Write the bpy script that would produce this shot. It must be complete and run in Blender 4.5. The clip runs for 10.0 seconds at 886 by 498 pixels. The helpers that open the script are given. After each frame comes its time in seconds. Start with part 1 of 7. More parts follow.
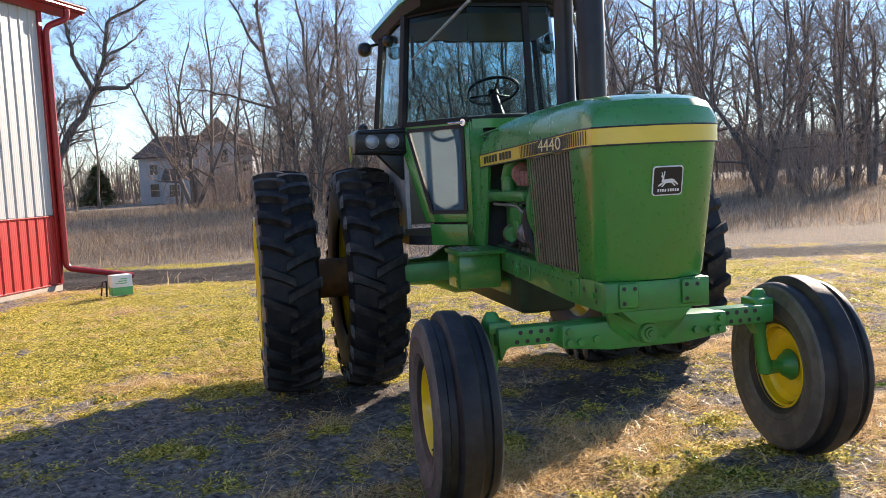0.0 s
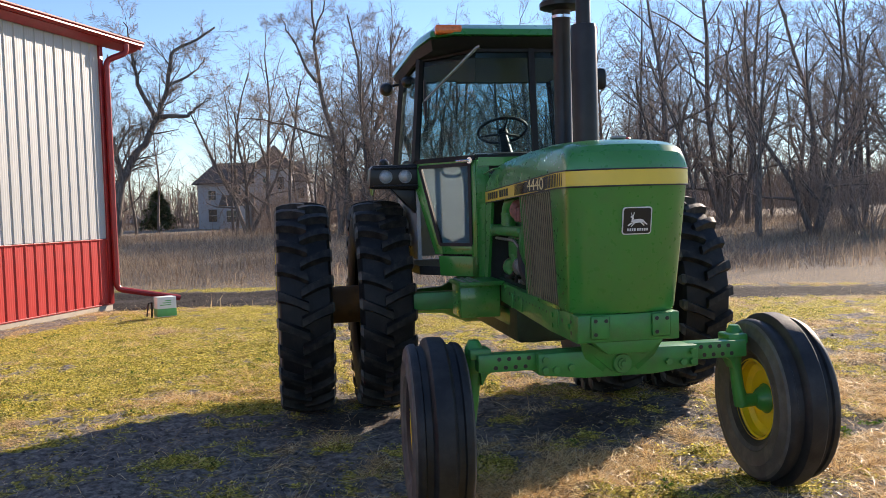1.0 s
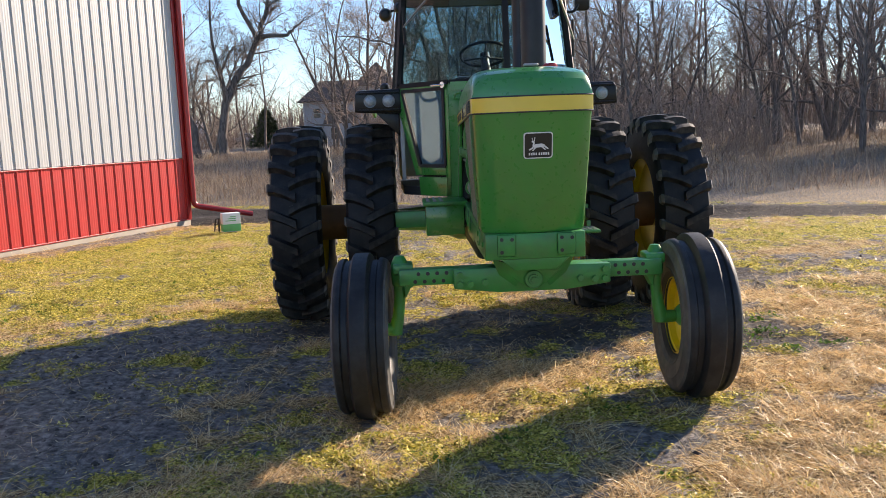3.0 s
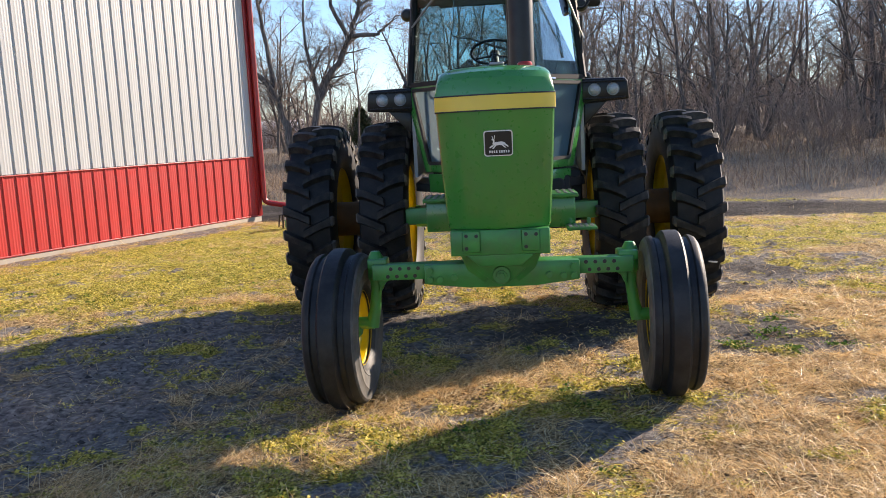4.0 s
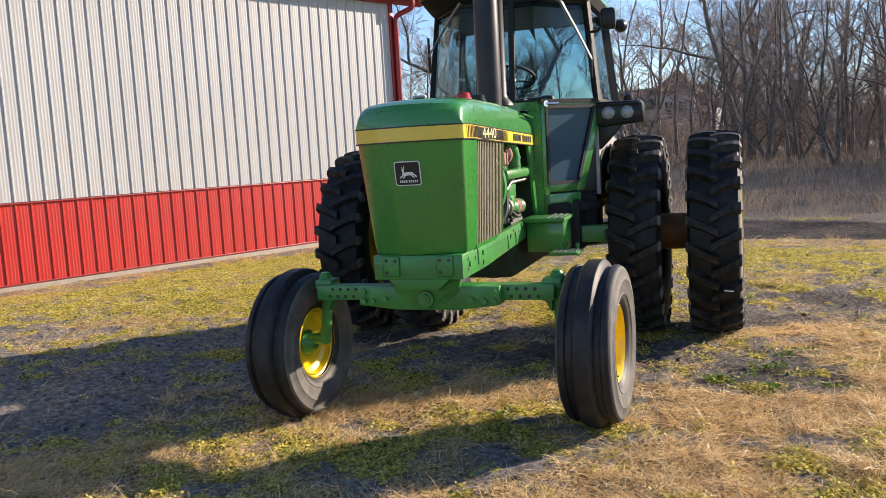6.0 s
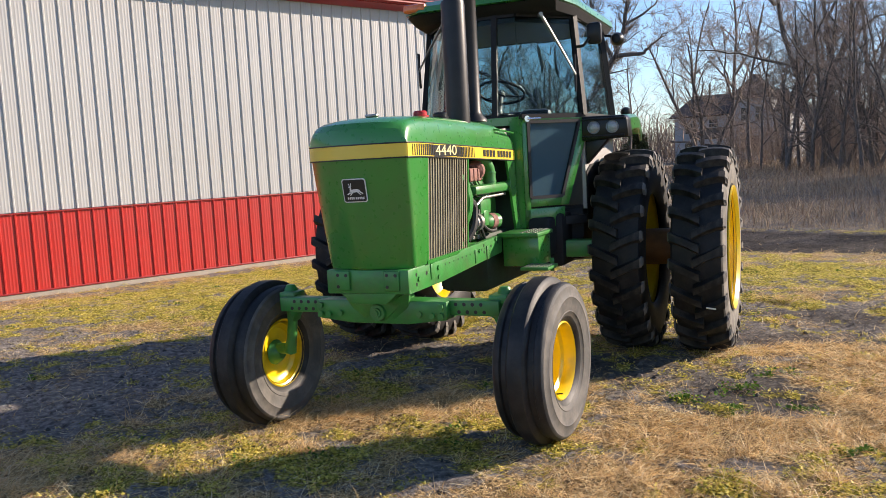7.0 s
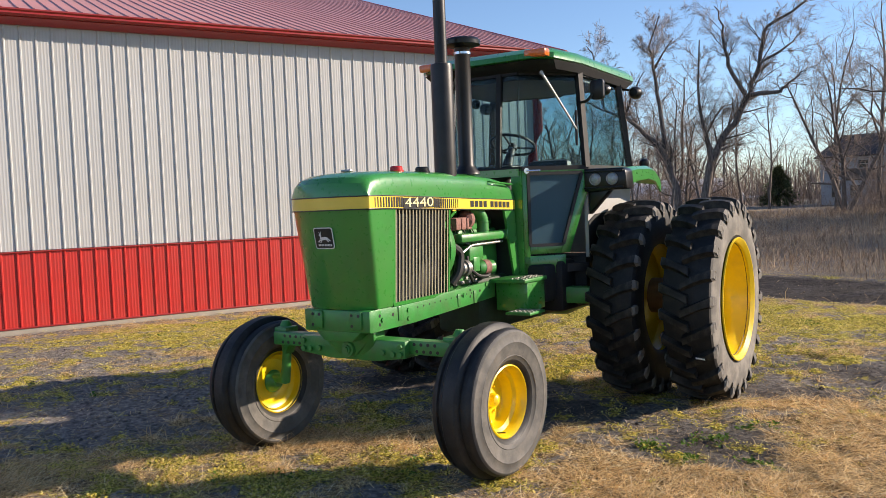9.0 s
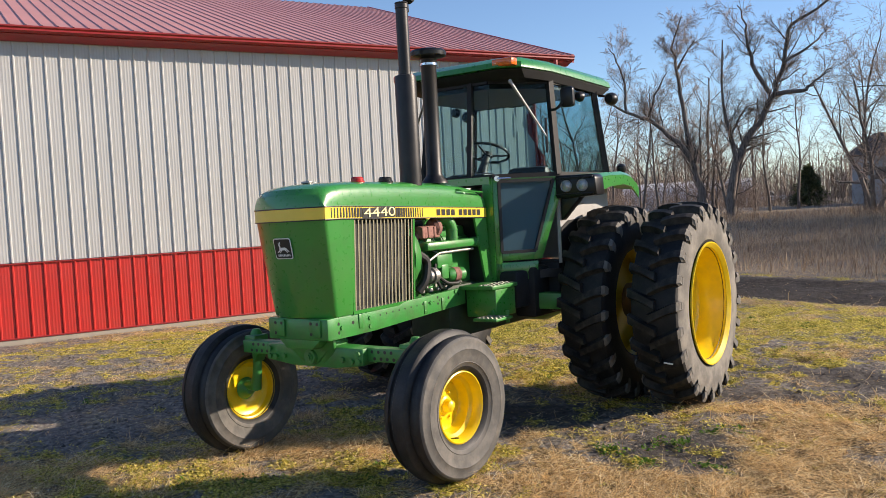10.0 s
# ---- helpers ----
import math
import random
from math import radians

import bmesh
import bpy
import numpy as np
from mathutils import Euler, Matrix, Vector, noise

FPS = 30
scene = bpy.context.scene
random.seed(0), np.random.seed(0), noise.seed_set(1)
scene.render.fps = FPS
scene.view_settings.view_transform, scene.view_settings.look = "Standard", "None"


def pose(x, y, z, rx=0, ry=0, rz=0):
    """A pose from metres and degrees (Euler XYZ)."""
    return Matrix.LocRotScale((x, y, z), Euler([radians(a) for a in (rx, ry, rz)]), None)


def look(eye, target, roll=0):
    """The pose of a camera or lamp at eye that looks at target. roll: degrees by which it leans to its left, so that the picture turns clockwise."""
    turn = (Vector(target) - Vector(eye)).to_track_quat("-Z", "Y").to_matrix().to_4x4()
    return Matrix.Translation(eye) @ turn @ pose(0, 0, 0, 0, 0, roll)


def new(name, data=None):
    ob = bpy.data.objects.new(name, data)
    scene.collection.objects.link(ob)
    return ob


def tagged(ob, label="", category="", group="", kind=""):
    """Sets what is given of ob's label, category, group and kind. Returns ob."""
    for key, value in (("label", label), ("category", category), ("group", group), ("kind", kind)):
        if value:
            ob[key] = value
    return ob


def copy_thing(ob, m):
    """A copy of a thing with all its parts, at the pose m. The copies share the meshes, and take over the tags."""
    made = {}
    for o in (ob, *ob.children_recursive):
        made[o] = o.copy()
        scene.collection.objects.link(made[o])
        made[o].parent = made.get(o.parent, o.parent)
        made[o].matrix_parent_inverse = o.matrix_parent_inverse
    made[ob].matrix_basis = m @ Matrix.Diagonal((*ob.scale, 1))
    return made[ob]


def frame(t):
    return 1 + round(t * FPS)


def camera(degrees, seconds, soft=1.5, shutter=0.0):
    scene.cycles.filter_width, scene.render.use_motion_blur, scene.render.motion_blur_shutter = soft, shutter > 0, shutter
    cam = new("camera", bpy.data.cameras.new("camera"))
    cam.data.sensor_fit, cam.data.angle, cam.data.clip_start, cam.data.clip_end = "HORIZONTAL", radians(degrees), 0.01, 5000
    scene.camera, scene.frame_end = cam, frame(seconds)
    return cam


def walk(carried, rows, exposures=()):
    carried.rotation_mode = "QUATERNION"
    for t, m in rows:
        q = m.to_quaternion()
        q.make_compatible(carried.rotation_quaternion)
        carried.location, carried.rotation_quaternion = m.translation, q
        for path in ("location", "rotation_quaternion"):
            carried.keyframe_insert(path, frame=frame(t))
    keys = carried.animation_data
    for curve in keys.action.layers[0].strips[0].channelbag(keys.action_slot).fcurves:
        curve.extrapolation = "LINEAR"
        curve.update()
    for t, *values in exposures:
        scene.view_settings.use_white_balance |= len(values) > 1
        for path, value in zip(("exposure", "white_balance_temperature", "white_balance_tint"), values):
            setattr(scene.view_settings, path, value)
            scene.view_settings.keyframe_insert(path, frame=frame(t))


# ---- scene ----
cam = camera(54.7, 10.0, 0.6)
METRES, EYE, TILT, LEAN, TURN = 6.841, 1.635, 0.0, 0.0, -13.6
START_X, START_Y = -2.02, -3.988
ROWS = [
    (0.0, 0.0, 0.0, 0.0, -0.24, -4.82, 2.79),
    (0.5, 0.026, -0.0229, 0.0034, 1.57, -3.29, 2.3),
    (1.0, 0.0533, -0.0491, 0.003, 3.44, -2.69, 1.73),
    (1.5, 0.0901, -0.0577, 0.0043, 5.28, -3.12, 1.33),
    (2.0, 0.1369, -0.0556, 0.0014, 7.07, -5.06, 1.24),
    (2.5, 0.1745, -0.0707, 0.0031, 8.61, -7.15, 1.65),
    (3.0, 0.2155, -0.0846, 0.0061, 10.88, -8.03, 2.22),
    (4.5, 0.3959, -0.0628, 0.0022, 21.38, -7.8, 2.93),
    (5.0, 0.4666, -0.0529, 0.005, 25.38, -7.28, 3.06),
    (5.5, 0.5187, -0.0248, 0.0053, 29.03, -6.77, 3.19),
    (7.0, 0.6722, 0.0559, 0.0098, 37.18, -5.77, 3.11),
    (7.5, 0.7091, 0.0942, 0.0137, 39.91, -5.09, 2.78),
    (8.0, 0.7561, 0.1201, 0.0146, 42.62, -4.22, 2.38),
    (8.5, 0.8021, 0.1254, 0.0146, 44.92, -3.41, 2.17),
    (9.0, 0.8414, 0.1187, 0.0166, 46.64, -2.9, 2.3),
    (9.5, 0.8786, 0.1376, 0.0175, 47.82, -2.63, 2.66),
    (10.0, 0.9027, 0.1631, 0.0184, 48.7, -2.53, 3.08),
]
walk(cam, [(t, pose(START_X, START_Y, EYE, TILT, LEAN, TURN) @ pose(METRES * x, METRES * y, METRES * z, 90 + pitch, roll, yaw)) for t, x, y, z, yaw, pitch, roll in ROWS],
     exposures=[(0.0, 1.16, 7000, 17), (0.8, 0.88, 7000, 17), (1.7, 0.86, 7000, 17), (3.0, 0.99, 7000, 17), (5.0, 0.95, 7000, 17), (7.0, 0.77, 7000, 17), (8.5, 0.69, 7000, 16), (10.0, 0.60, 7000, 15)])

# ---- daylight: low winter sun behind the tractor, clear sky ----
SUN_AZ, SUN_EL = 40.0, 22.0          # degrees; azimuth anticlockwise from +x
world = bpy.data.worlds.new("sky")
scene.world = world
world.use_nodes = True
wn = world.node_tree
wn.nodes.clear()
sky = wn.nodes.new("ShaderNodeTexSky")
sky.sky_type = "NISHITA"
sky.sun_disc = False
sky.sun_elevation = radians(SUN_EL)
sky.sun_rotation = radians(90 - SUN_AZ)
sky.air_density, sky.dust_density, sky.ozone_density = 0.95, 0.0, 3.5
bg = wn.nodes.new("ShaderNodeBackground")
bg.inputs["Strength"].default_value = 0.124
wo = wn.nodes.new("ShaderNodeOutputWorld")
tint = wn.nodes.new("ShaderNodeMixRGB")          # clear blue winter sky
tint.blend_type = "MULTIPLY"
tint.inputs[0].default_value = 1.0
tint.inputs[2].default_value = (0.82, 0.89, 0.98, 1)
wn.links.new(sky.outputs[0], tint.inputs[1])
wn.links.new(tint.outputs[0], bg.inputs[0])
wn.links.new(bg.outputs[0], wo.inputs[0])
sun_data = bpy.data.lights.new("sun", "SUN")
sun_data.energy, sun_data.angle, sun_data.color = 5.0, radians(0.6), (1.0, 0.90, 0.76)
sun = new("sun", sun_data)
sun_dir = Vector((math.cos(radians(SUN_EL)) * math.cos(radians(SUN_AZ)), math.cos(radians(SUN_EL)) * math.sin(radians(SUN_AZ)), math.sin(radians(SUN_EL))))
sun.matrix_world = look(sun_dir * 60, (0, 0, 0))

# ---- materials ----
def nodes(name):
    m = bpy.data.materials.new(name)
    m.use_nodes = True
    return m, m.node_tree.nodes, m.node_tree.links, m.node_tree.nodes["Principled BSDF"]


def ramp(nt, pairs):
    r = nt.new("ShaderNodeValToRGB")
    while len(r.color_ramp.elements) < len(pairs):
        r.color_ramp.elements.new(0.5)
    for e, (p, c) in zip(r.color_ramp.elements, pairs):
        e.position, e.color = p, (*c, 1)
    return r


def surface(name, base, rough=0.5, metal=0.0, vary=0.12, scale=8.0, bump=0.0, bump_scale=60.0, coat=0.0, dirt=None, dirt_amount=0.0, dirt_scale=3.0, rough_vary=0.1, spec=0.5, random_tint=0.0):
    """Base colour varied at two scales, optional dirt patches, fine relief, and uneven gloss."""
    m, nt, ln, p = nodes(name)
    co = nt.new("ShaderNodeTexCoord")
    big = nt.new("ShaderNodeTexNoise")
    big.inputs["Scale"].default_value, big.inputs["Detail"].default_value = scale, 6
    fine = nt.new("ShaderNodeTexNoise")
    fine.inputs["Scale"].default_value, fine.inputs["Detail"].default_value = bump_scale, 4
    ln.new(co.outputs["Object"], big.inputs[0])
    ln.new(co.outputs["Object"], fine.inputs[0])
    lo = tuple(c * (1 - vary) for c in base)
    hi = tuple(min(1.0, c * (1 + vary)) for c in base)
    r = ramp(nt, [(0.3, lo), (0.7, hi)])
    ln.new(big.outputs[0], r.inputs[0])
    out = r.outputs[0]
    if dirt:
        dn = nt.new("ShaderNodeTexNoise")
        dn.inputs["Scale"].default_value, dn.inputs["Detail"].default_value, dn.inputs["Roughness"].default_value = dirt_scale, 8, 0.65
        ln.new(co.outputs["Object"], dn.inputs[0])
        dr = ramp(nt, [(0.45, (0, 0, 0)), (0.75, (dirt_amount,) * 3)])
        ln.new(dn.outputs[0], dr.inputs[0])
        mx = nt.new("ShaderNodeMixRGB")
        ln.new(dr.outputs[0], mx.inputs[0])
        ln.new(out, mx.inputs[1])
        mx.inputs[2].default_value = (*dirt, 1)
        out = mx.outputs[0]
    if random_tint:
        oi = nt.new("ShaderNodeObjectInfo")
        hs = nt.new("ShaderNodeHueSaturation")
        mr = nt.new("ShaderNodeMapRange")
        mr.inputs["To Min"].default_value, mr.inputs["To Max"].default_value = 1 - random_tint, 1 + random_tint
        ln.new(oi.outputs["Random"], mr.inputs[0])
        ln.new(mr.outputs[0], hs.inputs["Value"])
        ln.new(out, hs.inputs["Color"])
        out = hs.outputs[0]
    ln.new(out, p.inputs["Base Color"])
    rr = nt.new("ShaderNodeMapRange")
    rr.inputs["To Min"].default_value, rr.inputs["To Max"].default_value = max(0.02, rough - rough_vary), min(1, rough + rough_vary)
    ln.new(fine.outputs[0] if bump_scale < 200 else big.outputs[0], rr.inputs[0])
    ln.new(rr.outputs[0], p.inputs["Roughness"])
    p.inputs["Metallic"].default_value = metal
    p.inputs["Coat Weight"].default_value = coat
    p.inputs["Coat Roughness"].default_value = 0.06
    p.inputs["Specular IOR Level"].default_value = spec
    if bump:
        b = nt.new("ShaderNodeBump")
        b.inputs["Strength"].default_value, b.inputs["Distance"].default_value = bump, 0.01
        ln.new(fine.outputs[0], b.inputs["Height"])
        ln.new(b.outputs[0], p.inputs["Normal"])
    return m


GREEN = surface("green_paint", (0.027, 0.225, 0.034), 0.30, vary=0.08, scale=3, bump=0.02, bump_scale=30, coat=0.6, dirt=(0.10, 0.13, 0.06), dirt_amount=0.25, dirt_scale=4)
GREEN_CAST = surface("green_cast_paint", (0.028, 0.225, 0.040), 0.42, vary=0.16, scale=9, bump=0.12, bump_scale=70, coat=0.15, dirt=(0.09, 0.09, 0.05), dirt_amount=0.5, dirt_scale=7)
YELLOW = surface("yellow_paint", (0.82, 0.57, 0.008), 0.33, vary=0.06, scale=5, bump=0.03, bump_scale=40, coat=0.3, dirt=(0.30, 0.22, 0.06), dirt_amount=0.3, dirt_scale=6)
YELLOW_TAPE = surface("yellow_stripe", (0.78, 0.55, 0.05), 0.35, vary=0.05, scale=6, coat=0.2)
RUBBER = surface("tyre_rubber", (0.009, 0.009, 0.010), 0.62, vary=0.3, scale=7, bump=0.15, bump_scale=90, dirt=(0.10, 0.088, 0.072), dirt_amount=0.22, dirt_scale=9, spec=0.35)
# Sidewall colour holds real dust plus the sun's brightening of the outer face
SIDEWALL = surface("dusty_sunlit_sidewall", (0.13, 0.12, 0.105), 0.8, vary=0.25, scale=5, bump=0.15, bump_scale=90, dirt=(0.30, 0.265, 0.22), dirt_amount=0.75, dirt_scale=5)
LUG_RUBBER = surface("dusty_tread_rubber", (0.013, 0.0125, 0.012), 0.6, vary=0.3, scale=7, bump=0.15, bump_scale=90, dirt=(0.15, 0.125, 0.10), dirt_amount=0.42, dirt_scale=7, spec=0.3)
RUBBER_WORN = surface("worn_tyre_rubber", (0.013, 0.013, 0.014), 0.55, vary=0.25, scale=12, bump=0.15, bump_scale=120, dirt=(0.10, 0.09, 0.08), dirt_amount=0.28, dirt_scale=6, spec=0.4)
SIDEWALL_FRONT = surface("worn_front_sidewall", (0.080, 0.076, 0.070), 0.72, vary=0.2, scale=9, bump=0.12, bump_scale=120, dirt=(0.22, 0.195, 0.165), dirt_amount=0.6, dirt_scale=7)
OILY = surface("oily_dark_casting", (0.013, 0.036, 0.014), 0.65, vary=0.3, scale=9, bump=0.15, bump_scale=60, dirt=(0.03, 0.03, 0.02), dirt_amount=0.5, dirt_scale=6)
BLACK = surface("black_paint", (0.007, 0.007, 0.008), 0.35, vary=0.2, scale=8, bump=0.03, bump_scale=60, coat=0.1, spec=0.3, dirt=(0.05, 0.046, 0.04), dirt_amount=0.12, dirt_scale=5)
BLACK_STACK = surface("heat_dulled_black_steel", (0.018, 0.017, 0.017), 0.42, metal=0.3, vary=0.3, scale=6, bump=0.05, bump_scale=80, dirt=(0.06, 0.05, 0.045), dirt_amount=0.4, dirt_scale=4)
FRAME_BLACK = surface("matt_black_cab_frame", (0.014, 0.014, 0.015), 0.62, vary=0.2, scale=8, bump=0.04, bump_scale=60, spec=0.3)
SEAL = surface("rubber_seal", (0.010, 0.010, 0.011), 0.6, vary=0.2, scale=20)
CHROME = surface("bright_metal", (0.72, 0.72, 0.72), 0.22, metal=1.0, vary=0.08, scale=20)
STEEL = surface("dull_steel", (0.33, 0.32, 0.31), 0.45, metal=0.8, vary=0.25, scale=25, bump=0.1, dirt=(0.12, 0.08, 0.05), dirt_amount=0.4, dirt_scale=20)
RUST = surface("rusty_cast_iron", (0.27, 0.125, 0.10), 0.8, vary=0.35, scale=30, bump=0.3, bump_scale=90)
DULL_HUB = surface("rust_stained_yellow_hub", (0.22, 0.095, 0.022), 0.7, vary=0.35, scale=12, bump=0.2, bump_scale=60, dirt=(0.04, 0.03, 0.025), dirt_amount=0.7, dirt_scale=6)
GREY_PANEL = surface("grey_cab_lining", (0.36, 0.35, 0.34), 0.6, vary=0.08, scale=6, bump=0.05)
VINYL = surface("dark_vinyl", (0.022, 0.022, 0.024), 0.5, vary=0.2, scale=14, bump=0.1)
WHITE_MARK = surface("white_decal", (0.78, 0.78, 0.76), 0.4, vary=0.04)
DARK_MARK = surface("black_decal", (0.014, 0.014, 0.014), 0.4, vary=0.1)
SCREEN = surface("radiator_screen", (0.25, 0.228, 0.145), 0.5, metal=0.1, vary=0.2, scale=12)
AMBER = surface("amber_lens", (0.80, 0.16, 0.02), 0.18, vary=0.15, scale=40, coat=0.6)
RED_PLASTIC = surface("red_cap_paint", (0.45, 0.02, 0.02), 0.35, vary=0.1)
LAMP_GLASS = surface("lamp_lens", (0.30, 0.32, 0.33), 0.18, metal=0.2, vary=0.2, scale=60, bump=0.3, bump_scale=120, coat=0.8)
SIDING_WHITE = surface("white_steel_siding", (0.455, 0.458, 0.452), 0.42, vary=0.04, scale=1.5, dirt=(0.42, 0.40, 0.37), dirt_amount=0.35, dirt_scale=1.2, random_tint=0.02)
SIDING_RED = surface("red_steel_siding", (0.50, 0.030, 0.024), 0.40, vary=0.06, scale=2, dirt=(0.36, 0.05, 0.04), dirt_amount=0.4, dirt_scale=2.5, random_tint=0.03)
TRIM_RED = surface("red_steel_trim", (0.30, 0.020, 0.020), 0.38, vary=0.07, scale=4, dirt=(0.25, 0.05, 0.04), dirt_amount=0.3)
ROOF_RED = surface("weathered_red_roofing", (0.52, 0.235, 0.215), 0.50, vary=0.10, scale=1.0, dirt=(0.44, 0.25, 0.225), dirt_amount=0.4, dirt_scale=2, random_tint=0.04)
CONCRETE = surface("concrete", (0.33, 0.285, 0.23), 0.85, vary=0.15, scale=6, bump=0.4, bump_scale=60, dirt=(0.22, 0.19, 0.14), dirt_amount=0.6, dirt_scale=3)


def glass(name, tint, rough=0.0):
    m, nt, ln, p = nodes(name)
    p.inputs["Base Color"].default_value = (*tint, 1)
    p.inputs["Roughness"].default_value = rough
    p.inputs["IOR"].default_value = 1.2
    p.inputs["Transmission Weight"].default_value = 1.0
    return m


GLASS = glass("cab_glass", (0.47, 0.63, 0.65))
SKY_DUST_GLASS = glass("sky_and_dust_pane", (0.28, 0.38, 0.44))
_nt = SKY_DUST_GLASS.node_tree
# Blue diffuse share paints the reflected sky into the pane's colour
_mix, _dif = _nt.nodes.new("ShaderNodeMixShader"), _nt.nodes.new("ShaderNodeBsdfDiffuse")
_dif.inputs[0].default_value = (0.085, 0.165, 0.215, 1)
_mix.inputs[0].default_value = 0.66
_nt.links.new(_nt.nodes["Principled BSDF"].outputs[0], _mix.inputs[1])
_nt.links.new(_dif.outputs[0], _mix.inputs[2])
# translucent share is the dust film
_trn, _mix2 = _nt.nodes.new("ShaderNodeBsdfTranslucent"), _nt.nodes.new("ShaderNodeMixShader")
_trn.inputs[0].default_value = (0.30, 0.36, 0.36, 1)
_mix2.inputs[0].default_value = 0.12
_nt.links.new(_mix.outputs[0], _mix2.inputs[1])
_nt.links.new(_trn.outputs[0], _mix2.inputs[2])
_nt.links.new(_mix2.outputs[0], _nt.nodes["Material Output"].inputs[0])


# ---- mesh tools ----
def part(name, bm, mat, parent=None, label="", sharp=35, shadow=True, split=None):
    """One mesh object from a bmesh, under a thing or a part."""
    me = bpy.data.meshes.new(name)
    bmesh.ops.recalc_face_normals(bm, faces=bm.faces[:])
    if split:
        for f in bm.faces:
            f.material_index = 1 if split(f.calc_center_median()) else 0
    bm.to_mesh(me)
    bm.free()
    for mm in (mat if isinstance(mat, (list, tuple)) else [mat]):
        me.materials.append(mm)
    me.polygons.foreach_set("use_smooth", [True] * len(me.polygons))
    me.set_sharp_from_angle(angle=radians(sharp))
    ob = new(name, me)
    if parent:
        ob.parent = parent
    if label:
        ob["label"] = label
    if not shadow:
        ob.visible_shadow = False
    return ob


def thing(name, label, category, group="", kind="", m=None):
    e = new(name)
    e.empty_display_size = 0.2
    tagged(e, label, category, group, kind)
    if m is not None:
        e.matrix_world = m
    return e


def box(bm, c, s, bevel=0.0, m=None, seg=2):
    r = bmesh.ops.create_cube(bm, size=1.0)
    vs = r["verts"]
    bmesh.ops.scale(bm, vec=s, verts=vs)
    if bevel:
        es = list({e for v in vs for e in v.link_edges})
        b = bmesh.ops.bevel(bm, geom=es, offset=bevel, segments=seg, affect="EDGES", profile=0.5)
        vs = list({v for f in b["faces"] for v in f.verts} | {v for v in vs if v.is_valid})
    mm = Matrix.Translation(c) @ (m if m is not None else Matrix())
    bmesh.ops.transform(bm, matrix=mm, verts=vs)
    return vs


def rings(bm, rs, closed=True, cap=True):
    """Loft through rings of equal length."""
    vv = [[bm.verts.new(p) for p in r] for r in rs]
    n = len(vv[0])
    for a, b in zip(vv, vv[1:]):
        for i in range(n if closed else n - 1):
            bm.faces.new((a[i], a[(i + 1) % n], b[(i + 1) % n], b[i]))
    if cap and closed:
        bm.faces.new(list(reversed(vv[0])))
        bm.faces.new(vv[-1])
    return vv


def tube(bm, pts, radii, seg=10, cap=True):
    pts = [Vector(p) for p in pts]
    if not isinstance(radii, (list, tuple)):
        radii = [radii] * len(pts)
    rs, side = [], None
    for i, p in enumerate(pts):
        d = (pts[min(i + 1, len(pts) - 1)] - pts[max(i - 1, 0)]).normalized()
        if side is None:
            side = d.orthogonal().normalized()
        side = (side - d * side.dot(d)).normalized()
        up = d.cross(side)
        rs.append([p + radii[i] * (math.cos(a) * side + math.sin(a) * up) for a in (2 * math.pi * k / seg for k in range(seg))])
    rings(bm, rs, cap=cap)


def lathe(bm, prof, seg=32, m=None, closed=False):
    """Turn a profile of (radius, along) about the local x axis."""
    m = m if m is not None else Matrix()
    vv = [[bm.verts.new(m @ Vector((x, r * math.cos(a), r * math.sin(a)))) for r, x in prof] for a in (2 * math.pi * k / seg for k in range(seg))]
    n = len(prof)
    for k in range(seg):
        a, b = vv[k], vv[(k + 1) % seg]
        for i in range(n if closed else n - 1):
            j = (i + 1) % n
            bm.faces.new((a[i], b[i], b[j], a[j]))
    if not closed:
        for i in (0, n - 1):
            if prof[i][0] < 0.004:
                bmesh.ops.remove_doubles(bm, verts=[v[i] for v in vv], dist=0.02)


def prism(bm, poly, vec, bevel=0.0):
    """A flat polygon given a thickness along vec."""
    vec = Vector(vec)
    a = [bm.verts.new(p) for p in poly]
    b = [bm.verts.new(Vector(p) + vec) for p in poly]
    n = len(a)
    fs = [bm.faces.new(a), bm.faces.new(list(reversed(b)))]
    for i in range(n):
        fs.append(bm.faces.new((a[i], b[i], b[(i + 1) % n], a[(i + 1) % n])))
    if bevel:
        bmesh.ops.recalc_face_normals(bm, faces=fs)
        es = list({e for f in fs for e in f.edges})
        bmesh.ops.bevel(bm, geom=es, offset=bevel, segments=2, affect="EDGES", profile=0.5)


def cyl(bm, a, b, r, seg=16):
    tube(bm, [a, b], r, seg)


def fillet_path(pts, r=0.05, n=4):
    """Round the corners of a polyline."""
    pts = [Vector(p) for p in pts]
    out = [pts[0]]
    for a, b, c in zip(pts, pts[1:], pts[2:]):
        d1, d2 = (a - b), (c - b)
        k = min(r, d1.length * 0.45, d2.length * 0.45)
        p, q = b + d1.normalized() * k, b + d2.normalized() * k
        for i in range(n + 1):
            t = i / n
            out.append((1 - t) ** 2 * p + 2 * t * (1 - t) * b + t * t * q)
    out.append(pts[-1])
    return out

# ---- barn: steel-sided shed with red wainscot ----
BARN = pose(-5.1725, 12.9547, 0, 0, 0, 65.05 - 180)     # local +x runs back along the wall from its corner, +y is outward
B_LEN, WAINSCOT, WALL_TOP, HALF_W, RIDGE = 29.3, 1.256, 4.97, 10.3, 8.66
RIB, RIB_START, BASE = 0.2395, 0.067, 0.03


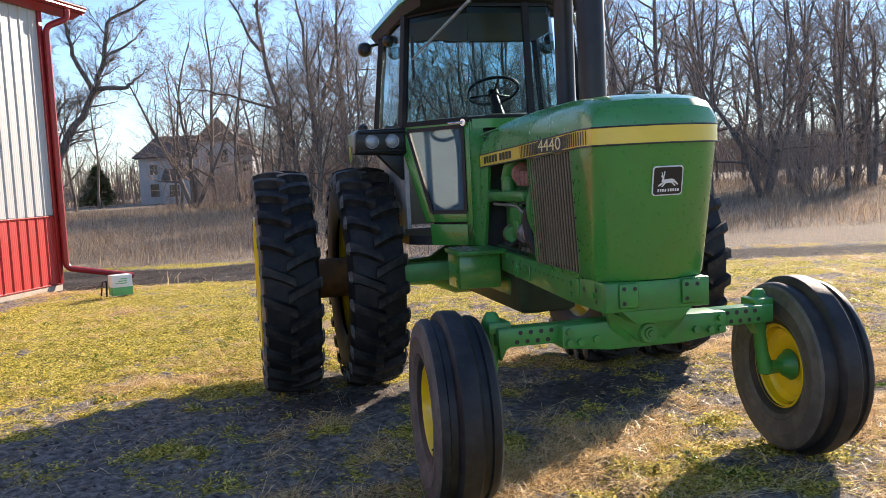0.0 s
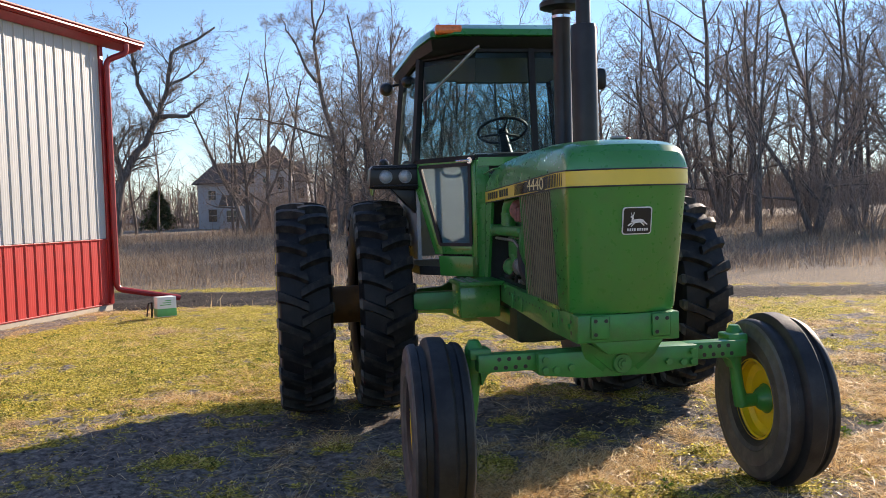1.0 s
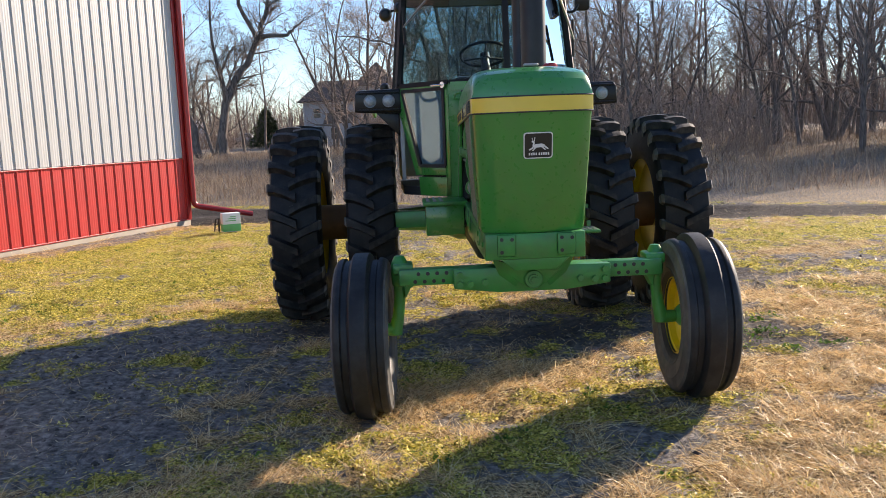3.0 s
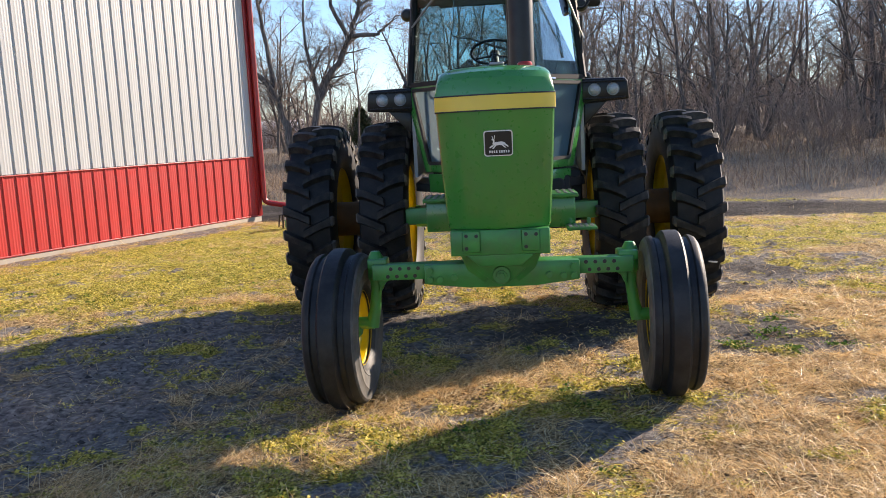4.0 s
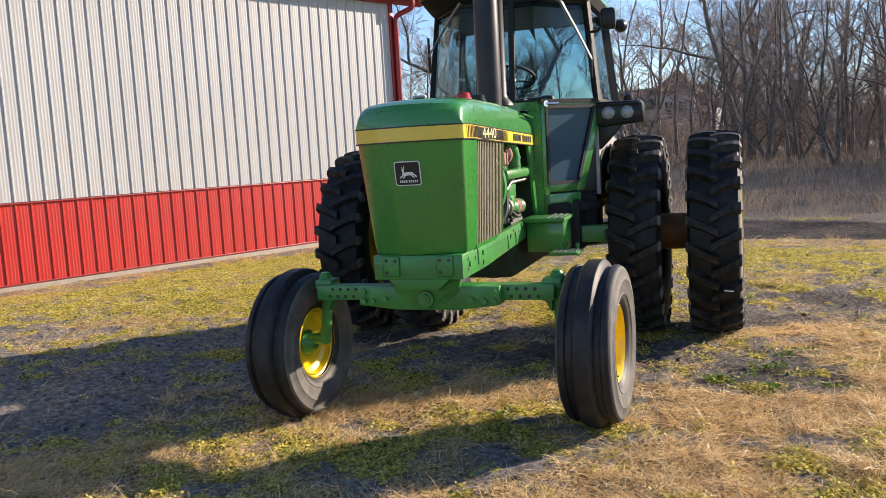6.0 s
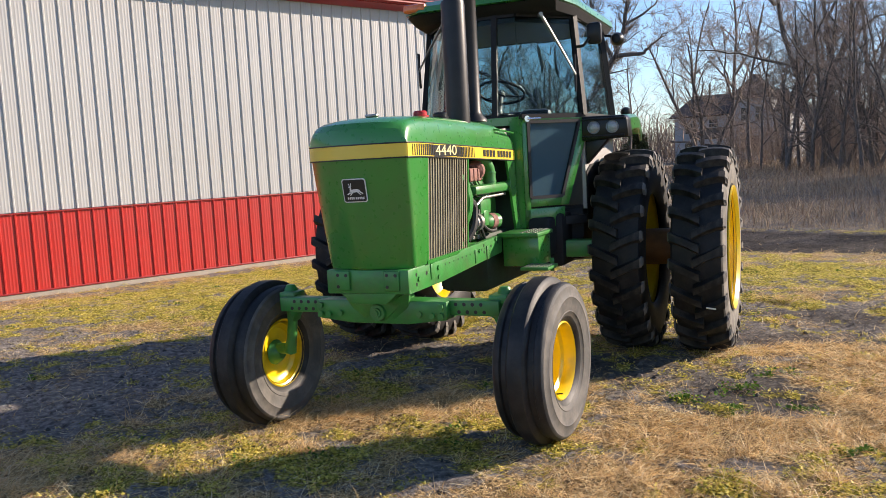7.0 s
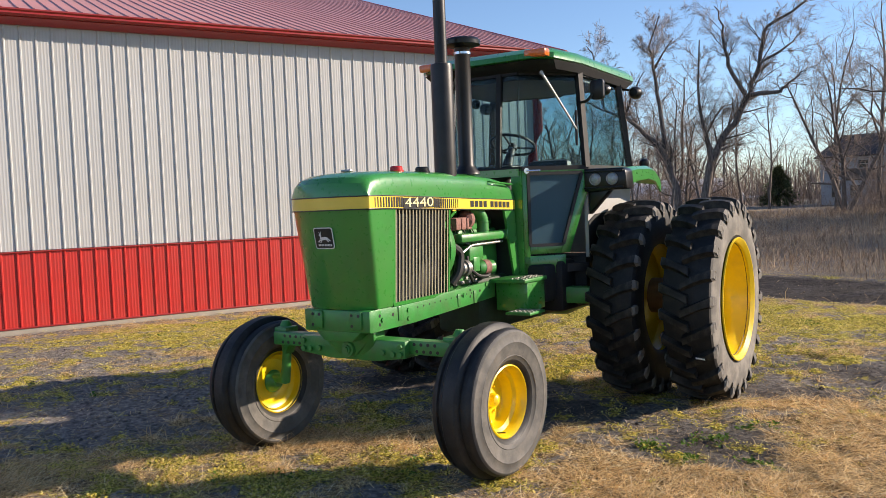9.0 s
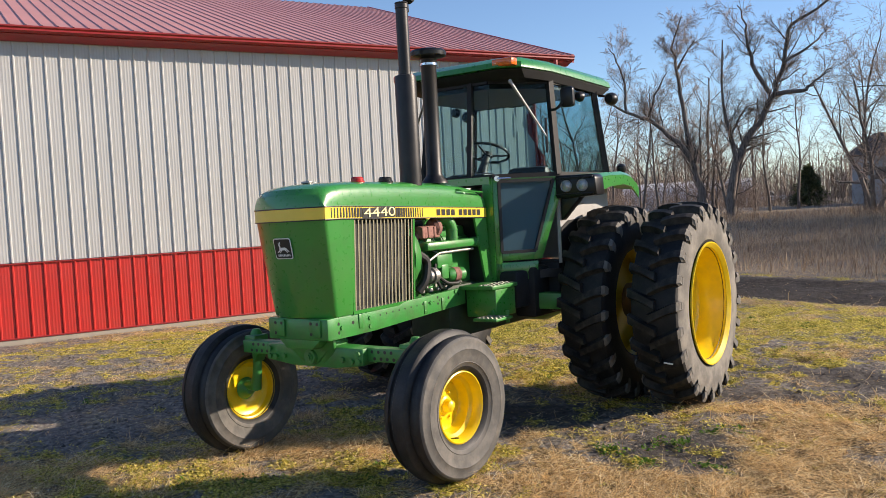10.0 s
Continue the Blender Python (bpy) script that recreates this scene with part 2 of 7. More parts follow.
def barn_sheet(length_ribs, z0, z1, y=0.0):
    """A ribbed steel sheet in the wall plane, ribs standing towards -y."""
    bm = bmesh.new()
    prof = []
    for k in range(length_ribs):
        x = k * RIB
        prof += [(x, 0), (x + 0.012, 0.019), (x + 0.030, 0.019), (x + 0.042, 0), (x + 0.082, 0), (x + 0.088, 0.0016), (x + 0.098, 0.0016), (x + 0.104, 0), (x + 0.130, 0), (x + 0.136, 0.0016), (x + 0.146, 0.0016), (x + 0.152, 0), (x + 0.178, 0), (x + 0.184, 0.0016), (x + 0.194, 0.0016), (x + 0.200, 0)]
    prof.append((length_ribs * RIB, 0))
    rings(bm, [[(px, y + d, z) for px, d in prof] for z in (z0, z1)], closed=False)
    return bm


barn = thing("barn", "long white steel-sided barn with red wainscot and red roof", "barn", m=BARN)
SHEET = 4 * RIB
n_sheets = int(B_LEN / SHEET)
first = part("wall_panel", barn_sheet(4, WAINSCOT + 0.03, WALL_TOP), SIDING_WHITE, barn, "off-white ribbed steel siding sheet")
first_red = part("wainscot_panel", barn_sheet(4, BASE, WAINSCOT), SIDING_RED, barn, "red ribbed steel wainscot sheet")
for src in (first, first_red):
    src.location.x = RIB_START
for k in range(1, n_sheets):
    for src in (first, first_red):
        o = src.copy()
        scene.collection.objects.link(o)
        o.location.x = RIB_START + k * SHEET
bm = bmesh.new()
box(bm, (B_LEN / 2, 0.012, WAINSCOT + 0.010), (B_LEN, 0.044, 0.022), 0.004)
part("wainscot_trim", bm, TRIM_RED, barn, "red drip trim above the wainscot")
bm = bmesh.new()
box(bm, (B_LEN / 2, 0.012, BASE - 0.004), (B_LEN, 0.05, 0.024), 0.004)
part("base_trim", bm, TRIM_RED, barn)
bm = bmesh.new()
box(bm, (B_LEN / 2, -0.06, -0.16), (B_LEN - 0.02, 0.16, 0.36), 0.01)
part("foundation", bm, CONCRETE, barn, "weathered concrete footing")
bm = bmesh.new()
box(bm, (0.05, 0.015, 2.49), (0.11, 0.06, 4.92), 0.004)
box(bm, (-0.015, -0.06, 2.49), (0.03, 0.15, 4.92), 0.004)
part("corner_trim", bm, TRIM_RED, barn, "red steel corner trim")
# gable wall and inner backing
bm = bmesh.new()
prism(bm, [(0.0, -0.02, 0.1), (0.0, -2 * HALF_W, 0.1), (0.0, -2 * HALF_W, WALL_TOP), (0.0, -HALF_W, RIDGE - 0.15), (0.0, -0.02, WALL_TOP)], (0.1, 0, 0))
part("gable_wall", bm, SIDING_WHITE, barn)
bm = bmesh.new()
box(bm, (B_LEN / 2, -0.07, 2.45), (B_LEN - 0.2, 0.08, 4.7))
part("wall_backing", bm, GREY_PANEL, barn)
bm = bmesh.new()
box(bm, (B_LEN / 2, -2 * HALF_W, 2.45), (B_LEN, 0.1, 4.8))
part("far_wall", bm, SIDING_WHITE, barn)
bm = bmesh.new()
box(bm, (B_LEN, -HALF_W, 2.45), (0.1, 2 * HALF_W, 4.8))
part("end_wall", bm, SIDING_WHITE, barn)
# eave: soffit, fascia, gutter
OVER, GABLE_OVER = 0.24, 0.86
bm = bmesh.new()
prism(bm, [(-GABLE_OVER, 0.03, WALL_TOP - 0.035), (-GABLE_OVER, 0.10, WALL_TOP - 0.03), (-GABLE_OVER, OVER + 0.03, WALL_TOP + 0.045), (-GABLE_OVER, OVER + 0.03, WALL_TOP + 0.06), (-GABLE_OVER, 0.03, WALL_TOP + 0.06)], (B_LEN + GABLE_OVER, 0, 0))
part("soffit", bm, TRIM_RED, barn, "dark red boxed eave")
bm = bmesh.new()
box(bm, ((B_LEN - GABLE_OVER) / 2, OVER + 0.015, WALL_TOP + 0.115), (B_LEN + GABLE_OVER, 0.026, 0.10), 0.004)
part("fascia", bm, TRIM_RED, barn)
bm = bmesh.new()
gx0, gx1 = -GABLE_OVER, B_LEN
gp = [(OVER + u, WALL_TOP + v) for u, v in ((0.03, 0.165), (0.03, 0.062), (0.095, 0.055), (0.135, 0.085), (0.128, 0.115), (0.155, 0.14), (0.155, 0.163), (0.142, 0.163), (0.142, 0.145), (0.115, 0.115), (0.122, 0.09), (0.09, 0.067), (0.045, 0.072), (0.045, 0.165))]
rings(bm, [[(x, y, z) for y, z in gp] for x in (gx0, gx1)])
part("gutter", bm, TRIM_RED, barn, "red steel gutter")
# roof sheets
ROOF_Z = WALL_TOP + 0.172
slope = math.atan2(RIDGE - ROOF_Z, HALF_W + OVER)
rlen = math.hypot(RIDGE - ROOF_Z, HALF_W + OVER) + 0.06
bm = bmesh.new()
prof = []
for k in range(4):
    x = k * RIB
    prof += [(x, 0), (x + 0.012, 0.019), (x + 0.030, 0.019), (x + 0.042, 0)]
prof.append((SHEET, 0))
dy, dz = -math.cos(slope), math.sin(slope)
rings(bm, [[(px, OVER + 0.08 + dy * l, ROOF_Z + h + dz * l) for px, h in prof] for l in (0, rlen)], closed=False)
first = part("roof_panel", bm, ROOF_RED, barn, "faded red ribbed steel roof sheet")
first.location.x = -GABLE_OVER
for k in range(1, int((B_LEN + GABLE_OVER) / SHEET) + 1):
    o = first.copy()
    scene.collection.objects.link(o)
    o.location.x = -GABLE_OVER + k * SHEET
bm = bmesh.new()
prism(bm, [(-GABLE_OVER, -HALF_W, RIDGE), (-GABLE_OVER, -2 * HALF_W - OVER, ROOF_Z), (B_LEN, -2 * HALF_W - OVER, ROOF_Z), (B_LEN, -HALF_W, RIDGE)], (0, 0, -0.04))
part("far_roof", bm, ROOF_RED, barn)
bm = bmesh.new()
prism(bm, [(-GABLE_OVER - 0.02, OVER + 0.08, ROOF_Z + 0.03), (-GABLE_OVER - 0.02, OVER + 0.08 + dy * rlen, ROOF_Z + 0.03 + dz * rlen), (-GABLE_OVER - 0.02, OVER + 0.08 + dy * rlen, ROOF_Z - 0.16 + dz * rlen), (-GABLE_OVER - 0.02, OVER + 0.08, ROOF_Z - 0.16)], (0.05, 0, 0))
part("rake_trim", bm, TRIM_RED, barn)
bm = bmesh.new()
prism(bm, [(-GABLE_OVER, -0.02, WALL_TOP + 0.05), (-GABLE_OVER, -HALF_W, RIDGE - 0.20), (0.05, -HALF_W, RIDGE - 0.20), (0.05, -0.02, WALL_TOP + 0.05)], (0, 0, 0.03))
part("rake_soffit", bm, TRIM_RED, barn)
# downspout at the corner
bm = bmesh.new()
dp = fillet_path([(-0.34, OVER + 0.08, WALL_TOP + 0.05), (-0.34, OVER + 0.08, WALL_TOP - 0.12), (-0.02, 0.10, WALL_TOP - 0.30), (-0.02, 0.10, 0.30), (-0.95, 0.87, 0.03)], 0.12, 5)
tube(bm, dp, 0.058, 10)
part("downspout", bm, TRIM_RED, barn, "red steel downspout with angled outlet")

# ---- tractor: stands on the ground, front towards -y ----
tractor = thing("tractor", "green and yellow row-crop tractor with cab and rear dual wheels", "tractor")


def bolt(bm, p, axis, r=0.016, h=0.014):
    """A hexagonal bolt head."""
    a = Vector(p)
    tube(bm, [a, a + Vector(axis) * h], r, 6)


# hood
def hood_w(y):
    return 0.335 - 0.030 * max(0.0, y)


def stripe_top(y):
    return 1.832 - 0.030 * max(y, 0)


def bow(y):
    return 0.10 * max(0.0, min(1.0, (0.45 - y) / 0.55))


NOSE_SECTION = [(1, 0), (0.994, 0.18), (0.984, 0.38), (0.97, 0.56), (0.952, 0.69), (0.925, 0.79), (0.88, 0.865), (0.80, 0.915), (0.65, 0.955), (0.46, 0.98), (0.24, 0.995), (0, 1)]
REAR_SECTION = [(1, 0), (0.996, 0.2), (0.988, 0.38), (0.975, 0.54), (0.955, 0.67), (0.92, 0.78), (0.87, 0.87), (0.78, 0.93), (0.64, 0.97), (0.44, 0.99), (0.22, 0.998), (0, 1)]
bm = bmesh.new()
st = [(-0.160, 1.834), (-0.156, 1.88), (-0.140, 1.925), (-0.105, 1.962), (-0.05, 1.985), (0.05, 2.0), (0.3, 2.012), (0.8, 2.008), (1.3, 1.996), (1.6, 1.975), (1.78, 1.945), (1.88, 1.905), (1.93, 1.875)]
rs = []
for y, zt in st:
    zb, w = stripe_top(y), hood_w(y)
    ring = []
    soft = min(1.0, max(0.0, (y + 0.05) / 0.9))      # leaning sides and a low crown at the nose, rounder behind
    half = [(u0 + (u1 - u0) * soft, v0 + (v1 - v0) * soft) for (u0, v0), (u1, v1) in zip(NOSE_SECTION, REAR_SECTION)]
    for u, v in half + [(-u, v) for u, v in reversed(half[:-1])]:
        ring.append((u * w, y - bow(y) * (1 - u * u), zb + (zt - zb) * v))
    rs.append(ring)
rings(bm, rs, closed=False)
f = bm.faces.new([bm.verts.new(p) for p in rs[-1]])
hood = part("hood", bm, GREEN, tractor, "glossy green sheet-metal hood", 22)

# front shell under the stripe
bm = bmesh.new()
rs = []
for z, yc, yf, w in ((1.748, -0.160, -0.262, 0.333), (1.70, -0.153, -0.253, 0.331), (1.40, -0.108, -0.205, 0.317), (1.10, -0.066, -0.150, 0.298), (1.078, -0.060, -0.138, 0.292)):
    ring = [(w, 0.115, z), (w, yc + 0.03, z), (w - 0.004, yc + 0.012, z), (w - 0.014, yc, z)]
    for k in range(1, 12):
        x = (w - 0.014) * (1 - k / 6)
        ring.append((x, yc - 0.004 + (yf - yc) * (1 - (x / w) ** 2), z))
    ring += [(-x, y, zz) for x, y, zz in reversed(ring[:4])]
    rs.append(ring)
rings(bm, rs, closed=False)
nose = part("front_shell", bm, GREEN, tractor, "plain green front grille shell", 28)
bm = bmesh.new()
prism(bm, [(x, y + 0.004, 1.079) for x, y, z in rs[-1]], (0, 0, 0.012))
part("shell_floor", bm, GREEN, tractor)


# yellow stripe along both sides and round the front
def stripe_path():
    p = [(hood_w(y), y) for y in (1.93, 1.6, 1.2, 0.8, 0.4, 0.0, -0.13)]
    p += [(hood_w(0) - 0.003, -0.152), (hood_w(0) - 0.014, -0.163)]
    w = hood_w(0)
    for k in range(1, 12):
        x = (w - 0.014) * (1 - k / 6)
        p.append((x, -0.165 - 0.10 * (1 - (x / w) ** 2)))
    return p + [(-x, y) for x, y in reversed(p[:9])]


bm = bmesh.new()
sp = stripe_path()
rs = []
for i, (x, y) in enumerate(sp):
    a, b = sp[max(i - 1, 0)], sp[min(i + 1, len(sp) - 1)]
    d = Vector((b[0] - a[0], b[1] - a[1])).normalized()
    n = Vector((-d.y, d.x)) * -1
    n = n if n.dot(Vector((x, y - 0.5))) > 0 else -n
    zt = stripe_top(y)
    o, q = Vector((x, y)) + n * 0.005, Vector((x, y)) - n * 0.004
    rs.append([(q.x, q.y, zt), (o.x, o.y, zt - 0.003), (o.x, o.y, zt - 0.082), (q.x, q.y, zt - 0.085)])
rings(bm, rs)
stripe = part("stripe", bm, YELLOW_TAPE, tractor, "yellow stripe band with black bars", 30)
bm = bmesh.new()
for dz in (0.0, -0.086):
    rs = []
    for i, (x, y) in enumerate(sp):
        k = 1 + 0.006 / 0.335
        zt = stripe_top(y) + dz
        c = Vector((x * k, y - (0.005 if y < -0.1 else 0), zt))
        rs.append([c + Vector((0, 0, 0.004)), c + Vector((0.001 * (1 if x > 0 else -1), -0.001, 0)), c + Vector((0, 0, -0.004)), Vector((x * 0.985, y + 0.003, zt))])
    rings(bm, rs)
part("stripe_edge", bm, DARK_MARK, stripe)


def side_mark(bm, s, y, zc, w, h, slant=0.0):
    """A flat mark on the side of the stripe, s = +1 or -1."""
    x = s * (hood_w(y) + 0.0062)
    x2 = s * (hood_w(y + w) + 0.0062)
    prism(bm, [(x, y, zc - h / 2), (x2, y + w, zc - h / 2), (x2, y + w, zc + h / 2), (x, y, zc + h / 2)], (s * 0.0015, 0, 0))


for s in (1, -1):
    bm = bmesh.new()
    y = -0.10
    for k in range(11):                       # bars thickening towards the number
        wdt = 0.006 + 0.0018 * k
        side_mark(bm, s, y, stripe_top(y) - 0.043, wdt, 0.068)
        y += 0.030
    y = 0.62
    for k in range(12):
        wdt = 0.026 - 0.0019 * k
        side_mark(bm, s, y, stripe_top(y) - 0.043, wdt, 0.068)
        y += 0.031
    tagged(part("stripe_bars", bm, DARK_MARK, stripe), kind="stuff")
    y = 1.16                                  # name drawn as plain bars
    for k in range(10):
        if k != 4:
            bm = bmesh.new()
            side_mark(bm, s, y, stripe_top(y) - 0.043, 0.050, 0.048)
            part("name_bar", bm, DARK_MARK, stripe)
        y += 0.071 if k != 4 else 0.045


CREAM_TAPE = surface("cream_number", (0.86, 0.76, 0.40), 0.35, vary=0.05, scale=6, coat=0.2)


def lettering(text, size, m, mat, parent, name="lettering", depth=0.0008):
    cu = bpy.data.curves.new(name, "FONT")
    cu.body, cu.size, cu.extrude, cu.align_x, cu.align_y = text, size, depth, "CENTER", "CENTER"
    tmp = new("tmp_text", cu)
    me = bpy.data.meshes.new_from_object(tmp.evaluated_get(bpy.context.evaluated_depsgraph_get()))
    bpy.data.objects.remove(tmp)
    me.materials.clear()
    me.materials.append(mat)
    ob = new(name, me)
    ob.parent = parent
    ob.matrix_basis = m
    return ob


for s in (1, -1):
    y = 0.42
    bm = bmesh.new()
    side_mark(bm, s, 0.228, stripe_top(y) - 0.043, 0.385, 0.074)
    part("number_field", bm, DARK_MARK, stripe)
    tilt = math.atan(0.030)
    basis = Matrix(((0, 0, s, 0), (s, 0, 0, 0), (0, 1, 0, 0), (0, 0, 0, 1)))
    lettering("4440", 0.094, Matrix.Translation((s * (hood_w(y) + 0.0105), y + 0.005, stripe_top(y) - 0.043)) @ Matrix.Rotation(s * math.atan(0.030), 4, "Z") @ basis @ Matrix.Diagonal((2.0, 1, 1, 1)), CREAM_TAPE, stripe, "number")

# badge on the shell: dark plate, pale rim, plain pale shape
def shell_y(x, z):
    t = (1.748 - z) / (1.748 - 1.078)
    yc, yf, w = -0.164 + 0.10 * t, -0.266 + 0.122 * t, 0.333 - 0.04 * t
    return yc + (yf - yc) * (1 - (x / w) ** 2)


def rounded(w, h, r, n=4):
    out = []
    for cx, cz, a0 in ((w - r, h - r, 0), (-w + r, h - r, 90), (-w + r, -h + r, 180), (w - r, -h + r, 270)):
        for k in range(n + 1):
            a = radians(a0 + 90 * k / n)
            out.append((cx + r * math.cos(a), cz + r * math.sin(a)))
    return out


BADGE = Matrix.Translation((0.012, shell_y(0, 1.565) - 0.004, 1.565)) @ Matrix.Rotation(radians(10.5), 4, "X")
bm = bmesh.new()
prism(bm, [BADGE @ Vector((x, 0, z)) for x, z in rounded(0.080, 0.072, 0.016)], BADGE.to_3x3() @ Vector((0, -0.004, 0)))
badge = part("badge", bm, WHITE_MARK, tractor, "dark badge plate with pale rim")
bm = bmesh.new()
prism(bm, [BADGE @ Vector((x, -0.0035, z)) for x, z in rounded(0.074, 0.066, 0.013)], BADGE.to_3x3() @ Vector((0, -0.002, 0)))
part("badge_field", bm, DARK_MARK, badge)
bm = bmesh.new()
for poly in ([(-0.035, -0.002), (-0.018, 0.007), (0.020, 0.010), (0.037, 0.003), (0.034, -0.008), (0.010, -0.010), (-0.020, -0.012)],
             [(-0.032, -0.002), (-0.020, 0.008), (-0.021, 0.025), (-0.034, 0.027), (-0.038, 0.020), (-0.029, 0.016)],
             [(-0.024, 0.024), (-0.020, 0.024), (-0.016, 0.045), (-0.021, 0.046)], [(-0.030, 0.025), (-0.026, 0.025), (-0.032, 0.043), (-0.036, 0.042)],
             [(0.028, -0.005), (0.036, 0.001), (0.057, -0.018), (0.052, -0.023)], [(0.016, -0.009), (0.026, -0.007), (0.042, -0.024), (0.037, -0.027)],
             [(-0.032, -0.008), (-0.022, -0.012), (-0.047, -0.027), (-0.052, -0.022)], [(-0.020, -0.012), (-0.010, -0.011), (-0.028, -0.030), (-0.034, -0.028)]):
    prism(bm, [BADGE @ Vector((x, -0.0055, z)) for x, z in poly], BADGE.to_3x3() @ Vector((0, -0.0015, 0)))
for k in range(9):
    x = -0.052 + 0.0125 * k + (0.004 if k > 3 else 0)
    prism(bm, [BADGE @ Vector((x + a, -0.0055, -0.046 + b)) for a, b in ((0, -0.007), (0.008, -0.007), (0.008, 0.007), (0, 0.007))], BADGE.to_3x3() @ Vector((0, -0.0015, 0)))
part("badge_shape", bm, WHITE_MARK, badge)

# side screens behind the shell
for s in (1, -1):
    bm = bmesh.new()
    y0, y1 = 0.118, 0.862
    for a, b in ((y0, y0 + 0.02), (y1 - 0.02, y1)):
        prism(bm, [(s * hood_w(a), a, stripe_top(a) - 0.09), (s * (hood_w(a) - 0.035), a, 1.075), (s * (hood_w(b) - 0.035), b, 1.075), (s * hood_w(b), b, stripe_top(b) - 0.09)], (-s * 0.03, 0, 0))
    prism(bm, [(s * (hood_w(y0) - 0.033), y0, 1.10), (s * (hood_w(y0) - 0.035), y0, 1.075), (s * (hood_w(y1) - 0.035), y1, 1.075), (s * (hood_w(y1) - 0.033), y1, 1.10)], (-s * 0.03, 0, 0))
    sc = part("side_screen", bm, GREEN, tractor, "slatted radiator side screen")
    n = 17
    for k in range(n):
        y = y0 + 0.032 + (y1 - y0 - 0.064) * k / (n - 1)
        xt, xb = s * (hood_w(y) - 0.004), s * (hood_w(y) - 0.037)
        bm = bmesh.new()
        prism(bm, [(xt, y - 0.0062, stripe_top(y) - 0.09), (xt, y + 0.0062, stripe_top(y) - 0.09), (xb, y + 0.0062, 1.10), (xb, y - 0.0062, 1.10)], (-s * 0.004, 0, 0))
        part("slat", bm, SCREEN, sc)
    bm = bmesh.new()
    prism(bm, [(s * (hood_w(y0) - 0.05), y0, stripe_top(y0) - 0.09), (s * (hood_w(y0) - 0.082), y0, 1.08), (s * (hood_w(y1) - 0.082), y1, 1.08), (s * (hood_w(y1) - 0.05), y1, stripe_top(y1) - 0.09)], (-s * 0.01, 0, 0))
    part("screen_back", bm, SEAL, sc)
    # rear hood support panel in front of the cab
    bm = bmesh.new()
    prism(bm, [(s * hood_w(1.93), 1.75, 1.70), (s * hood_w(1.93), 1.93, 1.69), (s * (hood_w(1.93) + 0.02), 1.95, 1.12), (s * (hood_w(1.93) + 0.02), 1.86, 1.12)], (-s * 0.02, 0, 0))
    part("cowl_panel", bm, GREEN, tractor)

# radiator and engine
bm = bmesh.new()
box(bm, (0, 0.45, 1.42), (0.50, 0.60, 0.62), 0.01)
part("radiator", bm, VINYL, tractor)
bm = bmesh.new()
lathe(bm, [(0.0, 0), (0.305, 0.0), (0.305, 0.06), (0.27, 0.12)], 32, Matrix.Translation((0, 0.86, 1.42)) @ Matrix.Rotation(radians(90), 4, "Z"))
part("fan_shroud", bm, GREEN_CAST, tractor)
bm = bmesh.new()
box(bm, (0, 1.45, 1.30), (0.26, 0.85, 0.50), 0.03)
box(bm, (0, 1.45, 1.58), (0.20, 0.80, 0.10), 0.02)
part("engine_block", bm, GREEN_CAST, tractor)
bm = bmesh.new()
box(bm, (0, 1.91, 1.42), (0.52, 0.03, 0.6))
part("firewall", bm, VINYL, tractor)

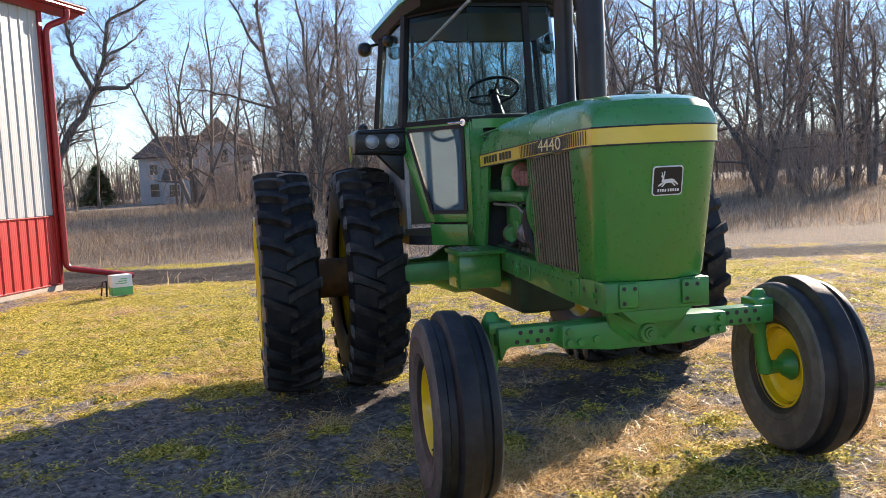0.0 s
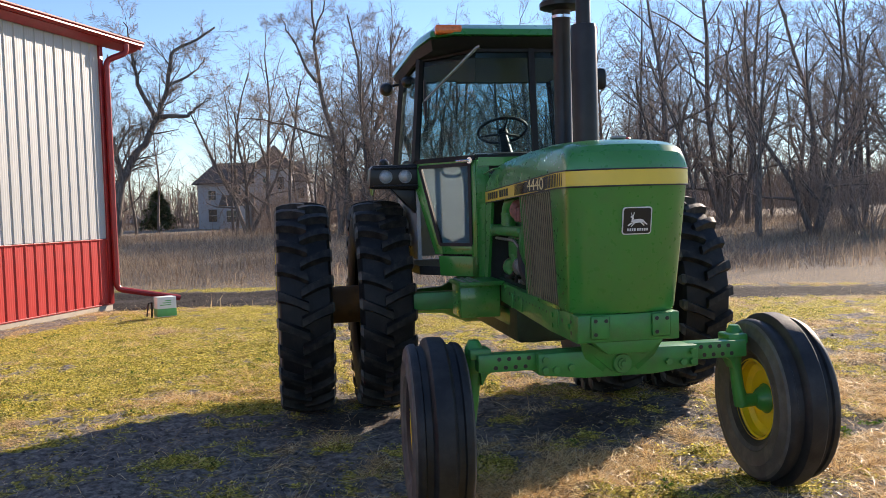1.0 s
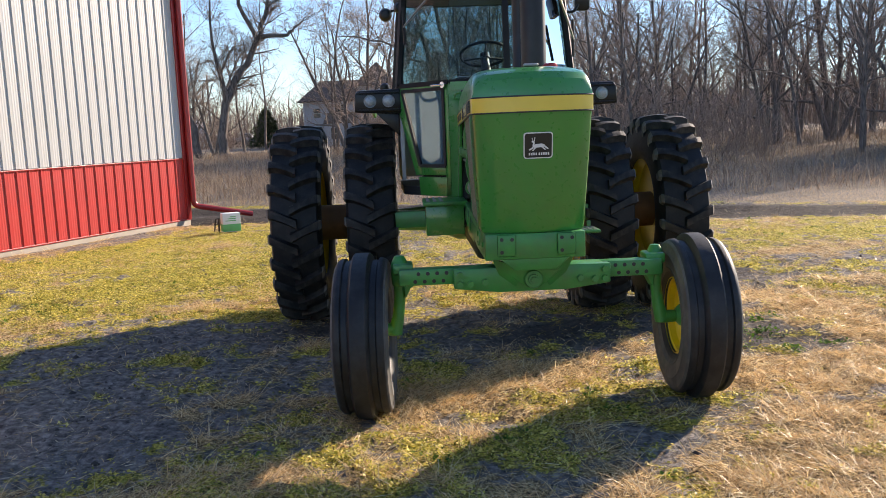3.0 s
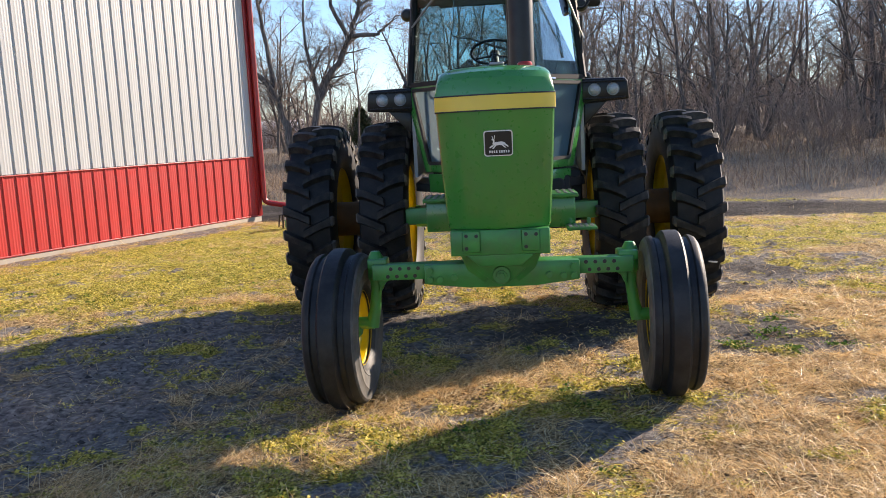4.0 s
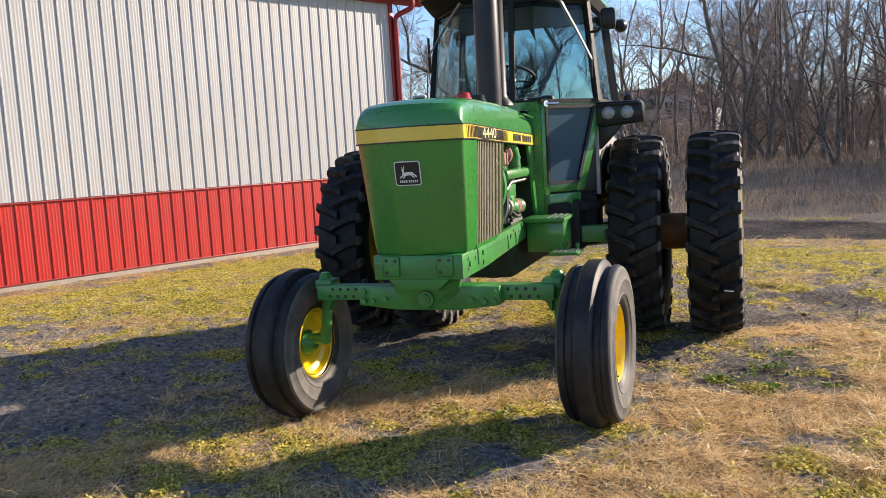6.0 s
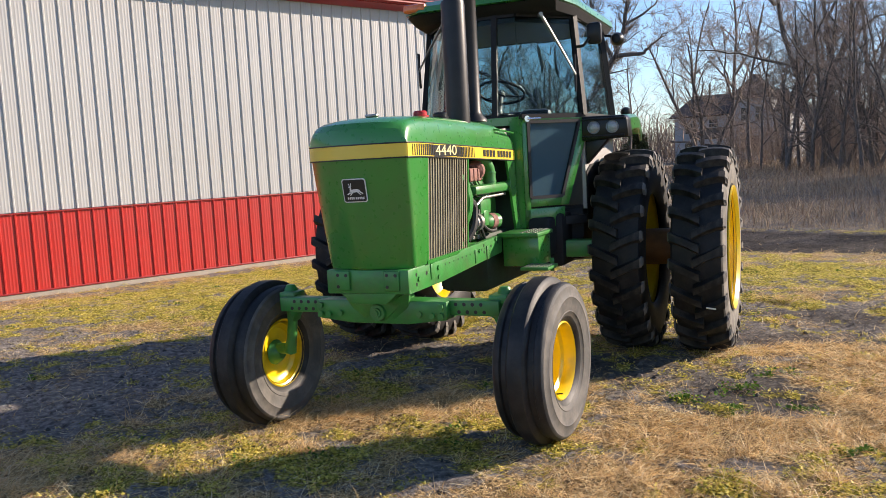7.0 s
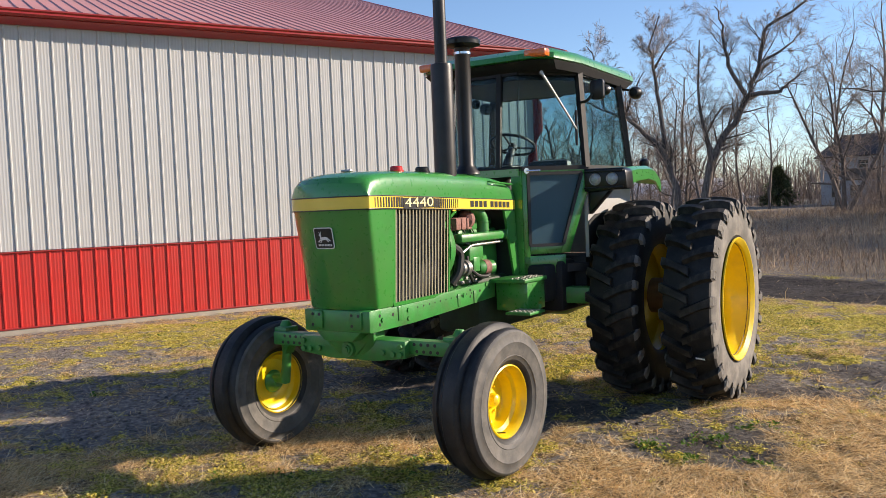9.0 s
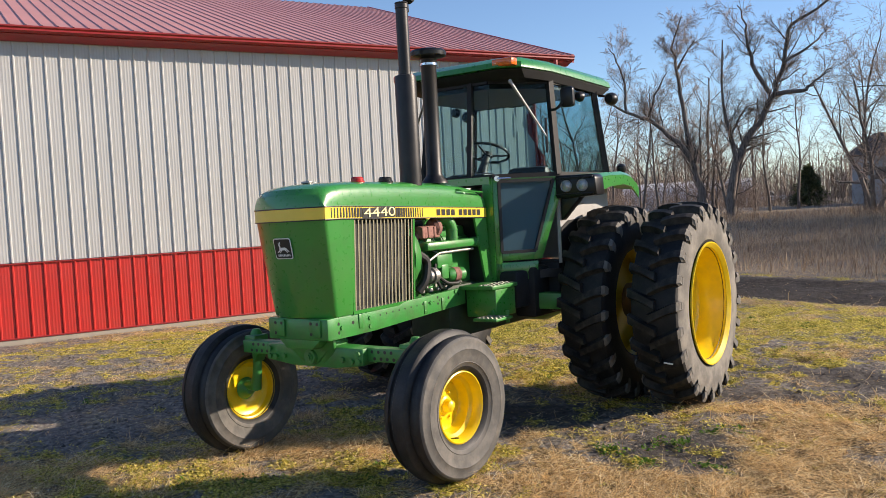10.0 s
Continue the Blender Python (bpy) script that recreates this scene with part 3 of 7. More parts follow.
for s in (1, -1):
    bm = bmesh.new()
    box(bm, (s * 0.235, 1.42, 1.487), (0.10, 0.74, 0.072), 0.026)
    box(bm, (s * 0.245, 1.78, 1.487), (0.09, 0.018, 0.085), 0.006)
    part("intake_tube", bm, GREEN_CAST, tractor, "green intake tube along the engine")
    bm = bmesh.new()
    tube(bm, fillet_path([(s * 0.225, 1.47, 1.49), (s * 0.225, 1.475, 1.62), (s * 0.215, 1.42, 1.70), (s * 0.12, 1.33, 1.71)], 0.07), 0.050, 14)
    for zz in (1.535, 1.60):
        tube(bm, [(s * 0.225, 1.472, zz), (s * 0.225, 1.473, zz + 0.012)], 0.054, 14)
    part("intake_elbow", bm, GREEN_CAST, tractor)
    bm = bmesh.new()
    box(bm, (s * 0.18, 1.17, 1.60), (0.11, 0.26, 0.10), 0.016)
    for yy in (1.06, 1.14, 1.22):
        box(bm, (s * 0.236, yy, 1.60), (0.012, 0.03, 0.085), 0.004)
    tube(bm, [(s * 0.17, 1.08, 1.60), (s * 0.17, 1.02, 1.55), (s * 0.15, 0.99, 1.46)], 0.035, 10)
    lathe(bm, [(0.0, 0.05), (0.05, 0.045), (0.075, 0.02), (0.075, -0.02), (0.05, -0.045), (0.0, -0.05)], 18, Matrix.Translation((s * 0.19, 1.27, 1.63)) @ Matrix.Rotation(radians(90), 4, "Z"))
    part("manifold", bm, RUST, tractor, "rusty exhaust manifold and turbo")
    bm = bmesh.new()
    box(bm, (s * 0.19, 1.34, 1.36), (0.10, 0.22, 0.12), 0.015)
    box(bm, (s * 0.21, 1.33, 1.27), (0.07, 0.10, 0.12), 0.012)
    for k in range(4):
        tube(bm, [(s * 0.22, 1.26 + 0.05 * k, 1.42), (s * 0.22, 1.26 + 0.05 * k, 1.445)], 0.014, 6)
    part("injection_pump", bm, GREEN_CAST, tractor, "green fuel injection pump")
    bm = bmesh.new()
    for k in range(4):
        tube(bm, fillet_path([(s * 0.22, 1.26 + 0.05 * k, 1.44), (s * 0.235, 1.22 + 0.07 * k, 1.435), (s * 0.20, 1.20 + 0.12 * k, 1.45), (s * 0.12, 1.20 + 0.13 * k, 1.56)], 0.03), 0.005, 6)
    tube(bm, fillet_path([(s * 0.24, 1.08, 1.36), (s * 0.25, 1.17, 1.40), (s * 0.25, 1.24, 1.425), (s * 0.25, 1.74, 1.43)], 0.04), 0.011, 8)
    part("fuel_line", bm, STEEL, tractor)
    bm = bmesh.new()
    tube(bm, fillet_path([(s * 0.22, 0.98, 1.44), (s * 0.235, 1.10, 1.38), (s * 0.235, 1.06, 1.22), (s * 0.2, 1.00, 1.14)], 0.06), 0.036, 10)
    tube(bm, fillet_path([(s * 0.22, 1.25, 1.24), (s * 0.25, 1.34, 1.17), (s * 0.25, 1.50, 1.16), (s * 0.2, 1.60, 1.20)], 0.05), 0.014, 8)
    tube(bm, fillet_path([(s * 0.22, 1.22, 1.34), (s * 0.24, 1.20, 1.22), (s * 0.24, 1.26, 1.14)], 0.05), 0.012, 8)
    part("hose", bm, SEAL, tractor, "black rubber hoses")
    bm = bmesh.new()
    lathe(bm, [(0.0, 0.07), (0.045, 0.07), (0.052, 0.05), (0.052, -0.06), (0.04, -0.07), (0.0, -0.07)], 18, Matrix.Translation((s * 0.21, 1.18, 1.25)) @ Matrix.Rotation(radians(90), 4, "Z"))
    lathe(bm, [(0.052, 0.03), (0.066, 0.03), (0.066, -0.02), (0.052, -0.02)], 18, Matrix.Translation((s * 0.21, 1.18, 1.25)) @ Matrix.Rotation(radians(90), 4, "Z"))
    part("alternator", bm, STEEL, tractor, "dull metal alternator")
    bm = bmesh.new()
    lathe(bm, [(0.0, 0.10), (0.04, 0.10), (0.058, 0.08), (0.060, -0.06), (0.05, -0.09), (0.0, -0.09)], 18, Matrix.Translation((s * 0.20, 1.52, 1.23)) @ Matrix.Rotation(radians(75), 4, "Z"))
    part("oil_filter", bm, GREEN_CAST, tractor)
    bm = bmesh.new()
    lathe(bm, [(0.061, 0.03), (0.0625, 0.03), (0.0625, -0.03), (0.061, -0.03)], 18, Matrix.Translation((s * 0.20, 1.52, 1.23)) @ Matrix.Rotation(radians(75), 4, "Z"))
    part("filter_band", bm, RUST, tractor)
    for k in range(6):
        bm = bmesh.new()
        bolt(bm, (s * 0.13, 1.08 + 0.12 * k, 1.16), (s, 0, 0), 0.014, 0.02)
        box(bm, (s * 0.15, 1.10 + 0.11 * k, 1.13), (0.06, 0.05, 0.03), 0.006)
        part("engine_bracket", bm, STEEL, tractor)

# frame rails and front casting
for s in (1, -1):
    bm = bmesh.new()
    prism(bm, [(s * 0.285, -0.13, 0.925), (s * 0.285, -0.13, 1.072), (s * 0.275, 1.55, 1.12), (s * 0.275, 1.55, 0.985), (s * 0.285, 0.35, 0.93)], (-s * 0.045, 0, 0), 0.004)
    frame_rail = part("frame_rail", bm, GREEN_CAST, tractor, "green painted frame rail with bolt holes")
    for y, z, r in [(0.42 + 0.075 * k, 1.035 + 0.027 * k * 0.075, 0.0075) for k in range(11)] + [(-0.03, 1.03, 0.012), (-0.03, 0.97, 0.012), (0.12, 1.02, 0.014), (1.15, 1.08, 0.011), (1.15, 1.03, 0.011), (1.3, 1.06, 0.012), (1.45, 1.07, 0.010)]:
        bm = bmesh.new()
        x = s * (0.2855 - 0.006 * (y + 0.13))
        cyl(bm, (x - s * 0.004, y, z), (x + s * 0.0008, y, z), r, 10)
        part("bolt_hole", bm, DARK_MARK, frame_rail)
    for y, z in ((0.0, 1.0), (0.30, 1.03), (0.30, 0.97), (1.05, 1.05), (1.25, 1.02), (1.4, 1.1)):
        bm = bmesh.new()
        bolt(bm, (s * (0.285 - 0.006 * (y + 0.13)), y, z), (s, 0, 0), 0.016, 0.010)
        part("frame_bolt", bm, GREEN_CAST, frame_rail)
    for y in (0.20, 0.98, 1.22):
        bm = bmesh.new()
        box(bm, (s * (0.288 - 0.006 * (y + 0.13)), y, 1.02), (0.012, 0.045, 0.10), 0.005)
        part("cast_boss", bm, GREEN_CAST, frame_rail)
bm = bmesh.new()
box(bm, (0, -0.07, 1.0), (0.57, 0.14, 0.15), 0.012)
prism(bm, [(-0.20, -0.13, 0.93), (0.20, -0.13, 0.93), (0.12, -0.13, 0.86), (-0.12, -0.13, 0.86)], (0, 0.3, 0), 0.006)
box(bm, (0, 0.08, 0.86), (0.34, 0.20, 0.10), 0.02)
prism(bm, [(-0.19, -0.030, 0.90), (0.19, -0.030, 0.90), (0.19, -0.030, 0.862), (0.05, -0.012, 0.745), (-0.05, -0.012, 0.745), (-0.19, -0.030, 0.862)], (0, 0.028, 0), 0.004)
front_casting = part("front_support", bm, GREEN_CAST, tractor, "green cast front axle support")
for x in (-0.165, 0.175):
    bm = bmesh.new()
    box(bm, (x, -0.148, 1.008), (0.105, 0.02, 0.125), 0.012)
    plates = part("weight_bracket", bm, GREEN_CAST, tractor, "green bracket plate with three holes")
    for dx, dz in ((-0.028, 0.036), (0.030, 0.034), (-0.028, -0.036)):
        bm = bmesh.new()
        cyl(bm, (x + dx, -0.150, 1.008 + dz), (x + dx, -0.160, 1.008 + dz), 0.011, 10)
        part("bracket_hole", bm, DARK_MARK, plates)

# front axle
AX = 0.11
bm = bmesh.new()
prism(bm, [(-0.46, 0, 0.745), (-0.46, 0, 0.860), (-0.12, 0, 0.865), (0.12, 0, 0.865), (0.46, 0, 0.860), (0.46, 0, 0.745), (0.20, 0, 0.715), (-0.20, 0, 0.715)], (0, 0.16, 0), 0.008)
axle = part("front_axle", bm, GREEN_CAST, tractor, "green adjustable front axle beam")
for s in (1, -1):
    bm = bmesh.new()
    box(bm, (s * 0.60, AX - 0.01, 0.815), (0.36, 0.10, 0.095), 0.008)
    part("axle_extension", bm, GREEN_CAST, axle)
for s in (1, -1):
    for k in range(4):
        for dz in (0.022, -0.024):
            x = s * (0.50 + 0.055 * k + (0.02 if dz < 0 else 0))
            bm = bmesh.new()
            cyl(bm, (x, 0.052, 0.815 + dz), (x, 0.0485, 0.815 + dz), 0.012, 10)
            part("bolt_hole", bm, DARK_MARK, axle)
for s in (1, -1):
    for x, z in ((0.425, 0.828), (0.425, 0.772), (0.365, 0.772), (0.28, 0.780)):
        bm = bmesh.new()
        bolt(bm, (s * x, 0.0, z), (0, -1, 0), 0.020, 0.020)
        part("axle_bolt", bm, GREEN_CAST, axle)
bm = bmesh.new()
lathe(bm, [(0.0, 0.060), (0.016, 0.060), (0.018, 0.052), (0.030, 0.052), (0.032, 0.040), (0.050, 0.040), (0.054, 0.030), (0.060, 0.0)], 20, Matrix.Translation((0, 0.0, 0.79)) @ Matrix.Rotation(radians(-90), 4, "Z"))
part("pivot_boss", bm, GREEN_CAST, axle)
bm = bmesh.new()
for s in (1, -1):
    prism(bm, [(s * 0.10, 0.0, 0.74), (s * 0.04, -0.02, 0.83), (s * 0.24, -0.05, 0.93), (s * 0.20, 0.0, 0.82)], (0, 0.03, 0), 0.004)
cyl(bm, (-0.72, 0.27, 0.80), (0.72, 0.27, 0.80), 0.018)
box(bm, (0, 0.24, 0.82), (0.16, 0.10, 0.10), 0.01)
part("tie_rod", bm, GREEN_CAST, axle)

STEER = radians(-2.9)
KPX, KPY = 0.775, 0.185
for s in (1, -1):
    bm = bmesh.new()
    lathe(bm, [(0.0, 0.935), (0.028, 0.93), (0.042, 0.905), (0.052, 0.88), (0.052, 0.765), (0.045, 0.75)], 18, Matrix.Translation((s * KPX, KPY, 0)) @ Matrix.Rotation(radians(-90), 4, "Y"))
    tube(bm, [(s * KPX, KPY, 0.76), (s * (KPX + 0.005), KPY, 0.68), (s * (KPX + 0.02), KPY, 0.56), (s * (KPX + 0.045), KPY, 0.46)], [0.042, 0.034, 0.036, 0.045], 14)
    box(bm, (s * (KPX - 0.02), KPY - 0.02, 0.86), (0.12, 0.14, 0.06), 0.012)
    prism(bm, [(s * (KPX - 0.02), KPY - 0.06, 0.77), (s * (KPX - 0.12), KPY - 0.06, 0.775), (s * (KPX - 0.06), KPY - 0.06, 0.74), (s * (KPX - 0.03), KPY - 0.06, 0.68)], (0, 0.10, 0), 0.005)
    tube(bm, [(s * (KPX + 0.03), KPY, 0.482), (s * (KPX + 0.14), KPY, 0.482)], [0.042, 0.036], 14)
    part("spindle", bm, GREEN_CAST, tractor, "green steering knuckle and spindle")


# wheels
def front_wheel(s):
    """Ribbed implement tyre on a dished yellow rim; local x is outward."""
    centre = (1.011, 0.176, 0.487) if s > 0 else (-0.997, 0.203, 0.4495)
    m = Matrix.Translation(centre) @ Matrix.Rotation(STEER, 4, "Z") @ Matrix.Diagonal((s, 1.027, 1.027, 1))
    bm = bmesh.new()
    half = [(0.490, 0.0), (0.488, 0.042), (0.477, 0.054), (0.446, 0.064), (0.445, 0.096), (0.458, 0.104), (0.457, 0.124), (0.447, 0.143), (0.432, 0.154), (0.412, 0.155), (0.375, 0.162), (0.371, 0.165), (0.366, 0.162),
            (0.325, 0.160), (0.292, 0.152), (0.288, 0.155), (0.283, 0.149), (0.262, 0.140), (0.234, 0.120), (0.222, 0.10)]
    prof = [(r, -x) for r, x in reversed(half[1:])] + half
    lathe(bm, prof, 64, m)
    rim_bm = bmesh.new()
    rp = [(0.222, -0.122), (0.230, -0.118), (0.232, -0.108), (0.212, -0.098), (0.208, -0.06), (0.185, -0.045), (0.182, 0.030), (0.208, 0.045), (0.212, 0.098), (0.232, 0.108), (0.230, 0.118), (0.222, 0.122), (0.205, 0.10), (0.200, 0.052), (0.178, 0.036), (0.174, -0.018), (0.162, -0.034), (0.120, -0.034), (0.100, -0.026), (0.075, -0.024), (0.0, -0.024), (0.0, -0.036), (0.07, -0.036), (0.10, -0.040), (0.12, -0.046), (0.165, -0.046), (0.178, -0.056), (0.200, -0.064), (0.205, -0.098)]
    lathe(rim_bm, rp, 48, m)
    rim = part("front_wheel", rim_bm, YELLOW, tractor, "front wheel with dished yellow rim and ribbed tyre")
    part("tyre", bm, [RUBBER_WORN, SIDEWALL_FRONT], rim, "worn three-rib front tyre", 32, split=lambda c: abs((m.inverted() @ c).x) > 0.135)
    bm = bmesh.new()
    lathe(bm, [(0.0, 0.048), (0.022, 0.045), (0.036, 0.034), (0.042, 0.012), (0.046, -0.004), (0.062, -0.010), (0.066, -0.026)], 20, m)
    for k in range(6):
        a = 2 * math.pi * k / 6
        p = Vector((-0.028, 0.090 * math.cos(a), 0.090 * math.sin(a)))
        tube(bm, [m @ p, m @ (p + Vector((0.018, 0, 0)))], 0.010, 6)
    part("hub", bm, YELLOW, rim)
    bm = bmesh.new()
    lathe(bm, [(0.085, -0.044), (0.086, -0.05), (0.074, -0.062), (0.060, -0.09), (0.04, -0.11), (0.0, -0.11)], 24, m)
    part("hub_back", bm, GREEN_CAST, rim)
    bm = bmesh.new()
    a = radians(250)
    tube(bm, [m @ Vector((0.07, 0.198 * math.cos(a), 0.198 * math.sin(a))), m @ Vector((0.13, 0.19 * math.cos(a), 0.19 * math.sin(a)))], 0.005, 6)
    part("valve", bm, SEAL, rim)
    return rim


for s in (1, -1):
    front_wheel(s)

RY, RR = 3.0, 0.872


def tyre_r(x):
    """Tread radius across the section, before the lugs."""
    return RR - 0.062 - 0.026 * (x / 0.25) ** 2


LUGS = 24


def rear_tyre(bm):
    """Bare carcass about the local x axis."""
    prof = [(0.470, -0.200), (0.490, -0.222), (0.540, -0.245), (0.620, -0.258), (0.700, -0.255), (0.745, -0.245), (0.770, -0.236)]
    prof += [(tyre_r(x), x) for x in (-0.222, -0.19, -0.12, -0.04, 0.04, 0.12, 0.19, 0.222)]
    prof += [(r, -x) for r, x in reversed(prof[:7])]
    lathe(bm, prof, 72)


def lug_mesh(side):
    """One tall tread bar from the tread's middle over the shoulder, with sloping flanks."""
    bm = bmesh.new()
    sec = []
    for x, da, top, wdt in ((-0.034, -0.016, 0.058, 0.030), (0.02, 0.008, 0.061, 0.028), (0.10, 0.044, 0.062, 0.027), (0.19, 0.080, 0.060, 0.030), (0.246, 0.098, 0.058, 0.036)):
        a, r = -da, tyre_r(x) - 0.004
        hb, ht = (wdt + 0.017) / RR, wdt / RR
        if x > 0.24:
            r = 0.776
        pts = ((r, -hb), (r + top, -ht), (r + top, ht), (r, hb))
        sec.append([Vector((side * x, q * math.cos(a + b), q * math.sin(a + b))) for q, b in pts])
    a, w = -0.106, 0.036 / RR
    sec.append([Vector((side * 0.268, q * math.cos(a + b), q * math.sin(a + b))) for q, b in ((0.745, -w), (0.800, -w * 0.9), (0.800, w * 0.9), (0.745, w))])
    sec.append([Vector((side * 0.259, q * math.cos(a + b), q * math.sin(a + b))) for q, b in ((0.705, -w * 0.7), (0.720, -w * 0.7), (0.720, w * 0.7), (0.705, w * 0.7))])
    rings(bm, sec)
    bmesh.ops.recalc_face_normals(bm, faces=bm.faces[:])
    me = bpy.data.meshes.new("lug")
    bm.to_mesh(me)
    bm.free()
    me.materials.append(LUG_RUBBER)
    me.materials.append(SIDEWALL)
    # lug ends share the pale sidewall colour, dust and sunlight together
    for f in me.polygons:
        f.material_index = 1 if abs(f.center.x) > 0.252 else 0
    return me


LUG = {sd: lug_mesh(sd) for sd in (1, -1)}


def rear_wheel(x, s, outer, phase):
    m = Matrix.Translation((x, RY, 0.843 if s > 0 else 0.858)) @ Matrix.Diagonal((0.83, 1.025, 1.025, 1))
    bm = bmesh.new()
    rear_tyre(bm)
    # pale sidewall on outward faces only; faces in the shaded gap stay dark
    w = part("rear_wheel", bm, [RUBBER, SIDEWALL], tractor, "outer dual wheel with lugged tyre and yellow rim" if outer else "inner dual wheel with lugged tyre and yellow rim", 30, split=lambda c: outer and c.x * s > 0.236 and math.hypot(c.y, c.z) < 0.80)
    w.matrix_basis = m
    for side in (1, -1):
        for k in range(LUGS):
            o = new("tread_lug", LUG[side])
            o.parent = w
            o.rotation_euler = (phase + 2 * math.pi * (k + (0.5 if side < 0 else 0)) / LUGS, 0, 0)
    bm = bmesh.new()
    ms = Matrix.Diagonal((s, 1.015, 1.015, 1))
    if outer:      # disc set deep inside the rim
        prof = [(0.470, 0.195), (0.502, 0.225), (0.510, 0.225), (0.512, 0.212), (0.492, 0.200), (0.470, 0.190), (0.462, 0.12), (0.440, 0.085), (0.432, -0.06), (0.405, -0.085), (0.30, -0.088), (0.20, -0.092), (0.02, -0.095),
                (0.02, -0.11), (0.30, -0.105), (0.44, -0.10), (0.462, -0.14), (0.492, -0.20), (0.512, -0.212), (0.510, -0.228), (0.502, -0.228), (0.470, -0.195)]
    else:
        prof = [(0.470, 0.195), (0.502, 0.225), (0.510, 0.225), (0.512, 0.212), (0.492, 0.200), (0.462, 0.12), (0.440, 0.085), (0.432, 0.03), (0.35, 0.02), (0.20, 0.05), (0.02, 0.05),
                (0.02, 0.03), (0.2, 0.03), (0.36, 0.0), (0.44, -0.06), (0.462, -0.14), (0.492, -0.20), (0.512, -0.212), (0.510, -0.228), (0.502, -0.228), (0.470, -0.195)]
    reach = (1.19, 0.90) if outer else (0.72, 0.90)      # flange flush with the sidewall outside, set back elsewhere
    prof = [(r, x * (reach[0] if x > 0 else reach[1])) for r, x in prof]
    lathe(bm, prof, 64, ms)
    part("rim", bm, YELLOW, w, "glossy yellow steel rim")
    return w


for s in (1, -1):
    rear_wheel(s * 1.011, s, False, 0.13)
    rear_wheel(s * 1.65, s, True, 0.02)
    bm = bmesh.new()
    cyl(bm, (s * 1.1, RY, RR - 0.014), (s * 1.6, RY, RR - 0.014), 0.16, 24)
    part("dual_hub", bm, DULL_HUB, tractor, "rust-stained hub drum between the dual wheels")
bm = bmesh.new()
cyl(bm, (-1.0, RY, RR - 0.014), (1.0, RY, RR - 0.014), 0.085, 20)
tube(bm, [(-0.80, RY, RR - 0.014), (-0.45, RY, RR - 0.014), (-0.25, RY, RR), (0.25, RY, RR), (0.45, RY, RR - 0.014), (0.80, RY, RR - 0.014)], [0.10, 0.12, 0.22, 0.22, 0.12, 0.10], 20)
part("rear_axle", bm, GREEN_CAST, tractor, "green rear axle housing")
bm = bmesh.new()
box(bm, (0, 2.15, 0.92), (0.42, 1.5, 0.46), 0.05)
part("transmission", bm, OILY, tractor, "dark oily transmission case")
# cross tube under the cab and belly tank
bm = bmesh.new()
box(bm, (0, 2.30, 0.93), (1.75, 0.14, 0.14), 0.01)
part("cross_member", bm, GREEN_CAST, tractor)
bm = bmesh.new()
lathe(bm, [(0.0, -0.30), (0.15, -0.30), (0.19, -0.285), (0.20, -0.25), (0.20, 0.24), (0.18, 0.28), (0.12, 0.30), (0.0, 0.30)], 28, Matrix.Translation((-0.02, 1.84, 0.86)) @ Matrix.Rotation(radians(90), 4, "Z"))
part("belly_tank", bm, GREEN_CAST, tractor, "green rounded housing under the engine")

# Added black boxes that stand for the deep shade below the cab floor
bm = bmesh.new()
box(bm, (0.11, 2.28, 1.05), (0.84, 0.62, 0.32), 0.03)
box(bm, (0.22, 2.58, 1.04), (0.98, 0.30, 0.46), 0.05)
box(bm, (0.485, 2.42, 1.01), (0.22, 0.50, 0.45), 0.04)
part("underbody_shade_fill", bm, FRAME_BLACK, tractor, "added black fill for the shade below the cab floor")
bm = bmesh.new()
box(bm, (1.752, 2.209, 0.448), (0.075, 0.004, 0.014), 0.001, Matrix.Rotation(radians(26.6), 4, "X") @ Matrix.Rotation(radians(8), 4, "Y"))
part("tyre_mark", bm, WHITE_MARK, tractor, "small white scuff on the tyre")

# step and battery boxes
for s in (1, -1):
    bm = bmesh.new()
    box(bm, (s * 0.425, 1.71, 0.985), (0.29, 0.31, 0.23), 0.008)
    bx = part("battery_box", bm, GREEN, tractor, "green battery box below the cab")
    bm = bmesh.new()
    box(bm, (s * 0.425, 1.68, 1.118), (0.33, 0.40, 0.030), 0.006)
    part("lid", bm, GREEN_CAST, bx)
    if s > 0:
        bm = bmesh.new()
        box(bm, (s * 0.60, 1.45, 0.88), (0.22, 0.26, 0.022), 0.005)
        for xx in (0.53, 0.67):
            box(bm, (s * xx, 1.56, 0.885), (0.03, 0.012, 0.10), 0.003)
        st_ = part("step", bm, GREEN_CAST, tractor, "green step with pale tread bumps")
        bm = bmesh.new()
        for i in range(5):
            for j in range(4):
                box(bm, (s * (0.52 + 0.04 * i), 1.36 + 0.055 * j, 0.893), (0.026, 0.026, 0.006), 0.002)
        tagged(part("tread_bumps", bm, STEEL, st_), kind="stuff")
    bm = bmesh.new()
    for i in range(7):
        for j in range(3):
            box(bm, (s * (0.45 + 0.05 * j), 1.515 + 0.055 * i, 1.136), (0.026, 0.03, 0.006), 0.002)
    tagged(part("tread_bumps", bm, STEEL, bx), kind="stuff")

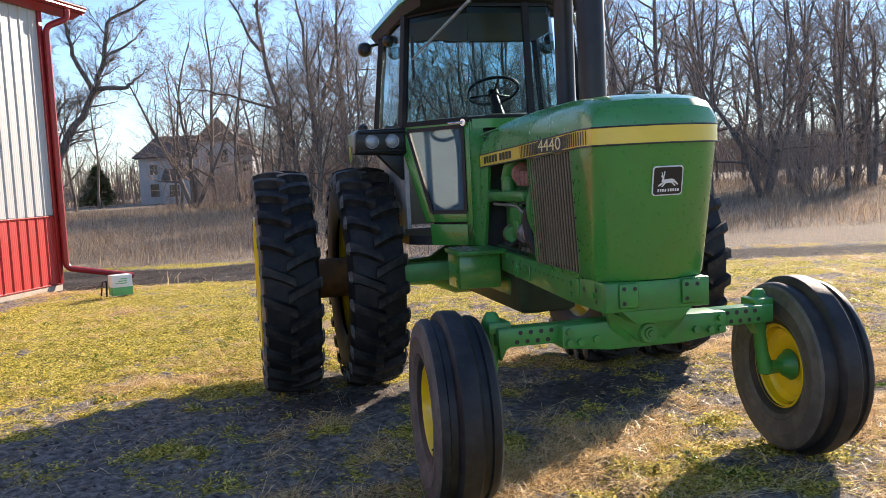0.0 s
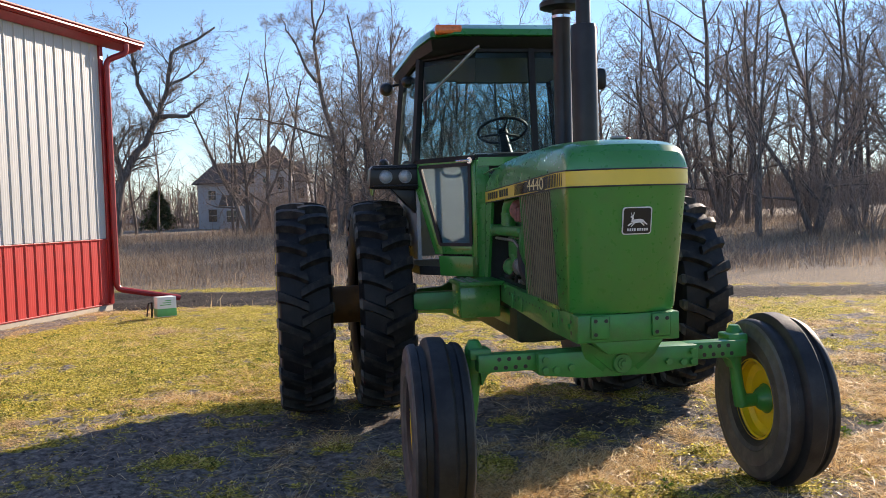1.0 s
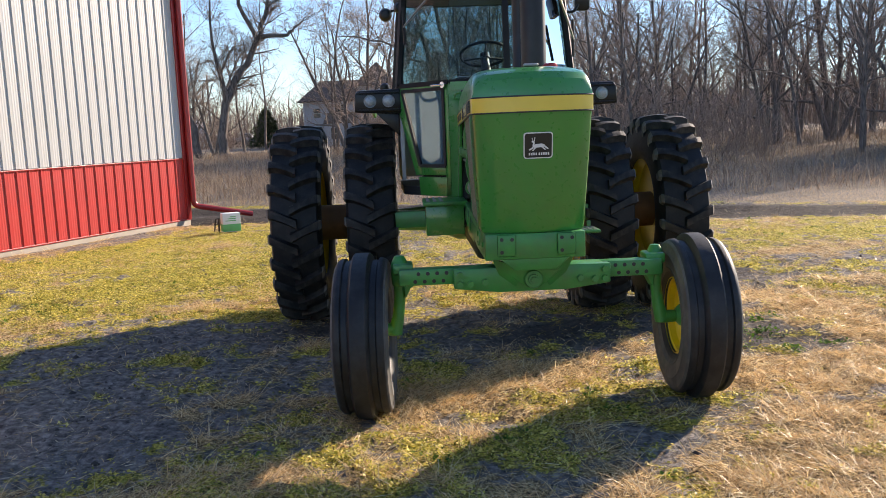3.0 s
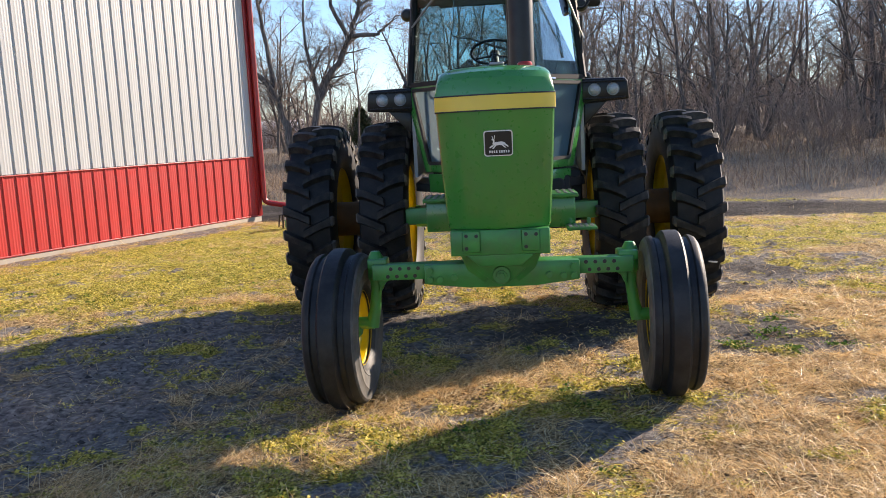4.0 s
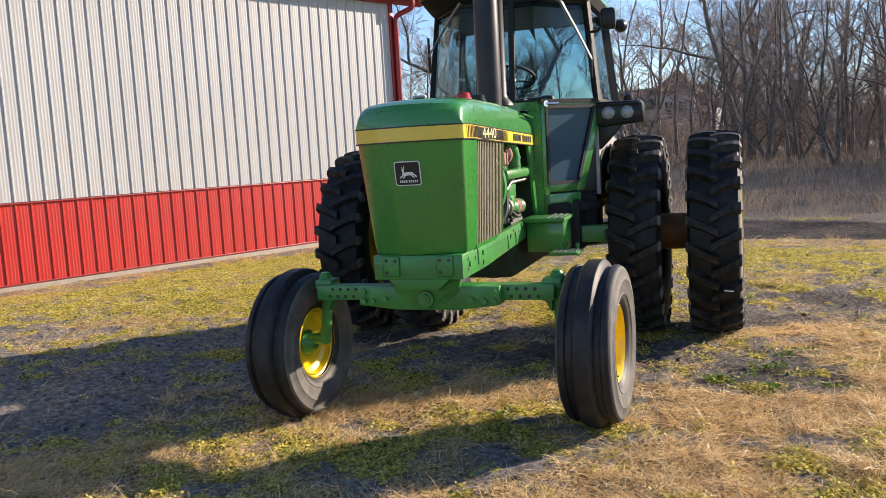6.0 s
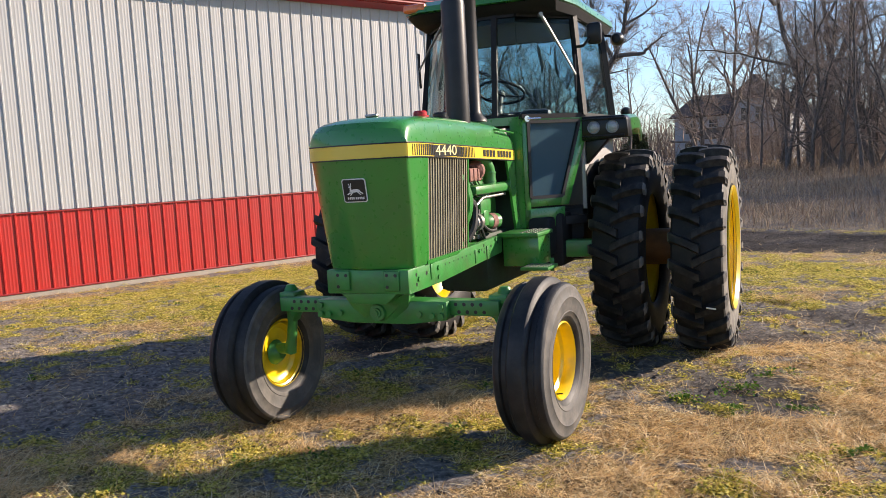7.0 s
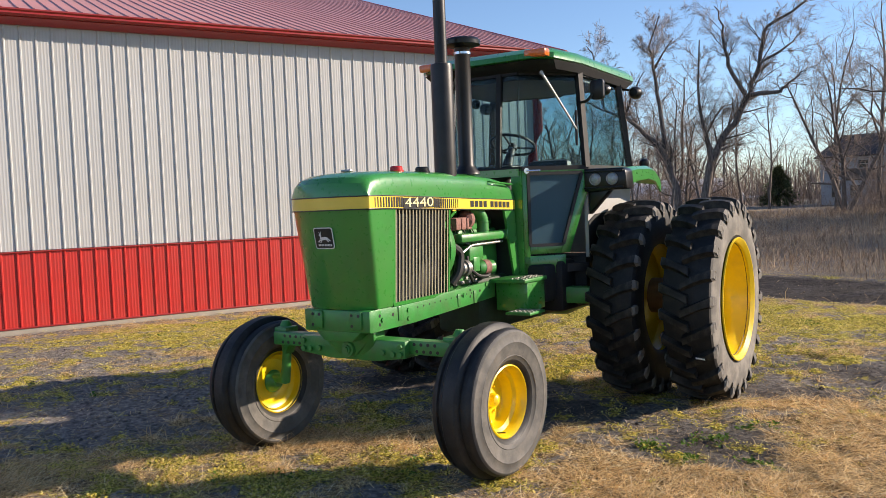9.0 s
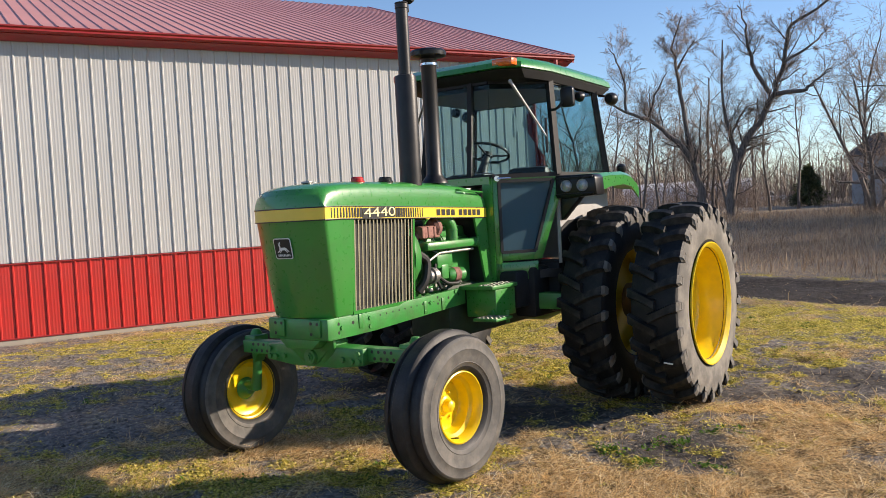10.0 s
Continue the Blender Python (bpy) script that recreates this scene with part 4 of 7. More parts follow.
# stacks
bm = bmesh.new()
lathe(bm, [(0.0, 1.97), (0.085, 1.97), (0.085, 2.80), (0.080, 2.825), (0.048, 2.832), (0.048, 3.34), (0.052, 3.345), (0.052, 3.375), (0.044, 3.38), (0.044, 2.9), (0, 2.9)], 28, Matrix.Translation((0.19, 1.0, 0)) @ Matrix.Rotation(radians(-90), 4, "Y"))
ex = part("exhaust_pipe", bm, BLACK_STACK, tractor, "tall black exhaust stack with muffler")
bm = bmesh.new()
lathe(bm, [(0.0, 3.375), (0.05, 3.375), (0.053, 3.382), (0.05, 3.389), (0.0, 3.389)], 20, Matrix.Translation((0.19, 1.0, 0)) @ Matrix.Rotation(radians(-90), 4, "Y"))
box(bm, (0.19, 1.055, 3.37), (0.03, 0.05, 0.09), 0.006)
lathe(bm, [(0.0, -0.045), (0.03, -0.035), (0.045, 0.0), (0.03, 0.035), (0.0, 0.045)], 14, Matrix.Translation((0.21, 1.075, 3.43)))
part("rain_cap", bm, BLACK_STACK, ex)
bm = bmesh.new()
lathe(bm, [(0.0, 1.99), (0.11, 1.99), (0.105, 2.01), (0.075, 2.04), (0.063, 2.07), (0.063, 2.99), (0.068, 3.0), (0.0, 3.0)], 28, Matrix.Translation((0.16, 1.36, 0)) @ Matrix.Rotation(radians(-90), 4, "Y"))
pc = part("air_intake_pipe", bm, BLACK_STACK, tractor, "black air intake stack with mushroom cap")
bm = bmesh.new()
lathe(bm, [(0.0, 3.0), (0.10, 3.005), (0.148, 3.02), (0.150, 3.05), (0.135, 3.068), (0.06, 3.085), (0.0, 3.09)], 28, Matrix.Translation((0.16, 1.36, 0)) @ Matrix.Rotation(radians(-90), 4, "Y"))
part("mushroom_cap", bm, BLACK, pc)
bm = bmesh.new()
lathe(bm, [(0.064, 2.945), (0.068, 2.946), (0.068, 2.965), (0.064, 2.966)], 28, Matrix.Translation((0.16, 1.36, 0)) @ Matrix.Rotation(radians(-90), 4, "Y"))
part("clamp", bm, CHROME, pc)
# filler caps on the hood
for y, x, mt, r in ((0.36, 0.19, RED_PLASTIC, 0.045), (0.68, 0.19, BLACK, 0.05)):
    bm = bmesh.new()
    lathe(bm, [(0.0, 2.04), (r * 0.8, 2.04), (r, 2.03), (r, 2.012), (r * 1.2, 2.008), (r * 1.2, 1.98)], 20, Matrix.Translation((x, y, 0)) @ Matrix.Rotation(radians(-90), 4, "Y"))
    part("filler_cap", bm, mt, tractor, "red radiator cap" if mt is RED_PLASTIC else "black fuel cap")
bm = bmesh.new()
box(bm, (0.02, 0.02, 2.012), (0.085, 0.04, 0.018), 0.008)
part("hood_latch", bm, STEEL, tractor)
for s in (1, -1):
    bm = bmesh.new()
    tube(bm, fillet_path([(s * 0.27, 1.50, 1.93), (s * 0.315, 1.50, 1.925), (s * 0.305, 1.86, 1.905), (s * 0.25, 1.86, 1.90)], 0.02), 0.007, 8)
    part("hood_handle", bm, GREEN, tractor)

# cab: six-sided plan, narrow front tapering to the hood
CAB_PLAN = [(-0.34, 1.955), (0.34, 1.955), (0.735, 2.42), (0.765, 3.38), (-0.765, 3.38), (-0.735, 2.42)]


def plan_at(z):
    """Plan of the cab shell at a height: the glass leans in towards the roof."""
    k = max(0.0, (z - 2.04) / 0.85)
    sx, dy = 1 - 0.11 * k, 0.075 * k
    return [(x * sx, y + (dy if y < 3 else -0.05 * k)) for x, y in CAB_PLAN]


def facet(i, z0, z1, inset0=0.0, inset1=0.0):
    """Corners of the i-th face between two heights, inset along its length."""
    a0, b0 = (Vector((*plan_at(z0)[j % 6], z0)) for j in (i, i + 1))
    a1, b1 = (Vector((*plan_at(z1)[j % 6], z1)) for j in (i, i + 1))
    return a0.lerp(b0, inset0), b0.lerp(a0, inset1), b1.lerp(a1, inset1), a1.lerp(b1, inset0)


def bar(bm, a, b, w, d, out):
    """A straight square bar from a to b, w wide, d deep, out = outward way."""
    a, b, out = Vector(a), Vector(b), Vector(out).normalized()
    t = (b - a).normalized()
    sd = t.cross(out).normalized()
    rings(bm, [[p + sd * w / 2 * i + out * d / 2 * j for i, j in ((1, 1), (-1, 1), (-1, -1), (1, -1))] for p in (a, b)])


Z_SILL, Z_HEAD = 2.035, 2.90
P0, P1 = plan_at(Z_SILL), plan_at(Z_HEAD)
# floor and lower shell
bm = bmesh.new()
rings(bm, [[(x * 0.99, y + 0.01, z) for x, y in CAB_PLAN] for z in (1.13, 1.20)])
part("cab_floor", bm, VINYL, tractor)
bm = bmesh.new()
bar(bm, (0, 1.94, 1.97), (0, 1.94, 2.035), 0.66, 0.03, (0, -1, 0))
for s in (1, -1):
    # green frame of the corner panel: four members round the lower pane
    A, B = Vector((s * 0.345, 1.955, 0)), Vector((s * 0.735, 2.42, 0))
    n = Vector((s * 0.76, -0.65, 0)).normalized()

    def cp(u, z):
        p = A.lerp(B, u)
        return Vector((p.x, p.y, z))

    # front post between hood and corner panel
    mb = bmesh.new()
    prism(mb, [(s * 0.245, 1.945, 1.13), (s * 0.345, 1.945, 1.13), (s * 0.345, 1.945, 2.03), (s * 0.245, 1.945, 2.03)], (0, 0.03, 0))
    part("front_post", mb, GREEN, tractor)

    def mem(pts):
        mb = bmesh.new()
        prism(mb, [p + n * 0.006 for p in pts], -n * 0.04, 0.004)
        part("corner_panel", mb, GREEN, tractor, "green cab corner panel member")

    mem([cp(0.0, 1.13), cp(0.09, 1.13), cp(0.09, 2.035), cp(0.0, 2.035)])
    mem([cp(0.09, 1.99), cp(1.0, 1.99), cp(1.0, 2.035), cp(0.09, 2.035)])
    mem([cp(0.09, 1.30), cp(0.56, 1.30), cp(0.60, 1.375), cp(0.09, 1.375)])
    mem([cp(0.60, 1.375), cp(0.56, 1.30), cp(0.70, 1.30), cp(1.03, 1.86), cp(1.03, 1.99), cp(0.92, 1.99)])
    mem([cp(0.0, 1.13), cp(0.62, 1.13), cp(0.64, 1.285), cp(0.0, 1.285)])
cab_shell = part("cowl_top", bm, GREEN, tractor, "green cowl strip under the windscreen")
for s in (1, -1):
    A, B = Vector((s * 0.345, 1.955, 0)), Vector((s * 0.735, 2.42, 0))
    n = Vector((s * 0.76, -0.65, 0)).normalized()
    quad = [(0.09, 1.375), (0.60, 1.375), (0.92, 1.99), (0.09, 1.99)]
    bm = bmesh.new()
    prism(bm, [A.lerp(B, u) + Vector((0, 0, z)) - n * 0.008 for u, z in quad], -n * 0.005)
    part("lower_pane", bm, SKY_DUST_GLASS, tractor, "tinted lower corner pane with dust film and painted sky reflection", shadow=False)
    bm = bmesh.new()
    q = [A.lerp(B, u) + Vector((0, 0, z)) for u, z in quad]
    for a, b in zip(q, q[1:] + q[:1]):
        bar(bm, a, b, 0.026, 0.03, n)
    part("pane_seal", bm, SEAL, tractor)
    # dark backing behind the lower corner box
    bm = bmesh.new()
    prism(bm, [A.lerp(B, u) + Vector((0, 0, z)) - n * 0.05 for u, z in ((0.0, 1.13), (0.62, 1.13), (0.66, 1.34), (0.0, 1.34))], -n * 0.02)
    part("corner_backing", bm, SEAL, tractor)
    # door handle / grab bolt
    bm = bmesh.new()
    c = A.lerp(B, 0.05) + Vector((0, 0, 2.015)) + n * 0.02
    tube(bm, [c, c + n * 0.02], 0.025, 14)
    tube(bm, [c + n * 0.02, c + n * 0.025 + (B - A).normalized() * 0.12], 0.010, 8)
    part("door_latch", bm, CHROME, tractor)

# windshield, side and rear glass
for i in range(6):
    q = facet(i, Z_SILL, Z_HEAD)
    e = ((q[1] - q[0]).cross(q[3] - q[0])).normalized()
    bm = bmesh.new()
    prism(bm, q, -e * 0.005)
    part("cab_pane", bm, GLASS, tractor, "tinted cab window pane", shadow=False)
bm = bmesh.new()
for i in range(6):
    a, b = Vector((*P0[i], Z_SILL)), Vector((*P1[i], Z_HEAD))
    out = Vector((P0[i][0], P0[i][1] - 2.7, 0))
    if i in (0, 1):
        continue
    bar(bm, a, b, 0.055, 0.05, out)
post0, post1 = Vector((0.125, P0[0][1] - 0.005, Z_SILL)), Vector((0.128, P1[0][1] - 0.005, Z_HEAD))
bar(bm, post0, post1, 0.045, 0.04, (0, -1, 0))
for i in range(6):
    for z in (Z_SILL, Z_HEAD):
        q = [Vector((*p, z)) for p in plan_at(z)]
        a, b = q[i], q[(i + 1) % 6]
        bar(bm, a, b, 0.036 if z < 2.5 else 0.12, 0.035, (b - a).cross(Vector((0, 0, 1))))
cab_frame = part("cab_frame", bm, FRAME_BLACK, tractor, "black cab window frame")
# grey lower rear sides
for s in (1, -1):
    bm = bmesh.new()
    prism(bm, [(s * 0.735, 2.43, 1.25), (s * 0.735, 2.43, 2.02), (s * 0.765, 3.38, 2.02), (s * 0.765, 3.38, 1.25)], (-s * 0.03, 0, 0))
    part("cab_side", bm, GREY_PANEL, tractor, "grey cab side behind the wheels")
# black liner between the cab side and the inner wheel
bm = bmesh.new()
prism(bm, [(0.739, 2.425, 1.20), (0.739, 2.425, 1.56), (0.742, 2.56, 1.62), (0.752, 2.95, 1.64), (0.752, 2.95, 1.20)], (0.006, 0, 0))
part("wheel_liner", bm, FRAME_BLACK, tractor, "black wheel liner below the cab side")
bm = bmesh.new()
box(bm, (0, 3.37, 1.62), (1.5, 0.03, 0.78), 0.005)
part("cab_back", bm, GREY_PANEL, tractor)

# roof
bm = bmesh.new()
rs = []
for z, g, fy in ((2.945, -0.06, 0.03), (2.935, 0.02, -0.06), (2.945, 0.035, -0.09), (2.99, 0.028, -0.075), (3.035, -0.015, 0.0), (3.06, -0.12, 0.12), (3.07, -0.35, 0.4)):
    sl = -0.045
    pl = [(-0.46, 1.98), (0.46, 1.98), (0.62, 2.10), (0.68, 2.45), (0.72, 3.50), (-0.72, 3.50), (-0.68, 2.45), (-0.62, 2.10)]
    ring = []
    for x, y in pl:
        xx = x + (g if x > 0 else -g)
        yy = y + (fy if y < 2.2 else (-fy if y > 3.4 else 0))
        ring.append((xx, yy, z + sl * max(0, yy - 2.3) * (1 if z > 2.9 else 0.8)))
    rs.append(ring)
rings(bm, rs)
roof = part("cab_roof", bm, GREEN, tractor, "green cab roof with a dark underside", 40)
bm = bmesh.new()
rs = []
for z, g, fy in ((2.86, -0.10, 0.10), (2.865, 0.0, 0.02), (2.93, 0.028, -0.075), (2.95, 0.0, 0.0)):
    ring = []
    for x, y in pl:
        yy = y + (fy if y < 2.2 else (-fy if y > 3.4 else 0))
        ring.append((x + (g if x > 0 else -g), yy, z - 0.045 * max(0, yy - 2.3)))
    rs.append(ring)
rings(bm, rs)
part("roof_underside", bm, FRAME_BLACK, roof)
for s in (1, -1):
    bm = bmesh.new()
    box(bm, (s * 0.53, 1.945, 2.985), (0.20, 0.10, 0.066), 0.015)
    part("marker_light", bm, AMBER, roof, "amber roof marker light")

# fenders with head lamps
for s in (1, -1):
    bm = bmesh.new()
    rs = []
    for y, z0, z1, x1 in ((2.42, 1.845, 2.005, 1.10), (2.75, 1.90, 2.03, 1.08), (3.10, 1.92, 2.04, 1.06), (3.35, 1.90, 2.02, 1.03), (3.55, 1.83, 1.96, 1.00), (3.62, 1.80, 1.92, 0.99)):
        rs.append([(s * 0.74, y, z1), (s * (x1 - 0.03), y, z1), (s * x1, y, z1 - 0.03), (s * x1, y, z0), (s * (x1 - 0.02), y, z0), (s * (x1 - 0.03), y, z1 - 0.05), (s * 0.74, y, z1 - 0.025)])
    rings(bm, rs)
    fen = part("fender", bm, GREEN, tractor, "green rear fender over the inner wheel")
    bm = bmesh.new()
    x0, x1 = 0.72, 1.115
    prism(bm, [(s * x0, 2.395, 1.815), (s * x1, 2.395, 1.832), (s * (x1 - 0.012), 2.395, 1.985), (s * (x1 - 0.035), 2.395, 2.012), (s * x0, 2.395, 2.020)], (0, 0.17, 0), 0.014)
    for z in (1.848, 1.990):
        box(bm, (s * 0.905, 2.388, z), (0.36, 0.022, 0.016), 0.006)
    prism(bm, [(s * 0.74, 2.44, 1.84), (s * 0.95, 2.44, 1.84), (s * 0.74, 2.44, 1.62)], (0, 0.10, 0), 0.01)
    lbx = part("light_housing", bm, BLACK, tractor, "black head lamp housing")
    for x in (0.825, 0.980):
        bm = bmesh.new()
        lathe(bm, [(0.0, 0.012), (0.025, 0.010), (0.042, 0.004), (0.047, -0.002), (0.052, 0.002), (0.055, -0.004), (0.055, -0.02)], 24, Matrix.Translation((s * x, 2.392, 1.922)) @ Matrix.Rotation(radians(-90), 4, "Z"))
        part("head_lamp", bm, LAMP_GLASS, lbx, "round clear head lamp")
    # rear flasher ball on fender
    bm = bmesh.new()
    lathe(bm, [(0.0, 0.055), (0.025, 0.05), (0.045, 0.03), (0.05, 0.0), (0.04, -0.03), (0.015, -0.045), (0.012, -0.10), (0.0, -0.10)], 16, Matrix.Translation((s * 0.87, 3.50, 2.075)) @ Matrix.Rotation(radians(-90), 4, "Y"))
    part("fender_lamp", bm, BLACK, tractor)
    # work lamp at the roof's rear corner
    bm = bmesh.new()
    tube(bm, [(s * 0.70, 3.42, 2.80), (s * 0.76, 3.42, 2.79), (s * 0.80, 3.42, 2.77)], 0.012, 8)
    lathe(bm, [(0.0, -0.06), (0.04, -0.055), (0.058, -0.03), (0.062, 0.0), (0.062, 0.03), (0.05, 0.05), (0.0, 0.055)], 20, Matrix.Translation((s * 0.83, 3.42, 2.755)) @ Matrix.Rotation(radians(90), 4, "Z"))
    part("work_lamp", bm, BLACK, tractor, "round black work lamp")
    bm = bmesh.new()
    lathe(bm, [(0.0, -0.05), (0.03, -0.045), (0.045, -0.02), (0.05, 0.01), (0.04, 0.03), (0.0, 0.035)], 16, Matrix.Translation((s * 0.70, 3.0, 2.76)) @ Matrix.Rotation(radians(90), 4, "Z"))
    part("work_lamp", bm, BLACK, tractor)
    if s < 0:
        continue
    # mirror
    bm = bmesh.new()
    tube(bm, fillet_path([(s * 0.70, 2.43, 2.60), (s * 0.76, 2.42, 2.60), (s * 0.80, 2.45, 2.66)], 0.03), 0.013, 8)
    prism(bm, [Vector((s * 0.84, 2.45, 2.70)) + Vector((x, 0, z)) for x, z in rounded(0.062, 0.088, 0.03)], (0, 0.05, 0), 0.012)
    part("mirror", bm, BLACK, tractor, "black side mirror on an arm")
# wipers
for s, top, low in ((1, (0.486, 2.10, 2.84), (0.705, 2.30, 2.36)), (-1, (-0.27, 2.03, 2.875), (-0.655, 2.27, 2.50))):
    bm = bmesh.new()
    top, low = Vector(top), Vector(low)
    n = Vector((s * 0.5, -0.8, 0)).normalized() * 0.045
    tube(bm, [top + n, top.lerp(low, 0.6) + n, low + n * 0.8], [0.014, 0.010, 0.007], 8)
    tube(bm, [top, top + n * 1.3], 0.016, 10)
    wp = part("wiper", bm, STEEL, tractor, "steel windscreen wiper arm")
    bm = bmesh.new()
    tube(bm, [low + n * 0.6 + Vector((0, 0, 0.16)), low + n * 0.6, low + n * 0.5 + Vector((0, 0, -0.14))], 0.012, 6)
    part("wiper_blade", bm, SEAL, wp)

# inside: steering wheel, column, seat, headliner
bm = bmesh.new()
SW = Matrix.Translation((0.0, 2.46, 2.28)) @ Matrix.Rotation(radians(-25), 4, "X")
n = 28
rs = []
for k in range(n + 1):
    a = 2 * math.pi * k / n
    c = Vector((0.20 * math.cos(a), 0.20 * math.sin(a), 0))
    rs.append(SW @ c)
tube(bm, rs, 0.013, 8, cap=False)
for a in (30, 150, 270):
    tube(bm, [SW @ Vector((0, 0, -0.03)), SW @ Vector((0.195 * math.cos(radians(a)), 0.195 * math.sin(radians(a)), 0))], 0.009, 6)
lathe(bm, [(0.0, 0.0), (0.04, 0.0), (0.045, -0.04), (0.0, -0.05)], 16, SW @ Matrix.Rotation(radians(-90), 4, "Y"))
part("steering_wheel", bm, SEAL, tractor, "black three-spoke steering wheel")
bm = bmesh.new()
tube(bm, [SW @ Vector((0, 0, -0.03)), (0, 2.36, 2.12), (0, 2.28, 1.9), (0, 2.25, 1.2)], [0.03, 0.045, 0.10, 0.14], 12)
box(bm, (0, 2.16, 2.02), (0.42, 0.22, 0.12), 0.04)
part("steering_column", bm, VINYL, tractor)
bm = bmesh.new()
box(bm, (0, 2.98, 1.72), (0.50, 0.48, 0.14), 0.05)
box(bm, (0, 3.20, 1.94), (0.46, 0.14, 0.42), 0.06, Matrix.Rotation(radians(-8), 4, "X"))
box(bm, (0, 2.98, 1.5), (0.3, 0.3, 0.5), 0.02)
part("seat", bm, VINYL, tractor, "dark vinyl operator seat")
bm = bmesh.new()
rings(bm, [[(x * 0.97, 2.7 + (y - 2.7) * 0.96, z) for x, y in plan_at(2.86)] for z in (2.80, 2.885)])
part("headliner", bm, VINYL, tractor, "dark cab headliner")

# ---- ground cover map ----
def lattice(ix, iy, seed):
    h = (ix.astype(np.int64) * 374761393 + iy.astype(np.int64) * 668265263 + seed * 974634777) & 0xFFFFFFFF
    h = ((h ^ (h >> 13)) * 1274126177) & 0xFFFFFFFF
    return ((h ^ (h >> 16)) & 0xFFFF) / 65535.0


def vnoise(x, y, seed):
    x0, y0 = np.floor(x), np.floor(y)
    fx, fy = x - x0, y - y0
    fx, fy = fx * fx * (3 - 2 * fx), fy * fy * (3 - 2 * fy)
    a, b = lattice(x0, y0, seed), lattice(x0 + 1, y0, seed)
    c, d = lattice(x0, y0 + 1, seed), lattice(x0 + 1, y0 + 1, seed)
    return (a * (1 - fx) + b * fx) * (1 - fy) + (c * (1 - fx) + d * fx) * fy


def fbm(x, y, scale, seed, octaves=4):
    out, amp, tot = 0.0, 1.0, 0.0
    for o in range(octaves):
        out = out + amp * vnoise(x * scale * 2 ** o + 17.3 * o, y * scale * 2 ** o - 9.1 * o, seed + o)
        tot += amp
        amp *= 0.55
    return out / tot


def step(a, b, x):
    t = np.clip((x - a) / (b - a), 0, 1)
    return t * t * (3 - 2 * t)


def blob(x, y, cx, cy, rx, ry, turn=0.0):
    c, s = math.cos(radians(turn)), math.sin(radians(turn))
    u, v = ((x - cx) * c + (y - cy) * s) / rx, (-(x - cx) * s + (y - cy) * c) / ry
    return np.exp(-(u * u + v * v))


def track_half(x):
    return np.clip(1.9 - 0.13 * np.maximum(x - 1, 0), 0.75, 1.9)


def track(x, y):
    """Bare dirt track behind the yard: 1 on it, 0 off it."""
    d = np.abs(y + 0.38 * x - 12.4)
    wob = 0.5 * (fbm(x, y, 0.5, 61, 3) - 0.5)
    half = track_half(x)
    return 1 - step(half - 0.35, half + 0.25, d + wob)


def field(x, y):
    """Unmown weeds beyond the track."""
    return step(0.0, 0.9, y + 0.38 * x - 12.4 - track_half(x) - 0.1 + 1.0 * (fbm(x, y, 0.35, 71, 3) - 0.5))


